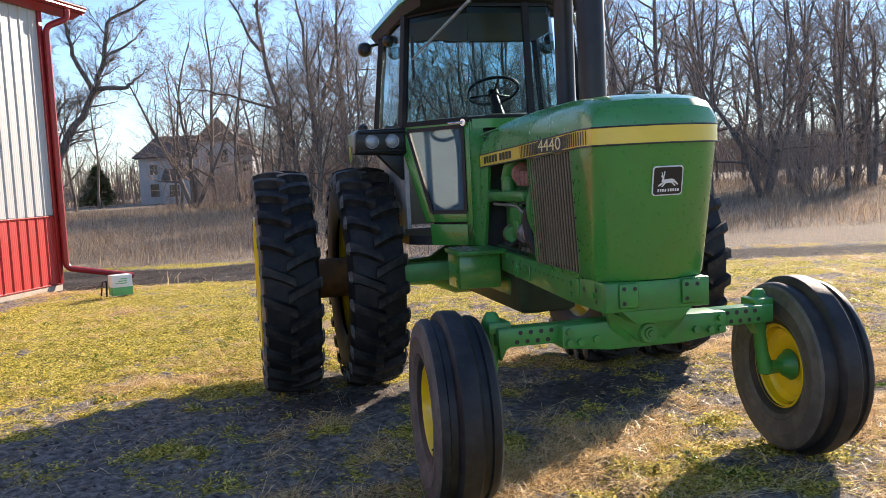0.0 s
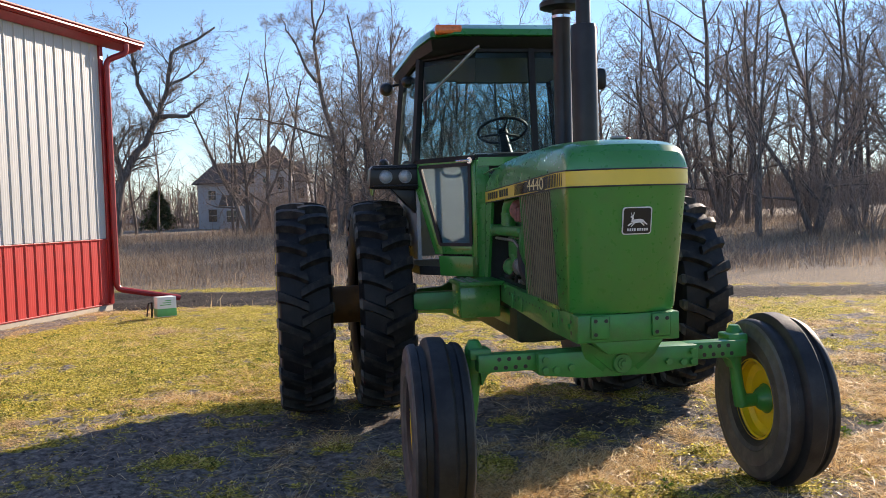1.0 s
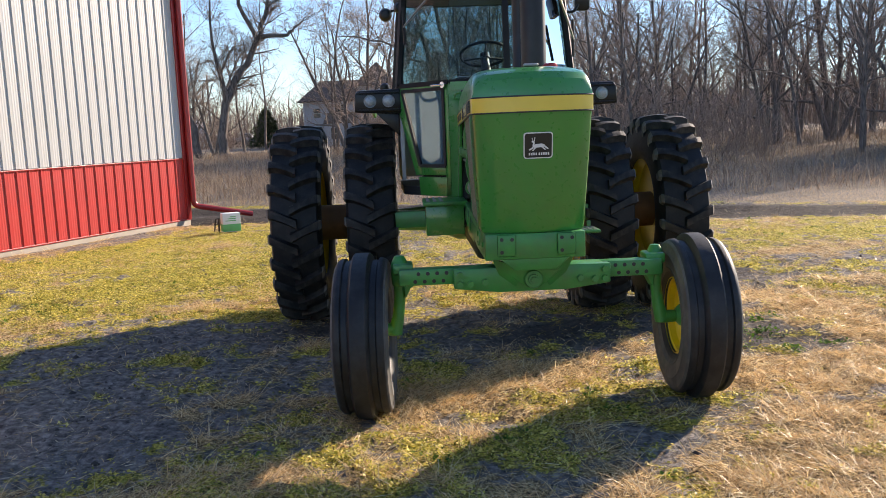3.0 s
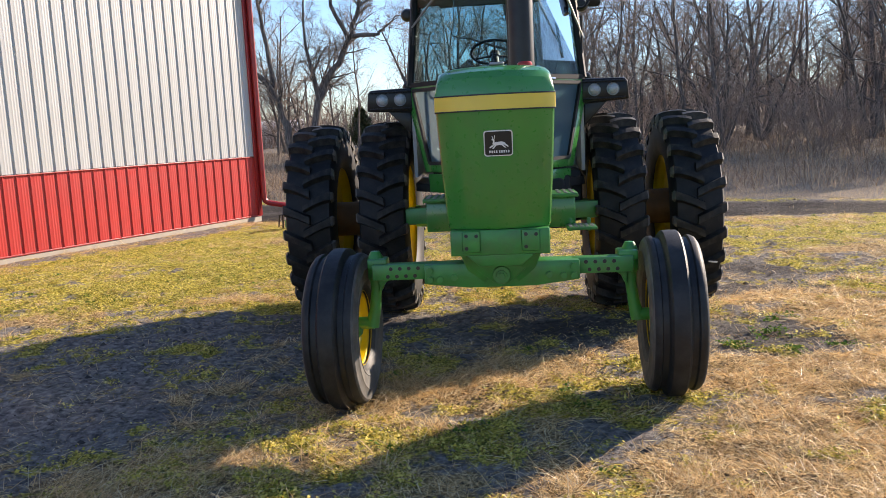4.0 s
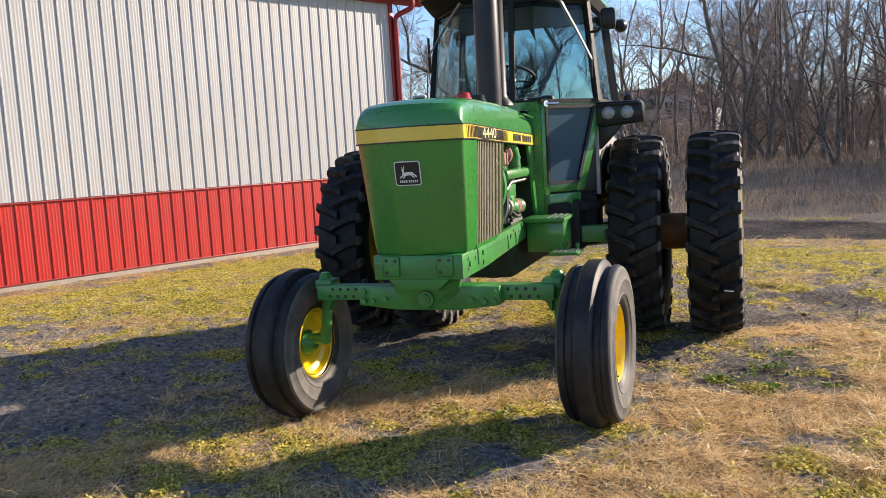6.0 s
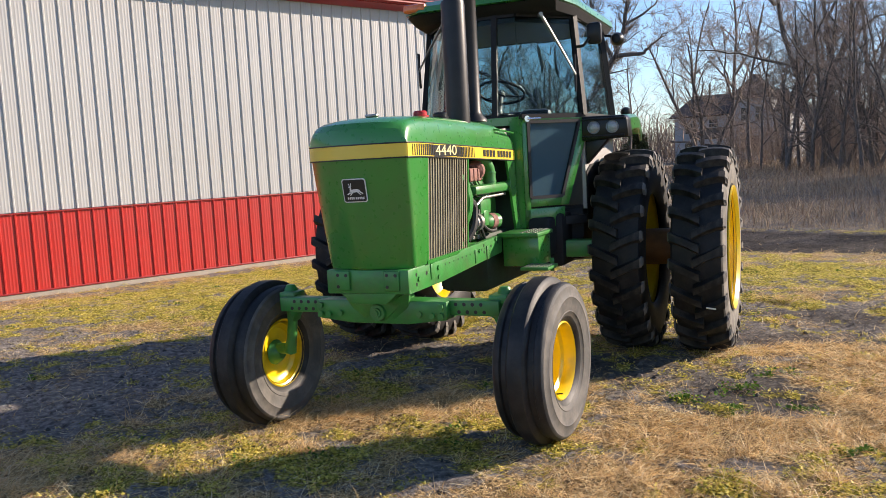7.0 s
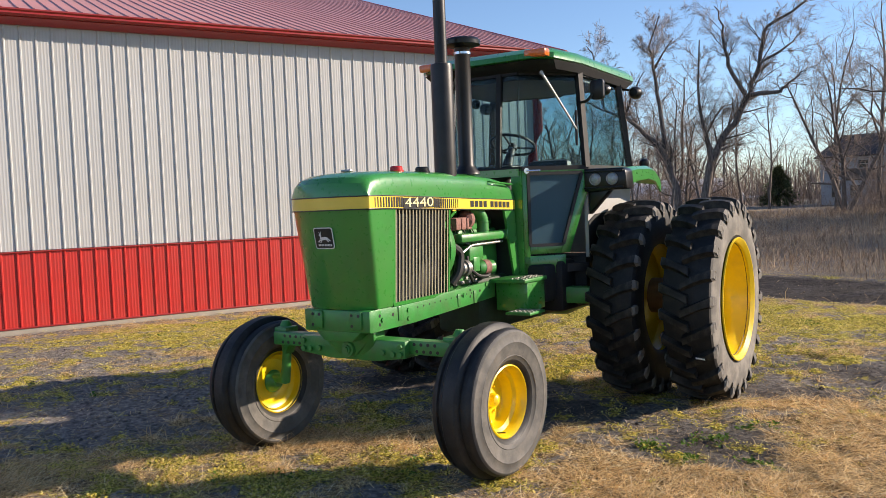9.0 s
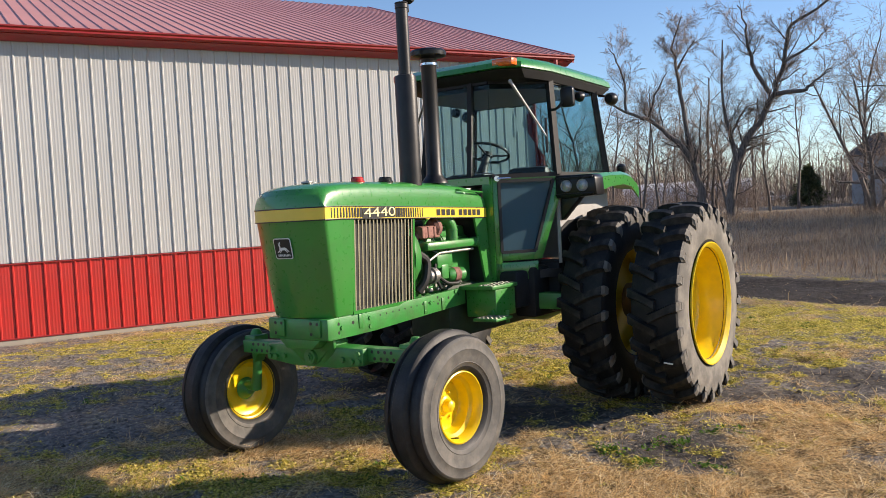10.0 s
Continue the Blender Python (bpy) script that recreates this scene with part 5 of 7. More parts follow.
def cover(x, y):
    """How much straw and how much green weed lies at a place; the rest is bare soil."""
    n1, n2, n3 = 0.34 * fbm(x, y, 0.9, 3) + 0.66 * fbm(x, y, 4.2, 5), 0.30 * fbm(x, y, 1.2, 23) + 0.70 * fbm(x, y, 5.6, 27), fbm(x, y, 0.45, 43, 3)
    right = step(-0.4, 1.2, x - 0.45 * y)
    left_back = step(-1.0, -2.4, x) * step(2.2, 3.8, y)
    # shade: the tractor's shadow zone; cover is thinned there, which darkens the ground colour
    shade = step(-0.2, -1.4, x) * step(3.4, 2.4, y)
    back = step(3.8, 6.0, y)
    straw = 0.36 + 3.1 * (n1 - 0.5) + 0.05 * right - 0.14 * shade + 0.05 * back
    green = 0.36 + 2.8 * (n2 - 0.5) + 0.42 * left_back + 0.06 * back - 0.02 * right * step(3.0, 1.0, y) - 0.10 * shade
    for cx, cy, rx, ry, a in ((2.77, 2.3, 0.7, 0.35, 25), (2.5, 0.75, 0.8, 0.35, 20), (1.7, 0.45, 0.5, 0.3, 0), (-0.26, 0.63, 0.55, 0.2, 30), (2.4, 2.95, 0.5, 0.2, 30), (1.6, -0.65, 0.8, 0.5, 30),
                              (0.3, 0.9, 0.5, 0.2, 35), (-2.7, 3.63, 0.55, 0.2, 25), (-1.5, 1.81, 0.22, 0.16, 0), (-4.6, 2.85, 0.6, 0.25, 20), (-6.0, 6.5, 0.7, 0.25, 0), (4.0, 5.4, 1.2, 0.3, 10), (-3.6, 8.4, 0.8, 0.3, -20), (1.9, -1.6, 0.7, 0.5, 10), (2.95, 1.55, 0.45, 0.8, 0), (-1.85, -1.35, 0.6, 0.3, 20), (0.06, 0.62, 0.6, 0.22, 30)):
        straw = straw + 0.80 * blob(x, y, cx, cy, rx, ry, a)
        green = green - 0.35 * blob(x, y, cx, cy, rx, ry, a)
    for cx, cy, rx, ry in ((-1.3, -0.6, 0.25, 0.15), (0.37, -1.3, 0.3, 0.14), (2.1, -0.3, 0.3, 0.16), (-3.0, 6.3, 1.4, 0.9), (-5.8, 8.0, 1.4, 1.2), (1.4, 7.8, 1.8, 0.9), (5.6, 7.0, 1.5, 0.7), (-2.6, 1.4, 0.6, 0.35), (-1.6, -1.0, 0.8, 0.4)):
        green = green + 0.5 * blob(x, y, cx, cy, rx, ry)
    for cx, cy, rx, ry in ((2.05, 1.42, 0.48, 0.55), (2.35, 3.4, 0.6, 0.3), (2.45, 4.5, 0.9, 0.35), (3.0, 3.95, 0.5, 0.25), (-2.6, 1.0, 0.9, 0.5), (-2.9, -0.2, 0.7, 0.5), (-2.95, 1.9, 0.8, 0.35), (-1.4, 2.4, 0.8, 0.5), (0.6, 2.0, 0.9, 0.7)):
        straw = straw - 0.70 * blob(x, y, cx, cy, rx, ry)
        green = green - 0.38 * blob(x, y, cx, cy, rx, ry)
    straw = straw + 0.5 * np.exp(-((y + 0.38 * x - 12.0 + track_half(x)) / 0.45) ** 2)
    wall = step(1.3, 0.2, (x + 5.1725) * 0.9067 - (y - 12.9547) * 0.4219 + 0.8 * (n3 - 0.5)) * step(14.5, 12.5, y)
    green = green - 0.75 * wall
    straw = straw - 0.05 * wall
    shadow_line = blob(x, y, -2.75, 6.30, 0.95, 0.085, 20)          # narrow bare strip standing in for a cast shadow line
    green, straw = green - 1.2 * shadow_line, straw - 1.2 * shadow_line
    tr = track(x, y)
    fl = field(x, y)
    straw = np.clip(straw, 0, 1) * (1 - 0.9 * tr)
    green = np.clip(green, 0, 1) * (1 - 0.95 * tr)
    return straw * (1 - fl) + 0.46 * fl * np.clip(0.6 + n3, 0, 1), green * (1 - 0.92 * fl)


def damp(x, y):
    """Dark moist soil: the track and a few churned hollows."""
    d = track(x, y)
    for cx, cy, rx, ry in ((2.05, 1.42, 0.6, 0.65), (2.4, 3.4, 0.8, 0.35), (2.6, 4.4, 1.1, 0.45), (3.4, 3.2, 0.7, 0.3), (0.6, 2.0, 1.0, 0.6), (-1.4, 2.4, 0.7, 0.4), (3.6, 6.2, 1.2, 0.4)):
        d = np.maximum(d, 0.8 * blob(x, y, cx, cy, rx, ry))
    return np.clip(d + 0.5 * (fbm(x, y, 1.3, 301, 3) - 0.62), 0, 1)


def relief(x, y):
    """Clods, ruts and the slight rise of the field."""
    near = np.exp(-(np.maximum(0, np.hypot(x, y - 4) - 9) / 5) ** 2)
    z = (0.030 * (fbm(x, y, 0.7, 11) - 0.5) + 0.035 * (fbm(x, y, 3.2, 31) - 0.5)) * near
    z = z + (0.050 * (fbm(x, y, 7.0, 131, 2) - 0.5) + 0.022 * (vnoise(x * 19, y * 19, 141) - 0.5)) * np.exp(-(np.maximum(0, np.hypot(x, y - 2) - 5) / 3) ** 2)
    # groove dug along the shadow line painted into the ground cover
    z = z - 0.07 * blob(x, y, -2.75, 6.30, 0.95, 0.10, 20)
    z = z - 0.05 * blob(x, y, 2.9, 4.1, 0.9, 0.35, 20) + (0.05 * (fbm(x, y, 1.1, 91, 3) - 0.5) - 0.03) * track(x, y)
    z = z - 0.025 * blob(x, y, -0.3, 1.8, 2.6, 2.6)
    for wx, wy, r, bed in ((1.01, 0.18, 0.24, -0.010), (-1.0, 0.20, 0.24, -0.048), (1.01, 3.0, 0.36, -0.038), (1.65, 3.0, 0.36, -0.038), (-1.01, 3.0, 0.36, -0.024), (-1.65, 3.0, 0.36, -0.024)):
        w = np.minimum(1, 1.7 * blob(x, y, wx, wy, r, r))
        z = z * (1 - w) + bed * w
    d = y + 0.38 * x
    off = (x + 5.1725) * 0.9067 - (y - 12.9547) * 0.4219
    return z + 0.35 * step(22, 42, d) - 0.075 * step(3.0, 0.3, off) * step(20, 14, y)


def sheet(name, verts, faces, mat, smooth=True):
    me = bpy.data.meshes.new(name)
    faces = np.asarray(faces, dtype=np.int32)
    n, k = faces.shape
    me.vertices.add(len(verts))
    me.vertices.foreach_set("co", np.asarray(verts, dtype=np.float32).ravel())
    me.loops.add(n * k)
    me.loops.foreach_set("vertex_index", faces.ravel())
    me.polygons.add(n)
    me.polygons.foreach_set("loop_start", np.arange(0, n * k, k, dtype=np.int32))
    me.polygons.foreach_set("use_smooth", np.full(n, smooth))
    me.materials.append(mat)
    me.update(calc_edges=True)
    return new(name, me)


m, nt, ln, p = nodes("yard_ground")
at = nt.new("ShaderNodeAttribute")
at.attribute_name = "cover"
sepc = nt.new("ShaderNodeSeparateColor")
ln.new(at.outputs["Color"], sepc.inputs[0])
co = nt.new("ShaderNodeTexCoord")


def noise_node(scale, detail=6, rough=0.6):
    t = nt.new("ShaderNodeTexNoise")
    t.inputs["Scale"].default_value, t.inputs["Detail"].default_value, t.inputs["Roughness"].default_value = scale, detail, rough
    ln.new(co.outputs["Object"], t.inputs[0])
    return t


def breakup(channel, tex, gain):
    """Cover amount broken up by fine noise into a ragged mask."""
    a = nt.new("ShaderNodeMath")
    a.operation = "ADD"
    b = nt.new("ShaderNodeMath")
    b.operation = "MULTIPLY_ADD"
    ln.new(tex.outputs[0], b.inputs[0])
    b.inputs[1].default_value, b.inputs[2].default_value = gain, -0.5 * gain
    ln.new(channel, a.inputs[0])
    ln.new(b.outputs[0], a.inputs[1])
    r = ramp(nt, [(0.38, (0, 0, 0)), (0.62, (1, 1, 1))])
    ln.new(a.outputs[0], r.inputs[0])
    return r


soil_r = ramp(nt, [(0.34, (0.058, 0.052, 0.048)), (0.5, (0.21, 0.188, 0.170)), (0.66, (0.43, 0.385, 0.335))])
ln.new(noise_node(17, 8, 0.72).outputs[0], soil_r.inputs[0])
damp_r = ramp(nt, [(0.32, (0.016, 0.013, 0.011)), (0.5, (0.046, 0.038, 0.032)), (0.7, (0.11, 0.092, 0.078))])
ln.new(noise_node(11, 8, 0.7).outputs[0], damp_r.inputs[0])
mix0 = nt.new("ShaderNodeMixRGB")
ln.new(sepc.outputs[2], mix0.inputs[0])
ln.new(soil_r.outputs[0], mix0.inputs[1])
ln.new(damp_r.outputs[0], mix0.inputs[2])
straw_r = ramp(nt, [(0.40, (0.055, 0.040, 0.026)), (0.52, (0.40, 0.27, 0.13)), (0.62, (0.92, 0.69, 0.38))])
ln.new(noise_node(44, 6, 0.75).outputs[0], straw_r.inputs[0])
green_r = ramp(nt, [(0.38, (0.050, 0.052, 0.016)), (0.5, (0.40, 0.32, 0.055)), (0.62, (0.92, 0.74, 0.17))])
ln.new(noise_node(34, 6, 0.75).outputs[0], green_r.inputs[0])
mix1, mix2 = nt.new("ShaderNodeMixRGB"), nt.new("ShaderNodeMixRGB")
ln.new(breakup(sepc.outputs[0], noise_node(16, 8, 0.75), 2.4).outputs[0], mix1.inputs[0])
ln.new(mix0.outputs[0], mix1.inputs[1])
ln.new(straw_r.outputs[0], mix1.inputs[2])
ln.new(breakup(sepc.outputs[1], noise_node(21, 8, 0.75), 2.4).outputs[0], mix2.inputs[0])
ln.new(mix1.outputs[0], mix2.inputs[1])
ln.new(green_r.outputs[0], mix2.inputs[2])
ln.new(mix2.outputs[0], p.inputs["Base Color"])
p.inputs["Roughness"].default_value = 0.95
p.inputs["Specular IOR Level"].default_value = 0.15
bmp = nt.new("ShaderNodeBump")
bmp.inputs["Strength"].default_value, bmp.inputs["Distance"].default_value = 1.0, 0.04
ln.new(noise_node(30, 8, 0.7).outputs[0], bmp.inputs["Height"])
ln.new(bmp.outputs[0], p.inputs["Normal"])
YARD = m

GX = np.concatenate([[-1500, -700, -350, -180, -100, -60, -40, -28, -22], np.arange(-18, -11, 0.25), np.arange(-11, -6, 0.1), np.arange(-6, 5.51, 0.048), np.arange(5.6, 9.01, 0.1), np.arange(9.25, 18, 0.25), [20, 24, 30, 40, 60, 100, 180, 350, 700, 1500]])
GY = np.concatenate([[-600, -200, -80, -40, -26, -18], np.arange(-14, -4.55, 0.22), np.arange(-4.5, 6.0, 0.048), np.arange(6.0, 15.51, 0.1), np.arange(15.7, 22, 0.3), [23, 24.5, 26, 28, 30, 33, 36, 39, 42, 46, 52, 60, 75, 100, 150, 250, 450, 900, 2000]])
gx, gy = np.meshgrid(GX, GY, indexing="ij")
gz = relief(gx, gy)
idx = np.arange(gx.size).reshape(gx.shape)
quads = np.stack([idx[:-1, :-1], idx[1:, :-1], idx[1:, 1:], idx[:-1, 1:]], -1).reshape(-1, 4)
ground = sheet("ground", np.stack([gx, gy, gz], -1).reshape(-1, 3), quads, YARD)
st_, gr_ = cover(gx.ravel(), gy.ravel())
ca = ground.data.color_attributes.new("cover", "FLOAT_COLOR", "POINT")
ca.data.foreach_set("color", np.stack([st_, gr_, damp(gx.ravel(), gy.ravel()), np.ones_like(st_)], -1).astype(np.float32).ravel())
tagged(ground, "dry yard of straw, low weeds and dark bare soil", "ground", kind="structure")

# ---- grass, weeds and brush ----
rng = np.random.default_rng(7)


def leaf_material(name, colours, rough=0.8, translucent=0.35):
    """Blades and leaves: colour drawn per island, a little light let through."""
    m, nt, ln, p = nodes(name)
    g = nt.new("ShaderNodeNewGeometry")
    r = ramp(nt, [(i / max(1, len(colours) - 1), c) for i, c in enumerate(colours)])
    ln.new(g.outputs["Random Per Island"], r.inputs[0])
    ln.new(r.outputs[0], p.inputs["Base Color"])
    p.inputs["Roughness"].default_value = rough
    p.inputs["Specular IOR Level"].default_value = 0.25
    if translucent:
        t = nt.new("ShaderNodeBsdfTranslucent")
        ln.new(r.outputs[0], t.inputs[0])
        mx = nt.new("ShaderNodeMixShader")
        mx.inputs[0].default_value = translucent
        ln.new(p.outputs[0], mx.inputs[1])
        ln.new(t.outputs[0], mx.inputs[2])
        ln.new(mx.outputs[0], nt["Material Output"].inputs[0])
    return m


STRAW = leaf_material("straw", [(0.20, 0.12, 0.055), (0.60, 0.385, 0.165), (0.86, 0.60, 0.29), (0.94, 0.73, 0.40), (0.96, 0.85, 0.58)], 0.38, 0.45)
WEED = leaf_material("weed_leaf", [(0.10, 0.115, 0.024), (0.38, 0.36, 0.06), (0.80, 0.66, 0.13), (0.95, 0.82, 0.30)], 0.5, 0.45)
FRESH = leaf_material("fresh_weed_leaf", [(0.05, 0.12, 0.018), (0.10, 0.20, 0.025), (0.16, 0.26, 0.035)])
FIELD = leaf_material("field_grass", [(0.15, 0.10, 0.068), (0.27, 0.19, 0.13), (0.42, 0.31, 0.215), (0.62, 0.48, 0.34)], translucent=0.4)
STEM = leaf_material("brush_stem", [(0.16, 0.118, 0.09), (0.26, 0.195, 0.15), (0.38, 0.29, 0.22)], translucent=0.0)


def scatter(n, x0, x1, y0, y1, density):
    """Random places kept with the given chance."""
    x, y = rng.uniform(x0, x1, n), rng.uniform(y0, y1, n)
    k = rng.random(n) < density(x, y)
    return x[k], y[k]


def blades(name, x, y, length, rise, width, mat, label, category="grass", way=None):
    """Thin bent blades, each three triangles, leaning by the angle rise from the ground."""
    n = len(x)
    th = rng.uniform(0, 2 * np.pi, n) if way is None else way
    z = relief(x, y) - 0.004
    L, ph, w = length(n), rise(n), width(n)
    d = np.stack([np.cos(th) * np.cos(ph), np.sin(th) * np.cos(ph), np.sin(ph)], -1)
    d2 = np.stack([np.cos(th) * np.cos(ph * 0.45), np.sin(th) * np.cos(ph * 0.45), np.sin(ph * 0.45)], -1)
    rot = rng.uniform(0, 2 * np.pi, n)
    sd = np.stack([-np.sin(th) * np.cos(rot) , np.cos(th) * np.cos(rot), np.sin(rot) * 0.6], -1) * w[:, None] / 2
    b = np.stack([x, y, z], -1)
    mid = b + d * (L * 0.55)[:, None]
    tip = mid + d2 * (L * 0.45)[:, None]
    V = np.stack([b - sd, b + sd, mid + sd * 0.8, mid - sd * 0.8, tip], 1).reshape(-1, 3)
    i = np.arange(n)[:, None] * 5
    F = np.concatenate([i + [0, 1, 2], i + [0, 2, 3], i + [3, 2, 4]], 1).reshape(-1, 3)
    ob = sheet(name, V, F, mat)
    return tagged(ob, label, category, kind="stuff")


def near(x, y):
    return 0.16 + 0.84 * np.exp(-(np.maximum(0, np.hypot(x - 0.6, y - 0.3) - 2.5) / 3.2) ** 2)


X0, X1, Y0, Y1 = -9.5, 8.5, -4.6, 14.0
sx, sy = scatter(1700000, X0, X1, Y0, Y1, lambda x, y: (0.09 + np.clip(cover(x, y)[0] - 0.2, 0, 1) ** 1.3) * near(x, y) * (0.08 + 1.5 * step(0.42, 0.60, fbm(x, y, 9.0, 201, 2))) * (1 - field(x, y)) * (1 - 0.8 * track(x, y)))
blades("straw_litter", sx, sy, lambda n: rng.gamma(1.6, 0.026, n) + 0.015, lambda n: np.abs(rng.normal(0.26, 0.34, n)), lambda n: rng.uniform(0.0022, 0.006, n), STRAW, "loose dry straw and dead grass on the yard")
# swaths of straw combed one way
cx, cy = scatter(120000, X0, X1, Y0, Y1, lambda x, y: np.clip(cover(x, y)[0] - 0.34, 0, 1) ** 1.2 * 1.1 * near(x, y) * (0.2 + 1.3 * step(0.40, 0.58, fbm(x, y, 5.0, 211, 2))) * (1 - field(x, y)) * (1 - track(x, y)))
k = rng.integers(10, 26, len(cx))
n = k.sum()
wy0 = np.repeat(6.28 * fbm(cx, cy, 0.8, 77, 2) * 2 + rng.normal(0, 0.9, len(cx)), k) + rng.normal(0, 0.6, n)
tx, ty = np.repeat(cx, k) + rng.normal(0, 0.055, n), np.repeat(cy, k) + rng.normal(0, 0.055, n)
blades("straw_swath", tx, ty, lambda n: rng.gamma(3.0, 0.028, n) + 0.025, lambda n: np.abs(rng.normal(0.24, 0.26, n)), lambda n: rng.uniform(0.0022, 0.005, n), STRAW, "swaths of flattened pale straw", way=wy0)
# upright tufts of dead grass
cx, cy = scatter(21000, X0, X1, Y0, Y1, lambda x, y: np.clip(cover(x, y)[0] - 0.50, 0, 1) * 1.6 * near(x, y) * (1 - field(x, y)) * (1 - track(x, y)))
k = rng.integers(14, 40, len(cx))
tx, ty = np.repeat(cx, k) + rng.normal(0, 0.035, k.sum()), np.repeat(cy, k) + rng.normal(0, 0.035, k.sum())
blades("dead_grass_tuft", tx, ty, lambda n: rng.gamma(2.5, 0.030, n) + 0.04, lambda n: rng.uniform(0.15, 1.0, n), lambda n: rng.uniform(0.002, 0.0045, n), STRAW, "pale dead grass tufts standing in the yard")


def leaves(name, x, y, per, size, mat, label):
    """Low rosettes of small pointed leaves."""
    k = rng.integers(per[0], per[1], len(x))
    bx, by = np.repeat(x, k), np.repeat(y, k)
    n = len(bx)
    bx, by = bx + rng.normal(0, 0.030, n), by + rng.normal(0, 0.030, n)
    th, ph, L = rng.uniform(0, 2 * np.pi, n), rng.uniform(-0.05, 0.9, n), rng.uniform(size[0], size[1], n)
    b = np.stack([bx, by, relief(bx, by) + rng.uniform(0.0, 0.016, n) + 0.045 * np.clip(fbm(bx, by, 9.0, 151, 2) - 0.42, 0, 1)], -1)
    d = np.stack([np.cos(th) * np.cos(ph), np.sin(th) * np.cos(ph), np.sin(ph)], -1)
    tw = rng.normal(0, 0.5, n)
    sd = np.stack([-np.sin(th) * np.cos(tw), np.cos(th) * np.cos(tw), np.sin(tw)], -1) * (L * rng.uniform(0.22, 0.4, n))[:, None]
    m_ = b + d * (L * 0.5)[:, None]
    V = np.stack([b, m_ + sd, b + d * L[:, None] - [0, 0, 0.004], m_ - sd], 1).reshape(-1, 3)
    i = np.arange(n)[:, None] * 4
    F = np.concatenate([i + [0, 1, 2], i + [0, 2, 3]], 1).reshape(-1, 3)
    return tagged(sheet(name, V, F, mat), label, "weeds", kind="stuff")


wx, wy = scatter(420000, X0, X1, Y0, Y1, lambda x, y: np.clip(cover(x, y)[1] - 0.30, 0, 1) ** 1.2 * near(x, y) * 1.2)
leaves("low_weeds", wx, wy, (7, 15), (0.010, 0.030), WEED, "low yellowing weeds creeping over the yard")
fx, fy = scatter(9000, X0, X1, Y0, 9.0, lambda x, y: np.clip(cover(x, y)[1] - 0.55, 0, 1) * near(x, y))
for cx, cy, n in ((1.72, 1.25, 9), (2.0, 1.55, 10), (2.35, 1.2, 7), (1.95, 1.0, 6), (2.2, 1.95, 6), (2.75, 0.35, 5)):
    fx, fy = np.append(fx, rng.normal(cx, 0.07, n)), np.append(fy, rng.normal(cy, 0.06, n))
leaves("fresh_weeds", fx, fy, (10, 20), (0.016, 0.040), FRESH, "small fresh green weed rosettes")

# soil clods on bare ground and track
ax_, ay_ = scatter(110000, -8, 8, -3, 15.5, lambda x, y: np.clip(0.75 - cover(x, y)[0] - 0.6 * cover(x, y)[1], 0, 1) ** 2 * 0.3)
n = len(ax_)
r = rng.gamma(2.0, 0.0038, n) + 0.003
oct_ = np.array([[1, 0, 0], [0, 1, 0], [-1, 0, 0], [0, -1, 0], [0, 0, 0.8], [0, 0, -0.5]], float)
V = (oct_[None] * (0.7 + 0.6 * rng.random((n, 6, 1)))) * r[:, None, None]
ang = rng.uniform(0, 6.28, n)
c, s_ = np.cos(ang)[:, None], np.sin(ang)[:, None]
V = np.stack([V[..., 0] * c - V[..., 1] * s_, V[..., 0] * s_ + V[..., 1] * c, V[..., 2]], -1)
V += np.stack([ax_, ay_, relief(ax_, ay_)], -1)[:, None]
i = np.arange(n)[:, None] * 6
F = np.concatenate([i + t for t in ([0, 1, 4], [1, 2, 4], [2, 3, 4], [3, 0, 4], [1, 0, 5], [2, 1, 5], [3, 2, 5], [0, 3, 5])], 1).reshape(-1, 3)
CLOD = leaf_material("soil_clod", [(0.05, 0.042, 0.037), (0.11, 0.095, 0.082), (0.20, 0.172, 0.145)], 0.95, 0.0)
tagged(sheet("soil_clods", V.reshape(-1, 3), F, CLOD, False), "loose dark soil clods", "soil", kind="stuff")

# tall dead weeds in the field beyond the track
gx_, gy_ = scatter(165000, -45, 32, 13.5, 62, lambda x, y: field(x, y) * np.clip(1.15 - (y + 0.38 * x - 14) / 55, 0.2, 1) * (0.35 + 1.1 * fbm(x, y, 0.5, 5, 3)) * (x - 0.98 * y > -66))
hh = 0.28 + 0.70 * fbm(gx_, gy_, 0.3, 15, 3)
blades("field_weeds", gx_, gy_, lambda n: hh * rng.uniform(0.35, 1.0, n), lambda n: rng.uniform(0.75, 1.5, n), lambda n: rng.uniform(0.006, 0.016, n) * 1.3, FIELD, "tall dead brown weeds in the rough field")

# seed stalks along the edge of the track
kx, ky = scatter(1600, -12, 14, 9, 17, lambda x, y: np.exp(-((y + 0.38 * x - 10.2) / 0.45) ** 2) * 0.5)
blades("dry_stalks", kx, ky, lambda n: rng.uniform(0.15, 0.40, n), lambda n: rng.uniform(1.1, 1.55, n), lambda n: rng.uniform(0.006, 0.012, n), STRAW, "dry upright stalks beside the dirt track")


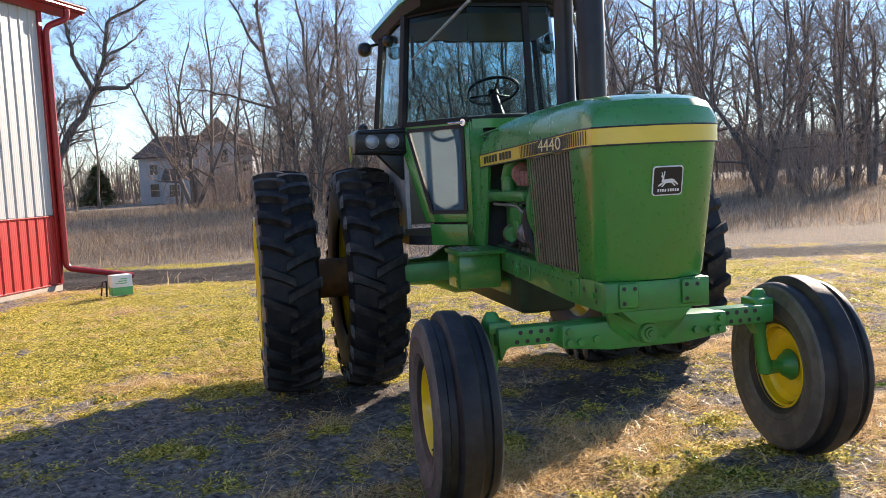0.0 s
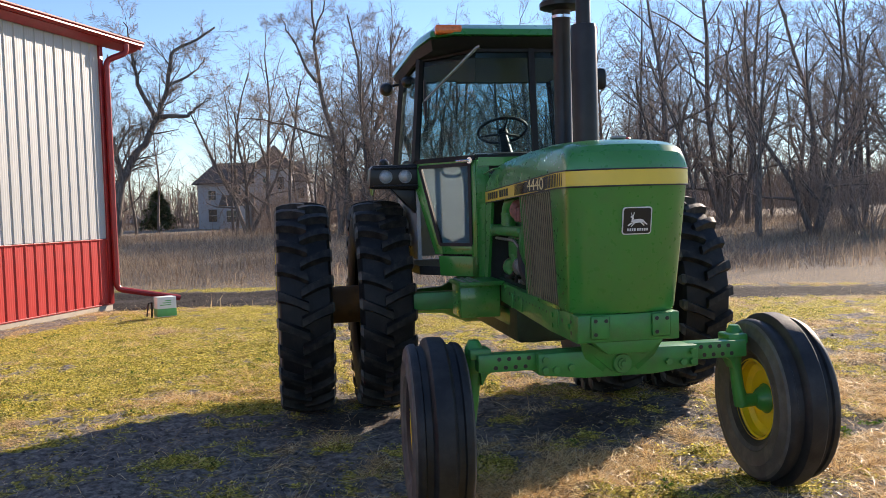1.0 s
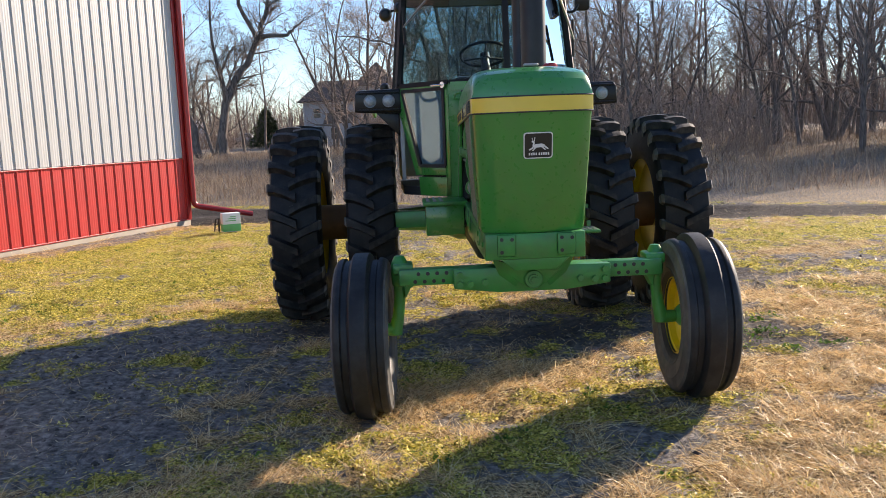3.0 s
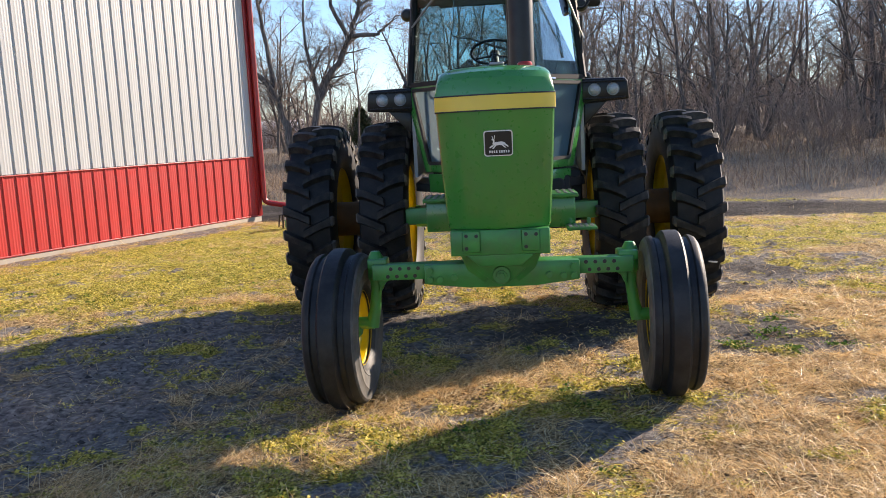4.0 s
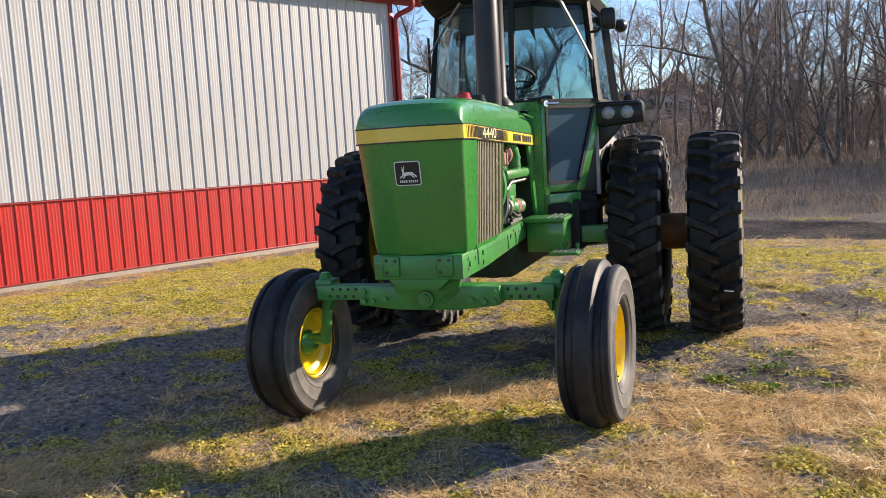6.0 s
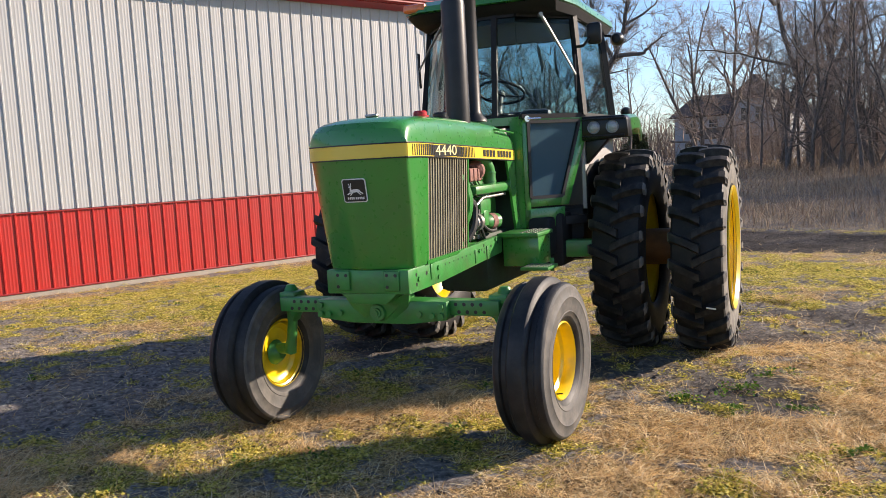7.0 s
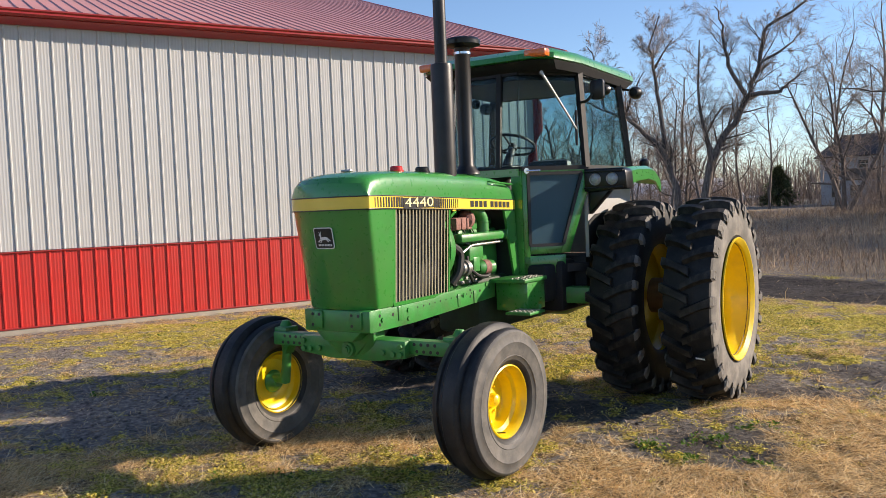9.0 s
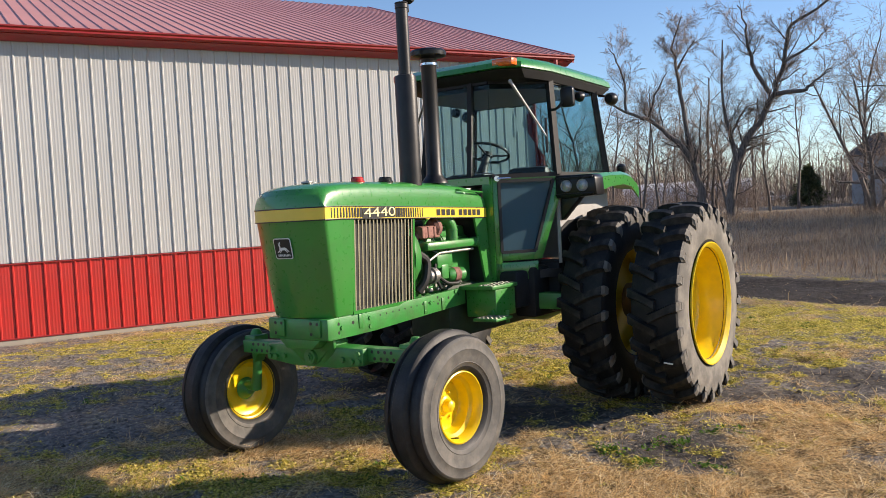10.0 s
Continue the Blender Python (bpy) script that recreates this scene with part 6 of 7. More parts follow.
# ---- trees ----
def bark(name, lo, hi):
    m, nt, ln, p = nodes(name)
    co = nt.new("ShaderNodeTexCoord")
    mp = nt.new("ShaderNodeMapping")
    mp.inputs["Scale"].default_value = (14, 14, 2.2)
    t = nt.new("ShaderNodeTexNoise")
    t.inputs["Scale"].default_value, t.inputs["Detail"].default_value = 1.0, 8
    ln.new(co.outputs["Object"], mp.inputs[0])
    ln.new(mp.outputs[0], t.inputs[0])
    r = ramp(nt, [(0.3, lo), (0.7, hi)])
    ln.new(t.outputs[0], r.inputs[0])
    ln.new(r.outputs[0], p.inputs["Base Color"])
    p.inputs["Roughness"].default_value = 0.9
    b = nt.new("ShaderNodeBump")
    b.inputs["Strength"].default_value, b.inputs["Distance"].default_value = 0.7, 0.03
    ln.new(t.outputs[0], b.inputs["Height"])
    ln.new(b.outputs[0], p.inputs["Normal"])
    return m


BARK = bark("bark", (0.070, 0.058, 0.050), (0.235, 0.198, 0.172))
TWIG = bark("twig_bark", (0.20, 0.147, 0.115), (0.40, 0.305, 0.24))


class Wood:
    """Tapered tubes gathered into one mesh."""

    def __init__(self):
        self.v, self.f = [], []

    def limb(self, pts, rad, sides):
        base = len(self.v)
        side = None
        for i, p in enumerate(pts):
            d = (pts[min(i + 1, len(pts) - 1)] - pts[max(i - 1, 0)]).normalized()
            side = d.orthogonal().normalized() if side is None else (side - d * side.dot(d)).normalized()
            up = d.cross(side)
            for k in range(sides):
                a = 2 * math.pi * k / sides
                self.v.append(p + rad[i] * (math.cos(a) * side + math.sin(a) * up))
        for i in range(len(pts) - 1):
            for k in range(sides):
                a, b = base + i * sides + k, base + i * sides + (k + 1) % sides
                self.f.append((a, b, b + sides, a + sides))

    def mesh(self, name, mat, parent):
        ob = sheet(name, np.array([tuple(q) for q in self.v]), self.f, mat)
        ob.parent = parent
        return ob


def grow(rnd, woods, p, d, length, r, level, cfg):
    """One branch and, from it, its children."""
    n = cfg.get("segs", (7, 5, 3, 1, 1))[level]
    pts, rad = [p.copy()], [r]
    wob, rise = cfg["wobble"] * (0.6, 1.0, 1.3, 1.5, 1.6)[level], cfg["rise"][level]
    for i in range(n):
        d = (d + Vector((rnd.gauss(0, wob), rnd.gauss(0, wob), rnd.gauss(0, wob) + rise))).normalized()
        p = p + d * (length / n)
        pts.append(p.copy())
        rad.append(max(cfg["tip"], r * (1 - 0.72 * ((i + 1) / n) ** 0.9)))
    (woods[0] if level < 2 else woods[1]).limb(pts, rad, cfg.get("sides", (7, 5, 3, 3, 3))[level])
    if level >= cfg["levels"]:
        return
    lo, hi = cfg["kids"][level]
    kids = rnd.randint(lo, hi)
    start = cfg["clear"] if level == 0 else 0.18
    for k in range(kids):
        t = start + (1 - start) * ((k + rnd.random()) / kids)
        i = min(n - 1, int(t * n))
        q = pts[i].lerp(pts[i + 1], t * n - i)
        tang = (pts[i + 1] - pts[i]).normalized()
        az = rnd.uniform(0, 2 * math.pi) if level else 2.4 * k + rnd.uniform(-0.5, 0.5)
        o = tang.orthogonal().normalized()
        o = (o * math.cos(az) + tang.cross(o) * math.sin(az)).normalized()
        ang = radians(rnd.uniform(*cfg["angle"]))
        nd = (tang * math.cos(ang) + o * math.sin(ang)).normalized()
        grow(rnd, woods, q, nd, length * cfg["ratio"][level] * rnd.uniform(0.65, 1.15) * (1.1 - 0.5 * t), max(cfg["tip"], rad[i] * rnd.uniform(0.42, 0.62)), level + 1, cfg)


def bare_tree(seed, height, radius, label, m, lean=(0, 0), **over):
    cfg = dict(levels=3, kids=((9, 12), (5, 8), (4, 6), (2, 4)), angle=(28, 58), ratio=(0.42, 0.55, 0.5, 0.5), rise=(0.02, 0.09, 0.06, 0.03, 0.0), wobble=0.09, clear=0.32, tip=0.010)
    cfg.update(over)
    rnd = random.Random(seed)
    t = thing("bare_tree", label, "tree", "bare trees round the field", m=m)
    woods = Wood(), Wood()
    grow(rnd, woods, Vector((0, 0, -0.15)), Vector((lean[0], lean[1], 1)).normalized(), height, radius, 0, cfg)
    woods[0].mesh("trunk", BARK, t)
    woods[1].mesh("crown", TWIG, t)
    return t


def at(x, y, turn=0.0, size=1.0):
    z = float(relief(np.array([x]), np.array([y]))[0])
    return pose(x, y, z, 0, 0, turn) @ Matrix.Diagonal((size, size, size, 1))


TALL = "tall slender leafless tree in the wood"


def sun_limit(x, y):
    """Height that keeps a tree's shadow off the yard."""
    return max(3.5, 0.39 * (0.766 * x + 0.643 * y - 7.0))


kinds = []
for k in range(7):
    kinds.append(bare_tree(100 + k, 11.0 + 1.2 * (k % 3), 0.125 + 0.035 * (k % 3), TALL, at(26 + 4 * k, 62 + 3 * (k % 2)), kids=((10, 14), (5, 8), (6, 9), (2, 3)), levels=3, clear=0.18 + 0.07 * (k % 3), wobble=0.13, ratio=(0.42, 0.54, 0.7, 0.5), rise=(0.02, 0.06, 0.03, 0.0, 0.0), angle=(28, 66), tip=0.007))
forks = []
for k in range(3):
    t = thing("bare_tree", "forked leafless tree with crooked limbs", "tree", "bare trees round the field", m=at(22 + 5 * k, 70))
    woods = Wood(), Wood()
    rnd = random.Random(300 + k)
    cfg = dict(levels=3, kids=((8, 11), (5, 8), (5, 7), (2, 3)), angle=(25, 68), ratio=(0.44, 0.54, 0.7, 0.5), rise=(0.03, 0.06, 0.03, 0.0, 0.0), wobble=0.15, clear=0.15, tip=0.007)
    for j in range(2 + k % 2):
        a = 2.1 * j + k
        grow(rnd, woods, Vector((0.12 * math.cos(a), 0.12 * math.sin(a), -0.1)), Vector((0.32 * math.cos(a), 0.32 * math.sin(a), 1)).normalized(), 9.5 - j, 0.17, 0, cfg)
    woods[0].mesh("trunk", BARK, t)
    woods[1].mesh("crown", TWIG, t)
    forks.append(t)
shrubs = []
for k in range(4):
    t = thing("shrub", "leafless brown shrub at the wood's edge", "shrub", "shrubs at the wood's edge", m=at(8 + 3 * k, 66))
    woods = Wood(), Wood()
    rnd = random.Random(400 + k)
    cfg = dict(segs=(4, 3, 2), sides=(4, 3, 3), levels=2, kids=((6, 8), (4, 5), (2, 3), (1, 2)), angle=(20, 50), ratio=(0.5, 0.5, 0.5, 0.5), rise=(0.05, 0.05, 0.03, 0.0, 0.0), wobble=0.14, clear=0.12, tip=0.008)
    for j in range(9):
        a = rnd.uniform(0, 6.28)
        grow(rnd, woods, Vector((0.4 * math.cos(a) * rnd.random(), 0.4 * math.sin(a) * rnd.random(), -0.05)), Vector((0.5 * math.cos(a), 0.5 * math.sin(a), 1)).normalized(), rnd.uniform(1.8, 3.4), 0.022, 0, cfg)
    woods[0].mesh("main_stem", TWIG, t)
    woods[1].mesh("crown", TWIG, t)
    shrubs.append(t)

wrnd = random.Random(5)
placed = [(17.6, 23.5)]
tries = 0
while len(placed) < 92 and tries < 9000:
    tries += 1
    x, y = wrnd.uniform(-1, 50), wrnd.uniform(20, 84)
    d = y + 0.62 * x
    if d < 34.5 + 2.5 * wrnd.random() or d > 78 or x * 0.643 - y * 0.766 > -4.6 or math.atan2(y + 4.2, x + 1.9) < radians(46):
        continue
    if y > 46 and x < 5 and wrnd.random() < 0.5:
        continue
    gap = 1.5 if d < 52 else 2.6
    if min((x - a) ** 2 + (y - b) ** 2 for a, b in placed) < gap * gap:
        continue
    placed.append((x, y))
    src = kinds[wrnd.randrange(7)] if wrnd.random() < 0.72 else forks[wrnd.randrange(3)]
    s = min(wrnd.uniform(0.6, 1.25), sun_limit(x, y) / 12.5)
    copy_thing(src, at(x, y, wrnd.uniform(0, 360)) @ Matrix.Diagonal((s, s, s * wrnd.uniform(0.92, 1.1), 1)))
for k in range(36):
    x = wrnd.uniform(-4, 30)
    d = wrnd.choice((wrnd.uniform(31, 37), wrnd.uniform(34, 48))) if x > 4 else wrnd.uniform(40, 62)
    y = d - 0.62 * x
    if x * 0.643 - y * 0.766 > -4.0:
        continue
    s = wrnd.uniform(0.5, 1.15)
    copy_thing(shrubs[wrnd.randrange(4)], at(x, y, wrnd.uniform(0, 360)) @ Matrix.Diagonal((s, s, s, 1)))


def sketched_tree(name_label, base, side, limbs, unit, seed, radius):
    """A tree whose main limbs follow drawn lines (sideways, height) and carry grown branches."""
    t = thing("bare_tree", name_label, "tree", "bare trees round the field", m=at(*base))
    rnd = random.Random(seed)
    woods = Wood(), Wood()
    sx, sy = math.cos(radians(side)), math.sin(radians(side))
    cfg = dict(levels=3, kids=((9, 12), (7, 10), (6, 9), (3, 4)), angle=(24, 66), ratio=(0.42, 0.54, 0.70, 0.5), rise=(0.02, 0.04, 0.03, 0.0, 0.0), wobble=0.13, clear=0.2, tip=0.007)
    for rel, depth, line in limbs:
        pts = []
        for i, (u, z) in enumerate(line):
            pts.append(Vector((u * unit * sx, u * unit * sy, z * unit)) + Vector((-sy, sx, 0)) * depth * i / len(line))
        fine = [pts[0]]
        for a, b in zip(pts, pts[1:]):
            for j in (1, 2, 3):
                fine.append(a.lerp(b, j / 3) + Vector((rnd.gauss(0, 0.05), rnd.gauss(0, 0.05), rnd.gauss(0, 0.05))))
        r0 = radius * rel
        rad = [max(0.02, r0 * (1 - 0.8 * i / (len(fine) - 1))) for i in range(len(fine))]
        woods[0].limb(fine, rad, 8)
        total = sum((b - a).length for a, b in zip(fine, fine[1:]))
        for k in range(int(total * 2.8)):
            i = rnd.randint(len(fine) // 4, len(fine) - 2)
            tang = (fine[i + 1] - fine[i]).normalized()
            o = tang.orthogonal().normalized()
            az = rnd.uniform(0, 6.28)
            o = o * math.cos(az) + tang.cross(o) * math.sin(az)
            nd = (tang * 0.6 + o * 0.8 + Vector((0, 0, 0.25))).normalized()
            grow(rnd, woods, fine[i], nd, rnd.uniform(0.7, 2.4), max(0.014, rad[i] * 0.30), 1, cfg)
    woods[0].mesh("trunk", BARK, t)
    woods[1].mesh("crown", TWIG, t)
    return t


sketched_tree("old forked leafless tree with a long bent limb", (-12.2, 51.2), 22.0, [
    (1.0, 0.5, [(-4, 0), (1, 75), (16, 145), (46, 205), (91, 270), (118, 325), (146, 400), (158, 485), (206, 520), (281, 565)]),
    (0.5, 1.0, [(118, 318), (186, 323), (211, 335), (236, 353), (264, 380)]),
    (0.5, -1.5, [(106, 320), (61, 400), (51, 445), (46, 495), (26, 550)]),
    (0.35, 1.5, [(146, 400), (196, 430), (236, 455), (261, 490)]),
    (0.6, -0.8, [(16, 145), (1, 215), (-12, 305), (-14, 465)]),
    (0.3, 2.0, [(1, 215), (46, 290), (86, 305)]),
    (0.85, -0.8, [(-64, 0), (-74, 75), (-104, 175), (-154, 230), (-204, 275), (-264, 300), (-310, 320)]),
    (0.55, 1.0, [(-104, 175), (-114, 305), (-126, 405), (-136, 465), (-109, 550)]),
    (0.35, -1.2, [(-204, 275), (-189, 335), (-154, 395)]),
    (0.35, 0.8, [(-264, 300), (-264, 375), (-284, 445), (-304, 485)]),
    (0.3, -0.8, [(-126, 405), (-79, 475)])], 0.0240, 21, 0.31)
sketched_tree("tall leafless tree with a long level side limb", (1.65, 49.8), -12.0, [
    (1.0, 0.5, [(20, 0), (20, 120), (0, 216), (-40, 336), (-70, 486), (-80, 636), (-85, 760)]),
    (0.42, -1.0, [(-10, 280), (-100, 316), (-200, 351), (-310, 361)]),
    (0.5, 1.2, [(-70, 470), (-110, 520), (-160, 626), (-180, 680)]),
    (0.35, -1.2, [(-80, 600), (-40, 680), (-30, 760)])], 0.0201, 22, 0.24)
sketched_tree("leafless tree with spreading curved limbs", (2.8, 49.6), -12.0, [
    (1.0, 0.3, [(0, 0), (5, 120), (25, 266), (5, 400), (0, 536), (-30, 676)]),
    (0.7, 1.0, [(25, 266), (60, 350), (90, 436), (100, 536), (140, 640)]),
    (0.5, -1.2, [(40, 300), (90, 360), (140, 396), (235, 391)]),
    (0.4, 0.8, [(5, 400), (60, 520), (70, 640)])], 0.0201, 23, 0.22)
for x, y, k, s in ((-5.4, 57, 0, 1.05), (-5.9, 61, 3, 0.95), (-3.2, 62, 5, 1.0), (-13.6, 66, 1, 0.75), (-17.5, 62, 2, 0.8), (-21, 58, 4, 0.8), (-24.5, 56, 6, 0.85), (-19, 70, 0, 0.85), (-28, 62, 2, 0.9), (-32, 58, 5, 0.8), (-26, 70, 3, 0.9), (-36, 66, 1, 0.85), (0.2, 58, 6, 0.95), (-1.5, 54, 2, 0.8), (-12.8, 72, 4, 0.8), (-40, 62, 0, 0.9), (-16, 56, 5, 0.62), (-18.5, 55, 1, 0.7), (-20.5, 64, 3, 0.75), (-22.5, 66, 6, 0.7), (-25, 60, 0, 0.72), (-27.5, 67, 4, 0.8), (-29.5, 56, 2, 0.7), (-33, 68, 5, 0.8), (-23, 74, 1, 0.8), (-15.8, 70, 6, 0.6)):
    copy_thing(kinds[k], at(x, y, 50 * k + 7 * x) @ Matrix.Diagonal((s, s, s, 1)))
for x, y, k, s in ((-4.5, 55, 1, 1.0), (5.0, 47, 2, 0.95), (-30, 52, 0, 0.8), (-14.2, 57.5, 0, 0.85), (-16.4, 60, 2, 0.85), (-17.6, 63, 1, 0.8)):
    copy_thing(forks[k], at(x, y, 70 * k) @ Matrix.Diagonal((s, s, s, 1)))

for k in range(26):
    x, y = wrnd.uniform(-34, -15), wrnd.uniform(60, 84)
    s = wrnd.uniform(0.5, 1.0)
    copy_thing(shrubs[wrnd.randrange(4)], at(x, y, wrnd.uniform(0, 360)) @ Matrix.Diagonal((s, s, s, 1)))

for k in range(16):
    x, y = wrnd.uniform(-4.5, 8), wrnd.uniform(56, 78)
    s = wrnd.uniform(0.7, 1.35)
    copy_thing(shrubs[wrnd.randrange(4)], at(x, y, wrnd.uniform(0, 360)) @ Matrix.Diagonal((s, s, s, 1)))

# evergreen
ev = thing("evergreen", "dark green conifer beside a far drive", "tree", m=at(-14.5, 84))
bm = bmesh.new()
tube(bm, [(0, 0, 0), (0, 0, 3.4)], [0.14, 0.03], 8)
part("trunk", bm, BARK, ev)
n = 6500
hz = rng.uniform(0.0, 1, n)
rr = (1 - hz) ** 0.75 * 1.55 * np.sqrt(rng.uniform(0.3, 1, n)) + 0.05
ta = rng.uniform(0, 6.28, n)
lob = 1.0 + 0.3 * np.sin(5 * ta + 9 * hz) + 0.25 * np.sin(3 * ta - 17 * hz)
c0 = np.stack([rr * lob * np.cos(ta), rr * lob * np.sin(ta), 0.15 + 3.7 * hz + rng.normal(0, 0.06, n)], -1)
dd = np.stack([np.cos(ta), np.sin(ta), rng.normal(-0.1, 0.5, n)], -1) * 0.30
sd = np.stack([-np.sin(ta), np.cos(ta), rng.normal(0, 0.4, n)], -1) * 0.05
V = np.stack([c0 - sd, c0 + sd, c0 + dd], 1).reshape(-1, 3)
ob = sheet("foliage", V, np.arange(n * 3).reshape(-1, 3), leaf_material("conifer_needles", [(0.06, 0.075, 0.028), (0.12, 0.135, 0.055), (0.21, 0.21, 0.09)], translucent=0.35))
ob.parent = ev

# far wood behind everything, a haze of stems
fx_, fy_ = rng.uniform(-140, 150, 27000), rng.uniform(96, 190, 27000)
keep = (np.abs(fx_ + 28) > 16) | (fy_ > 150)
blades("far_wood", fx_[keep], fy_[keep], lambda n: rng.gamma(5.0, 1.35, n) + 2.0, lambda n: rng.uniform(1.15, 1.55, n), lambda n: rng.uniform(0.05, 0.26, n), STEM, "distant leafless wood", "wood")
tx, ty = rng.uniform(-75, 15, 11000), rng.uniform(90, 104, 11000)
keep = rng.random(11000) < fbm(tx, ty, 0.12, 57, 3) * 1.5 - 0.1
blades("far_thicket", tx[keep], ty[keep], lambda n: rng.gamma(4.0, 1.1, n) + 0.8, lambda n: rng.uniform(0.75, 1.55, n), lambda n: rng.uniform(0.025, 0.07, n), STEM, "tangled leafless thicket along the far field edge", "brush")
ux, uy = scatter(15000, -40, 40, 24, 75, lambda x, y: step(33, 38, y + 0.62 * x) * (0.25 + 0.9 * fbm(x, y, 0.25, 37, 3)) * np.where(x < 2, (y > 42) * (np.abs(x + 1) < 6) * 0.9, 1.0) * (x * 0.643 - y * 0.766 < -4.6))
blades("undergrowth", ux, uy, lambda n: rng.gamma(3.0, 0.45, n) + 0.3, lambda n: rng.uniform(0.5, 1.5, n), lambda n: rng.uniform(0.010, 0.026, n), STEM, "tangled brown undergrowth among the trees", "brush")

# ---- far buildings and small things ----
HOUSE_WALL = surface("pale_siding", (0.42, 0.425, 0.43), 0.7, vary=0.06, scale=2, dirt=(0.3, 0.28, 0.24), dirt_amount=0.3)
SHINGLE = surface("dark_shingles", (0.060, 0.052, 0.048), 0.9, vary=0.25, scale=4, bump=0.3, bump_scale=30)
SHINGLE_TAN = surface("brown_shingles", (0.16, 0.115, 0.08), 0.9, vary=0.25, scale=4, bump=0.3, bump_scale=30)
WINDOW_DARK = surface("far_window_pane", (0.03, 0.035, 0.04), 0.12, vary=0.2, coat=0.5)
WHITE_SHEET = surface("white_sheet_metal", (0.75, 0.75, 0.74), 0.5, vary=0.05, scale=1.0, dirt=(0.55, 0.53, 0.5), dirt_amount=0.3)

house = thing("house", "two-storey pale sided house with dark hip roof", "house", m=at(-10.6, 83.5, -8))
bm = bmesh.new()
box(bm, (5.4, 4.2, 2.2), (10.8, 8.4, 4.5))
part("wall", bm, HOUSE_WALL, house)
bm = bmesh.new()
rings(bm, [[(-0.45, -0.45, 4.4), (11.2, -0.45, 4.4), (11.2, 8.8, 4.4), (-0.45, 8.8, 4.4)], [(-0.45, -0.45, 4.52), (11.2, -0.45, 4.52), (11.2, 8.8, 4.52), (-0.45, 8.8, 4.52)], [(0.9, 4.1, 6.7), (9.8, 4.1, 6.7), (9.8, 4.3, 6.7), (0.9, 4.3, 6.7)]])
roof_h = part("roof", bm, SHINGLE, house, "dark shingled hip roof", 20)
bm = bmesh.new()
box(bm, (7.6, 0.2, 2.9), (3.6, 2.4, 5.8))
part("bay", bm, HOUSE_WALL, house)
bm = bmesh.new()
rings(bm, [[(5.4, -1.4, 5.75), (9.8, -1.4, 5.75), (9.8, 2.4, 5.75), (5.4, 2.4, 5.75)], [(7.5, 0.4, 8.1), (7.7, 0.4, 8.1), (7.7, 0.6, 8.1), (7.5, 0.6, 8.1)]])
part("bay_roof", bm, SHINGLE_TAN, house, "brown pyramid roof over the bay", 20)
bm = bmesh.new()
prism(bm, [(2.4, -1.8, 2.2), (5.4, -1.8, 2.2), (5.4, 0.0, 3.2), (2.4, 0.0, 3.2)], (0, 0, 0.12))
part("porch_roof", bm, SHINGLE_TAN, house)
bm = bmesh.new()
box(bm, (3.9, -0.9, 1.1), (2.8, 1.7, 2.2))
part("porch", bm, HOUSE_WALL, house)
for x, y, z, w, h in ((1.4, 0, 3.3, 0.8, 1.0), (3.8, 0, 3.7, 0.9, 0.8), (1.4, 0, 1.3, 0.9, 1.3), (7.0, -1.0, 4.3, 0.8, 1.3), (8.3, -1.0, 4.3, 0.8, 1.3), (7.6, -1.0, 1.6, 1.4, 1.4), (3.6, -1.75, 1.2, 1.0, 1.2), (10.2, 0, 3.3, 0.7, 1.1)):
    bm = bmesh.new()
    for dx, dz, ww, hh_ in ((0, h / 2, w + 0.16, 0.08), (0, -h / 2, w + 0.16, 0.1), (-w / 2, 0, 0.08, h), (w / 2, 0, 0.08, h), (0, 0, w, 0.05)):
        box(bm, (x + dx, y - 0.03, z + dz), (ww, 0.08, hh_))
    wf = part("window", bm, HOUSE_WALL, house)
    bm = bmesh.new()
    box(bm, (x, y - 0.01, z), (w, 0.03, h))
    part("pane", bm, WINDOW_DARK, wf)

quonset = thing("quonset_shed", "white arched metal shed beyond the field", "shed", m=at(-25.8, 106.6, 18))
bm = bmesh.new()
arc = [(math.cos(math.pi * k / 20) * 3.6, math.sin(math.pi * k / 20) * 3.5) for k in range(21)]
rings(bm, [[(x, y, z) for y, z in arc] for x in np.arange(0, -16.1, -0.8)], closed=False)
part("arched_shell", bm, WHITE_SHEET, quonset)
bm = bmesh.new()
prism(bm, [(0.0, y, z) for y, z in arc], (-0.1, 0, 0))
part("end_wall", bm, WHITE_SHEET, quonset)
bm = bmesh.new()
box(bm, (0.06, 0, 1.3), (0.06, 2.6, 2.6))
part("door", bm, GREY_PANEL, quonset)
bm = bmesh.new()
prism(bm, [(-16.0, y, z) for y, z in arc], (-0.1, 0, 0))
part("end_wall", bm, WHITE_SHEET, quonset)


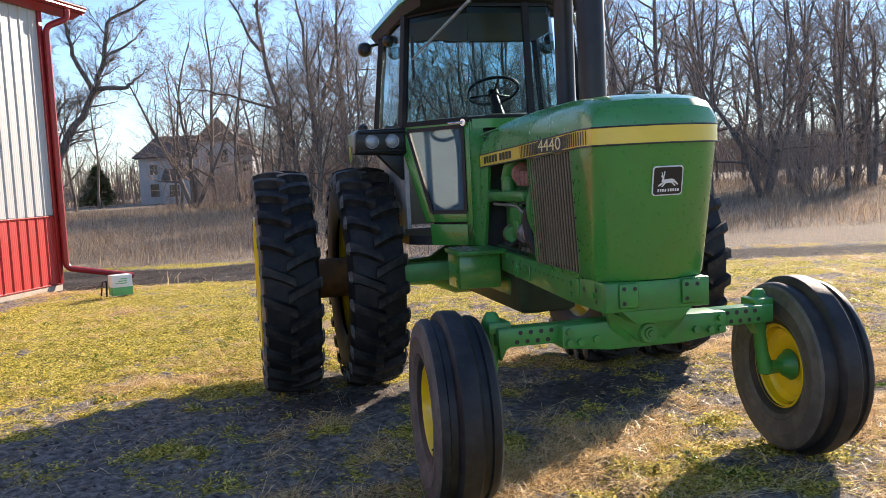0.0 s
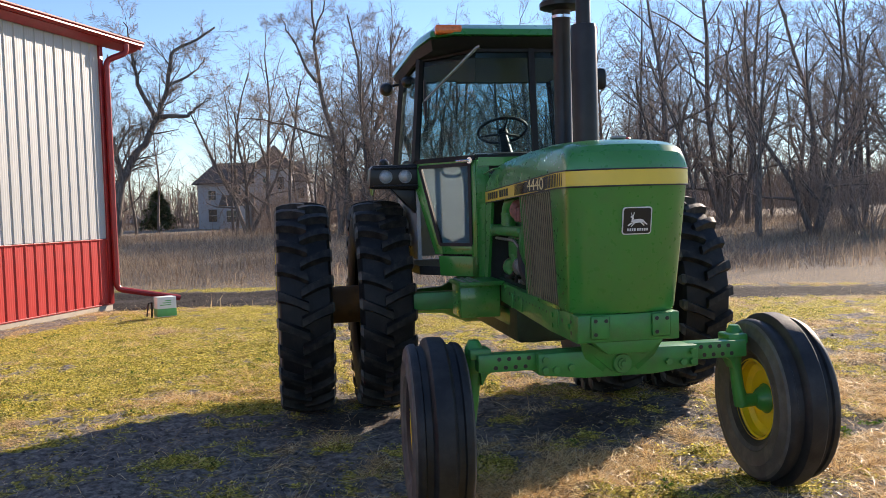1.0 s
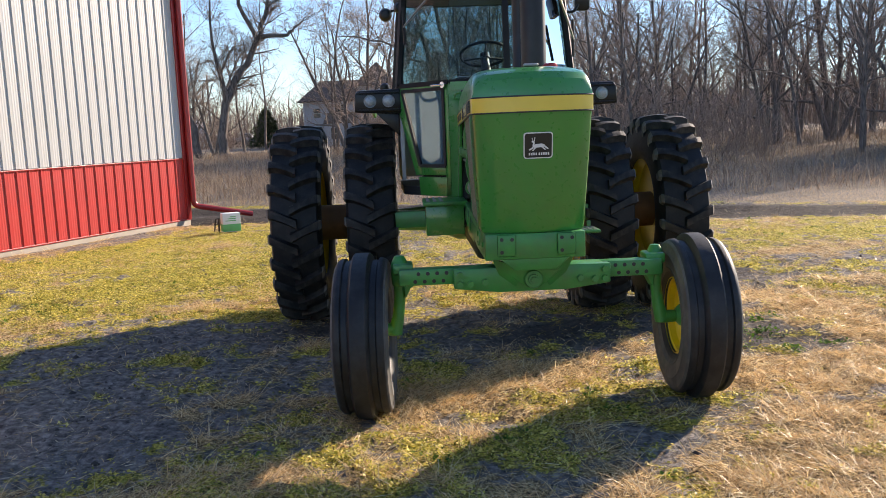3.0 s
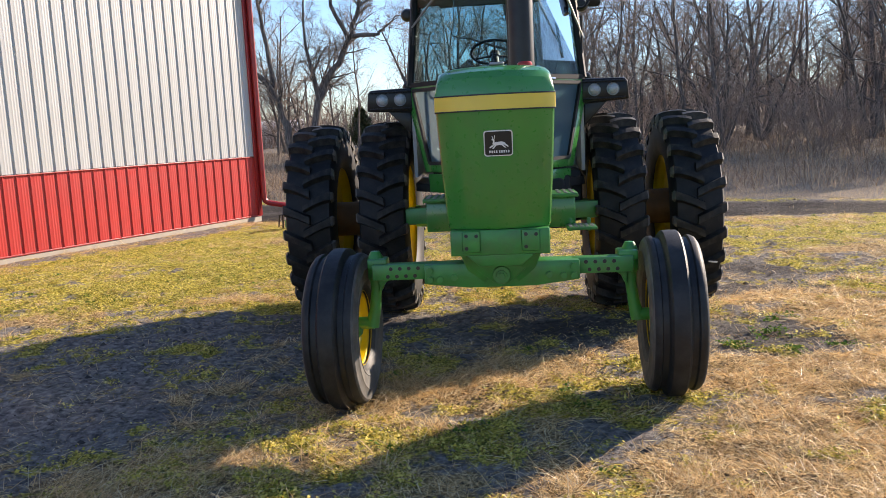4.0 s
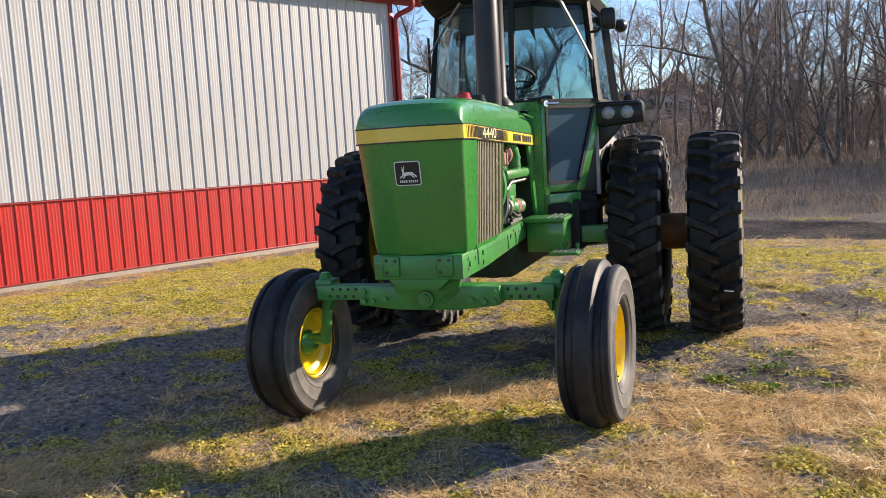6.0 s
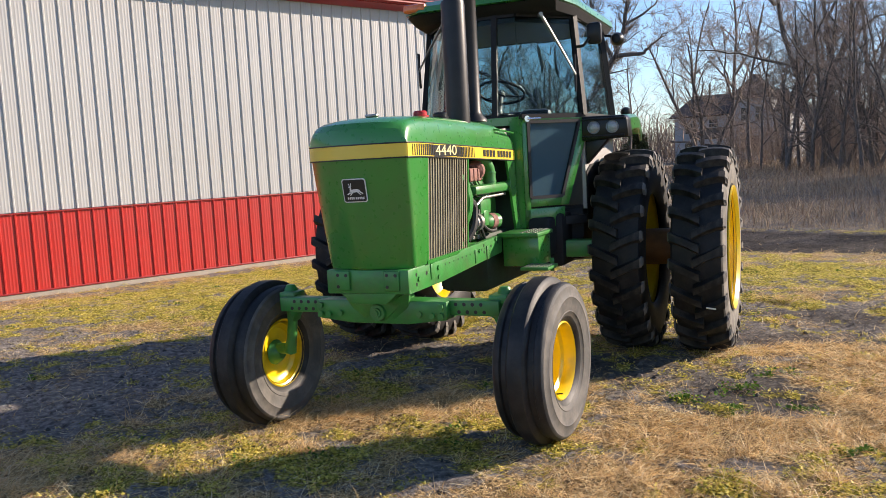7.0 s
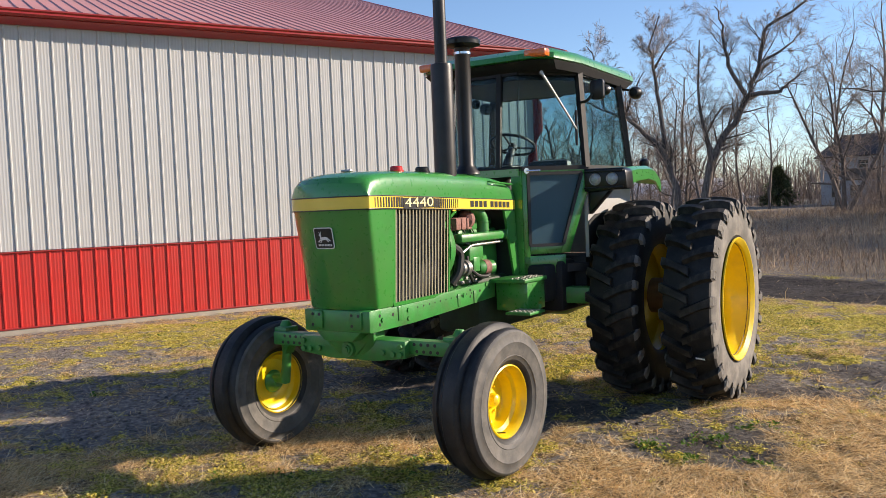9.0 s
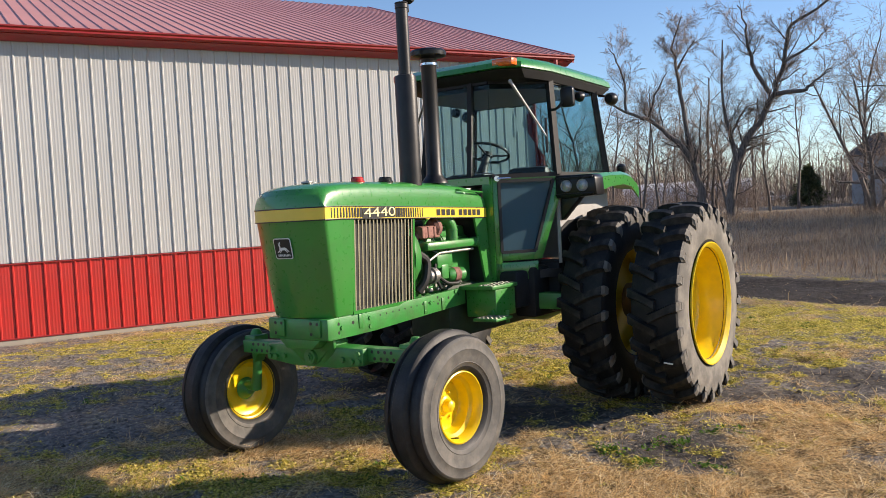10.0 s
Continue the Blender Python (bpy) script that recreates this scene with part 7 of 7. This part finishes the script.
def parked_truck(x, y, turn, body):
    t = thing("parked_truck", "parked pickup truck by the far drive", "truck", m=at(x, y, turn))
    bm = bmesh.new()
    box(bm, (0, 0, 0.75), (5.2, 1.8, 0.6), 0.08)
    prism(bm, [(-0.9, -0.85, 1.0), (1.3, -0.85, 1.0), (0.8, -0.78, 1.75), (-0.8, -0.78, 1.75)], (0, 1.65, 0), 0.05)
    part("body", bm, body, t)
    bm = bmesh.new()
    prism(bm, [(-0.75, -0.89, 1.1), (1.05, -0.89, 1.1), (0.7, -0.83, 1.65), (-0.68, -0.83, 1.65)], (0, 1.75, 0))
    part("side_glass", bm, WINDOW_DARK, t)
    for wx in (-1.6, 1.7):
        for wy in (-0.8, 0.8):
            bm = bmesh.new()
            lathe(bm, [(0.0, -0.12), (0.3, -0.12), (0.38, -0.08), (0.38, 0.08), (0.3, 0.12), (0.0, 0.12)], 20, Matrix.Translation((wx, wy, 0.38)) @ Matrix.Rotation(radians(90), 4, "Z"))
            part("wheel", bm, RUBBER, t)


parked_truck(-30.4, 131, 10, WHITE_SHEET)
parked_truck(-26.0, 136, 5, GREY_PANEL)
pole = thing("utility_pole", "grey wooden utility pole", "pole", m=at(-21.9, 92.2))
bm = bmesh.new()
tube(bm, [(0, 0, 0), (0, 0, 8.0)], [0.14, 0.10], 8)
part("post", bm, BARK, pole)
bm = bmesh.new()
box(bm, (0, 0, 7.5), (1.8, 0.10, 0.12), 0.01)
part("crossarm", bm, BARK, pole)

# carton by the downspout
CARTON = surface("white_carton", (0.74, 0.76, 0.74), 0.6, vary=0.05, scale=10)
CARTON_GREEN = surface("green_carton_print", (0.12, 0.42, 0.14), 0.6, vary=0.1, scale=10)
carton = thing("carton", "white and green cardboard carton standing by the downspout", "box", m=pose(-3.85, 10.48, 0.0, 0, 0, 22))
bm = bmesh.new()
box(bm, (0, 0, 0.165), (0.31, 0.24, 0.33), 0.006)
part("box_body", bm, CARTON, carton)
bm = bmesh.new()
box(bm, (0, 0, 0.075), (0.314, 0.244, 0.13), 0.004)
part("green_band", bm, CARTON_GREEN, carton)
bm = bmesh.new()
for k in range(3):
    box(bm, (-0.02 + 0.02 * k, -0.121, 0.20 + 0.035 * k), (0.18 - 0.04 * k, 0.004, 0.014))
part("print_bars", bm, CARTON_GREEN, carton)
stake = thing("metal_stake", "short dark metal stake beside the carton", "stake", m=pose(-4.08, 10.55, 0.0))
bm = bmesh.new()
tube(bm, [(0, 0, -0.05), (0.01, 0, 0.24)], 0.016, 8)
tube(bm, [(-0.08, 0, 0.0), (-0.05, 0, 0.22), (0.0, 0, 0.23)], 0.012, 8)
part("stake_body", bm, BLACK, stake)
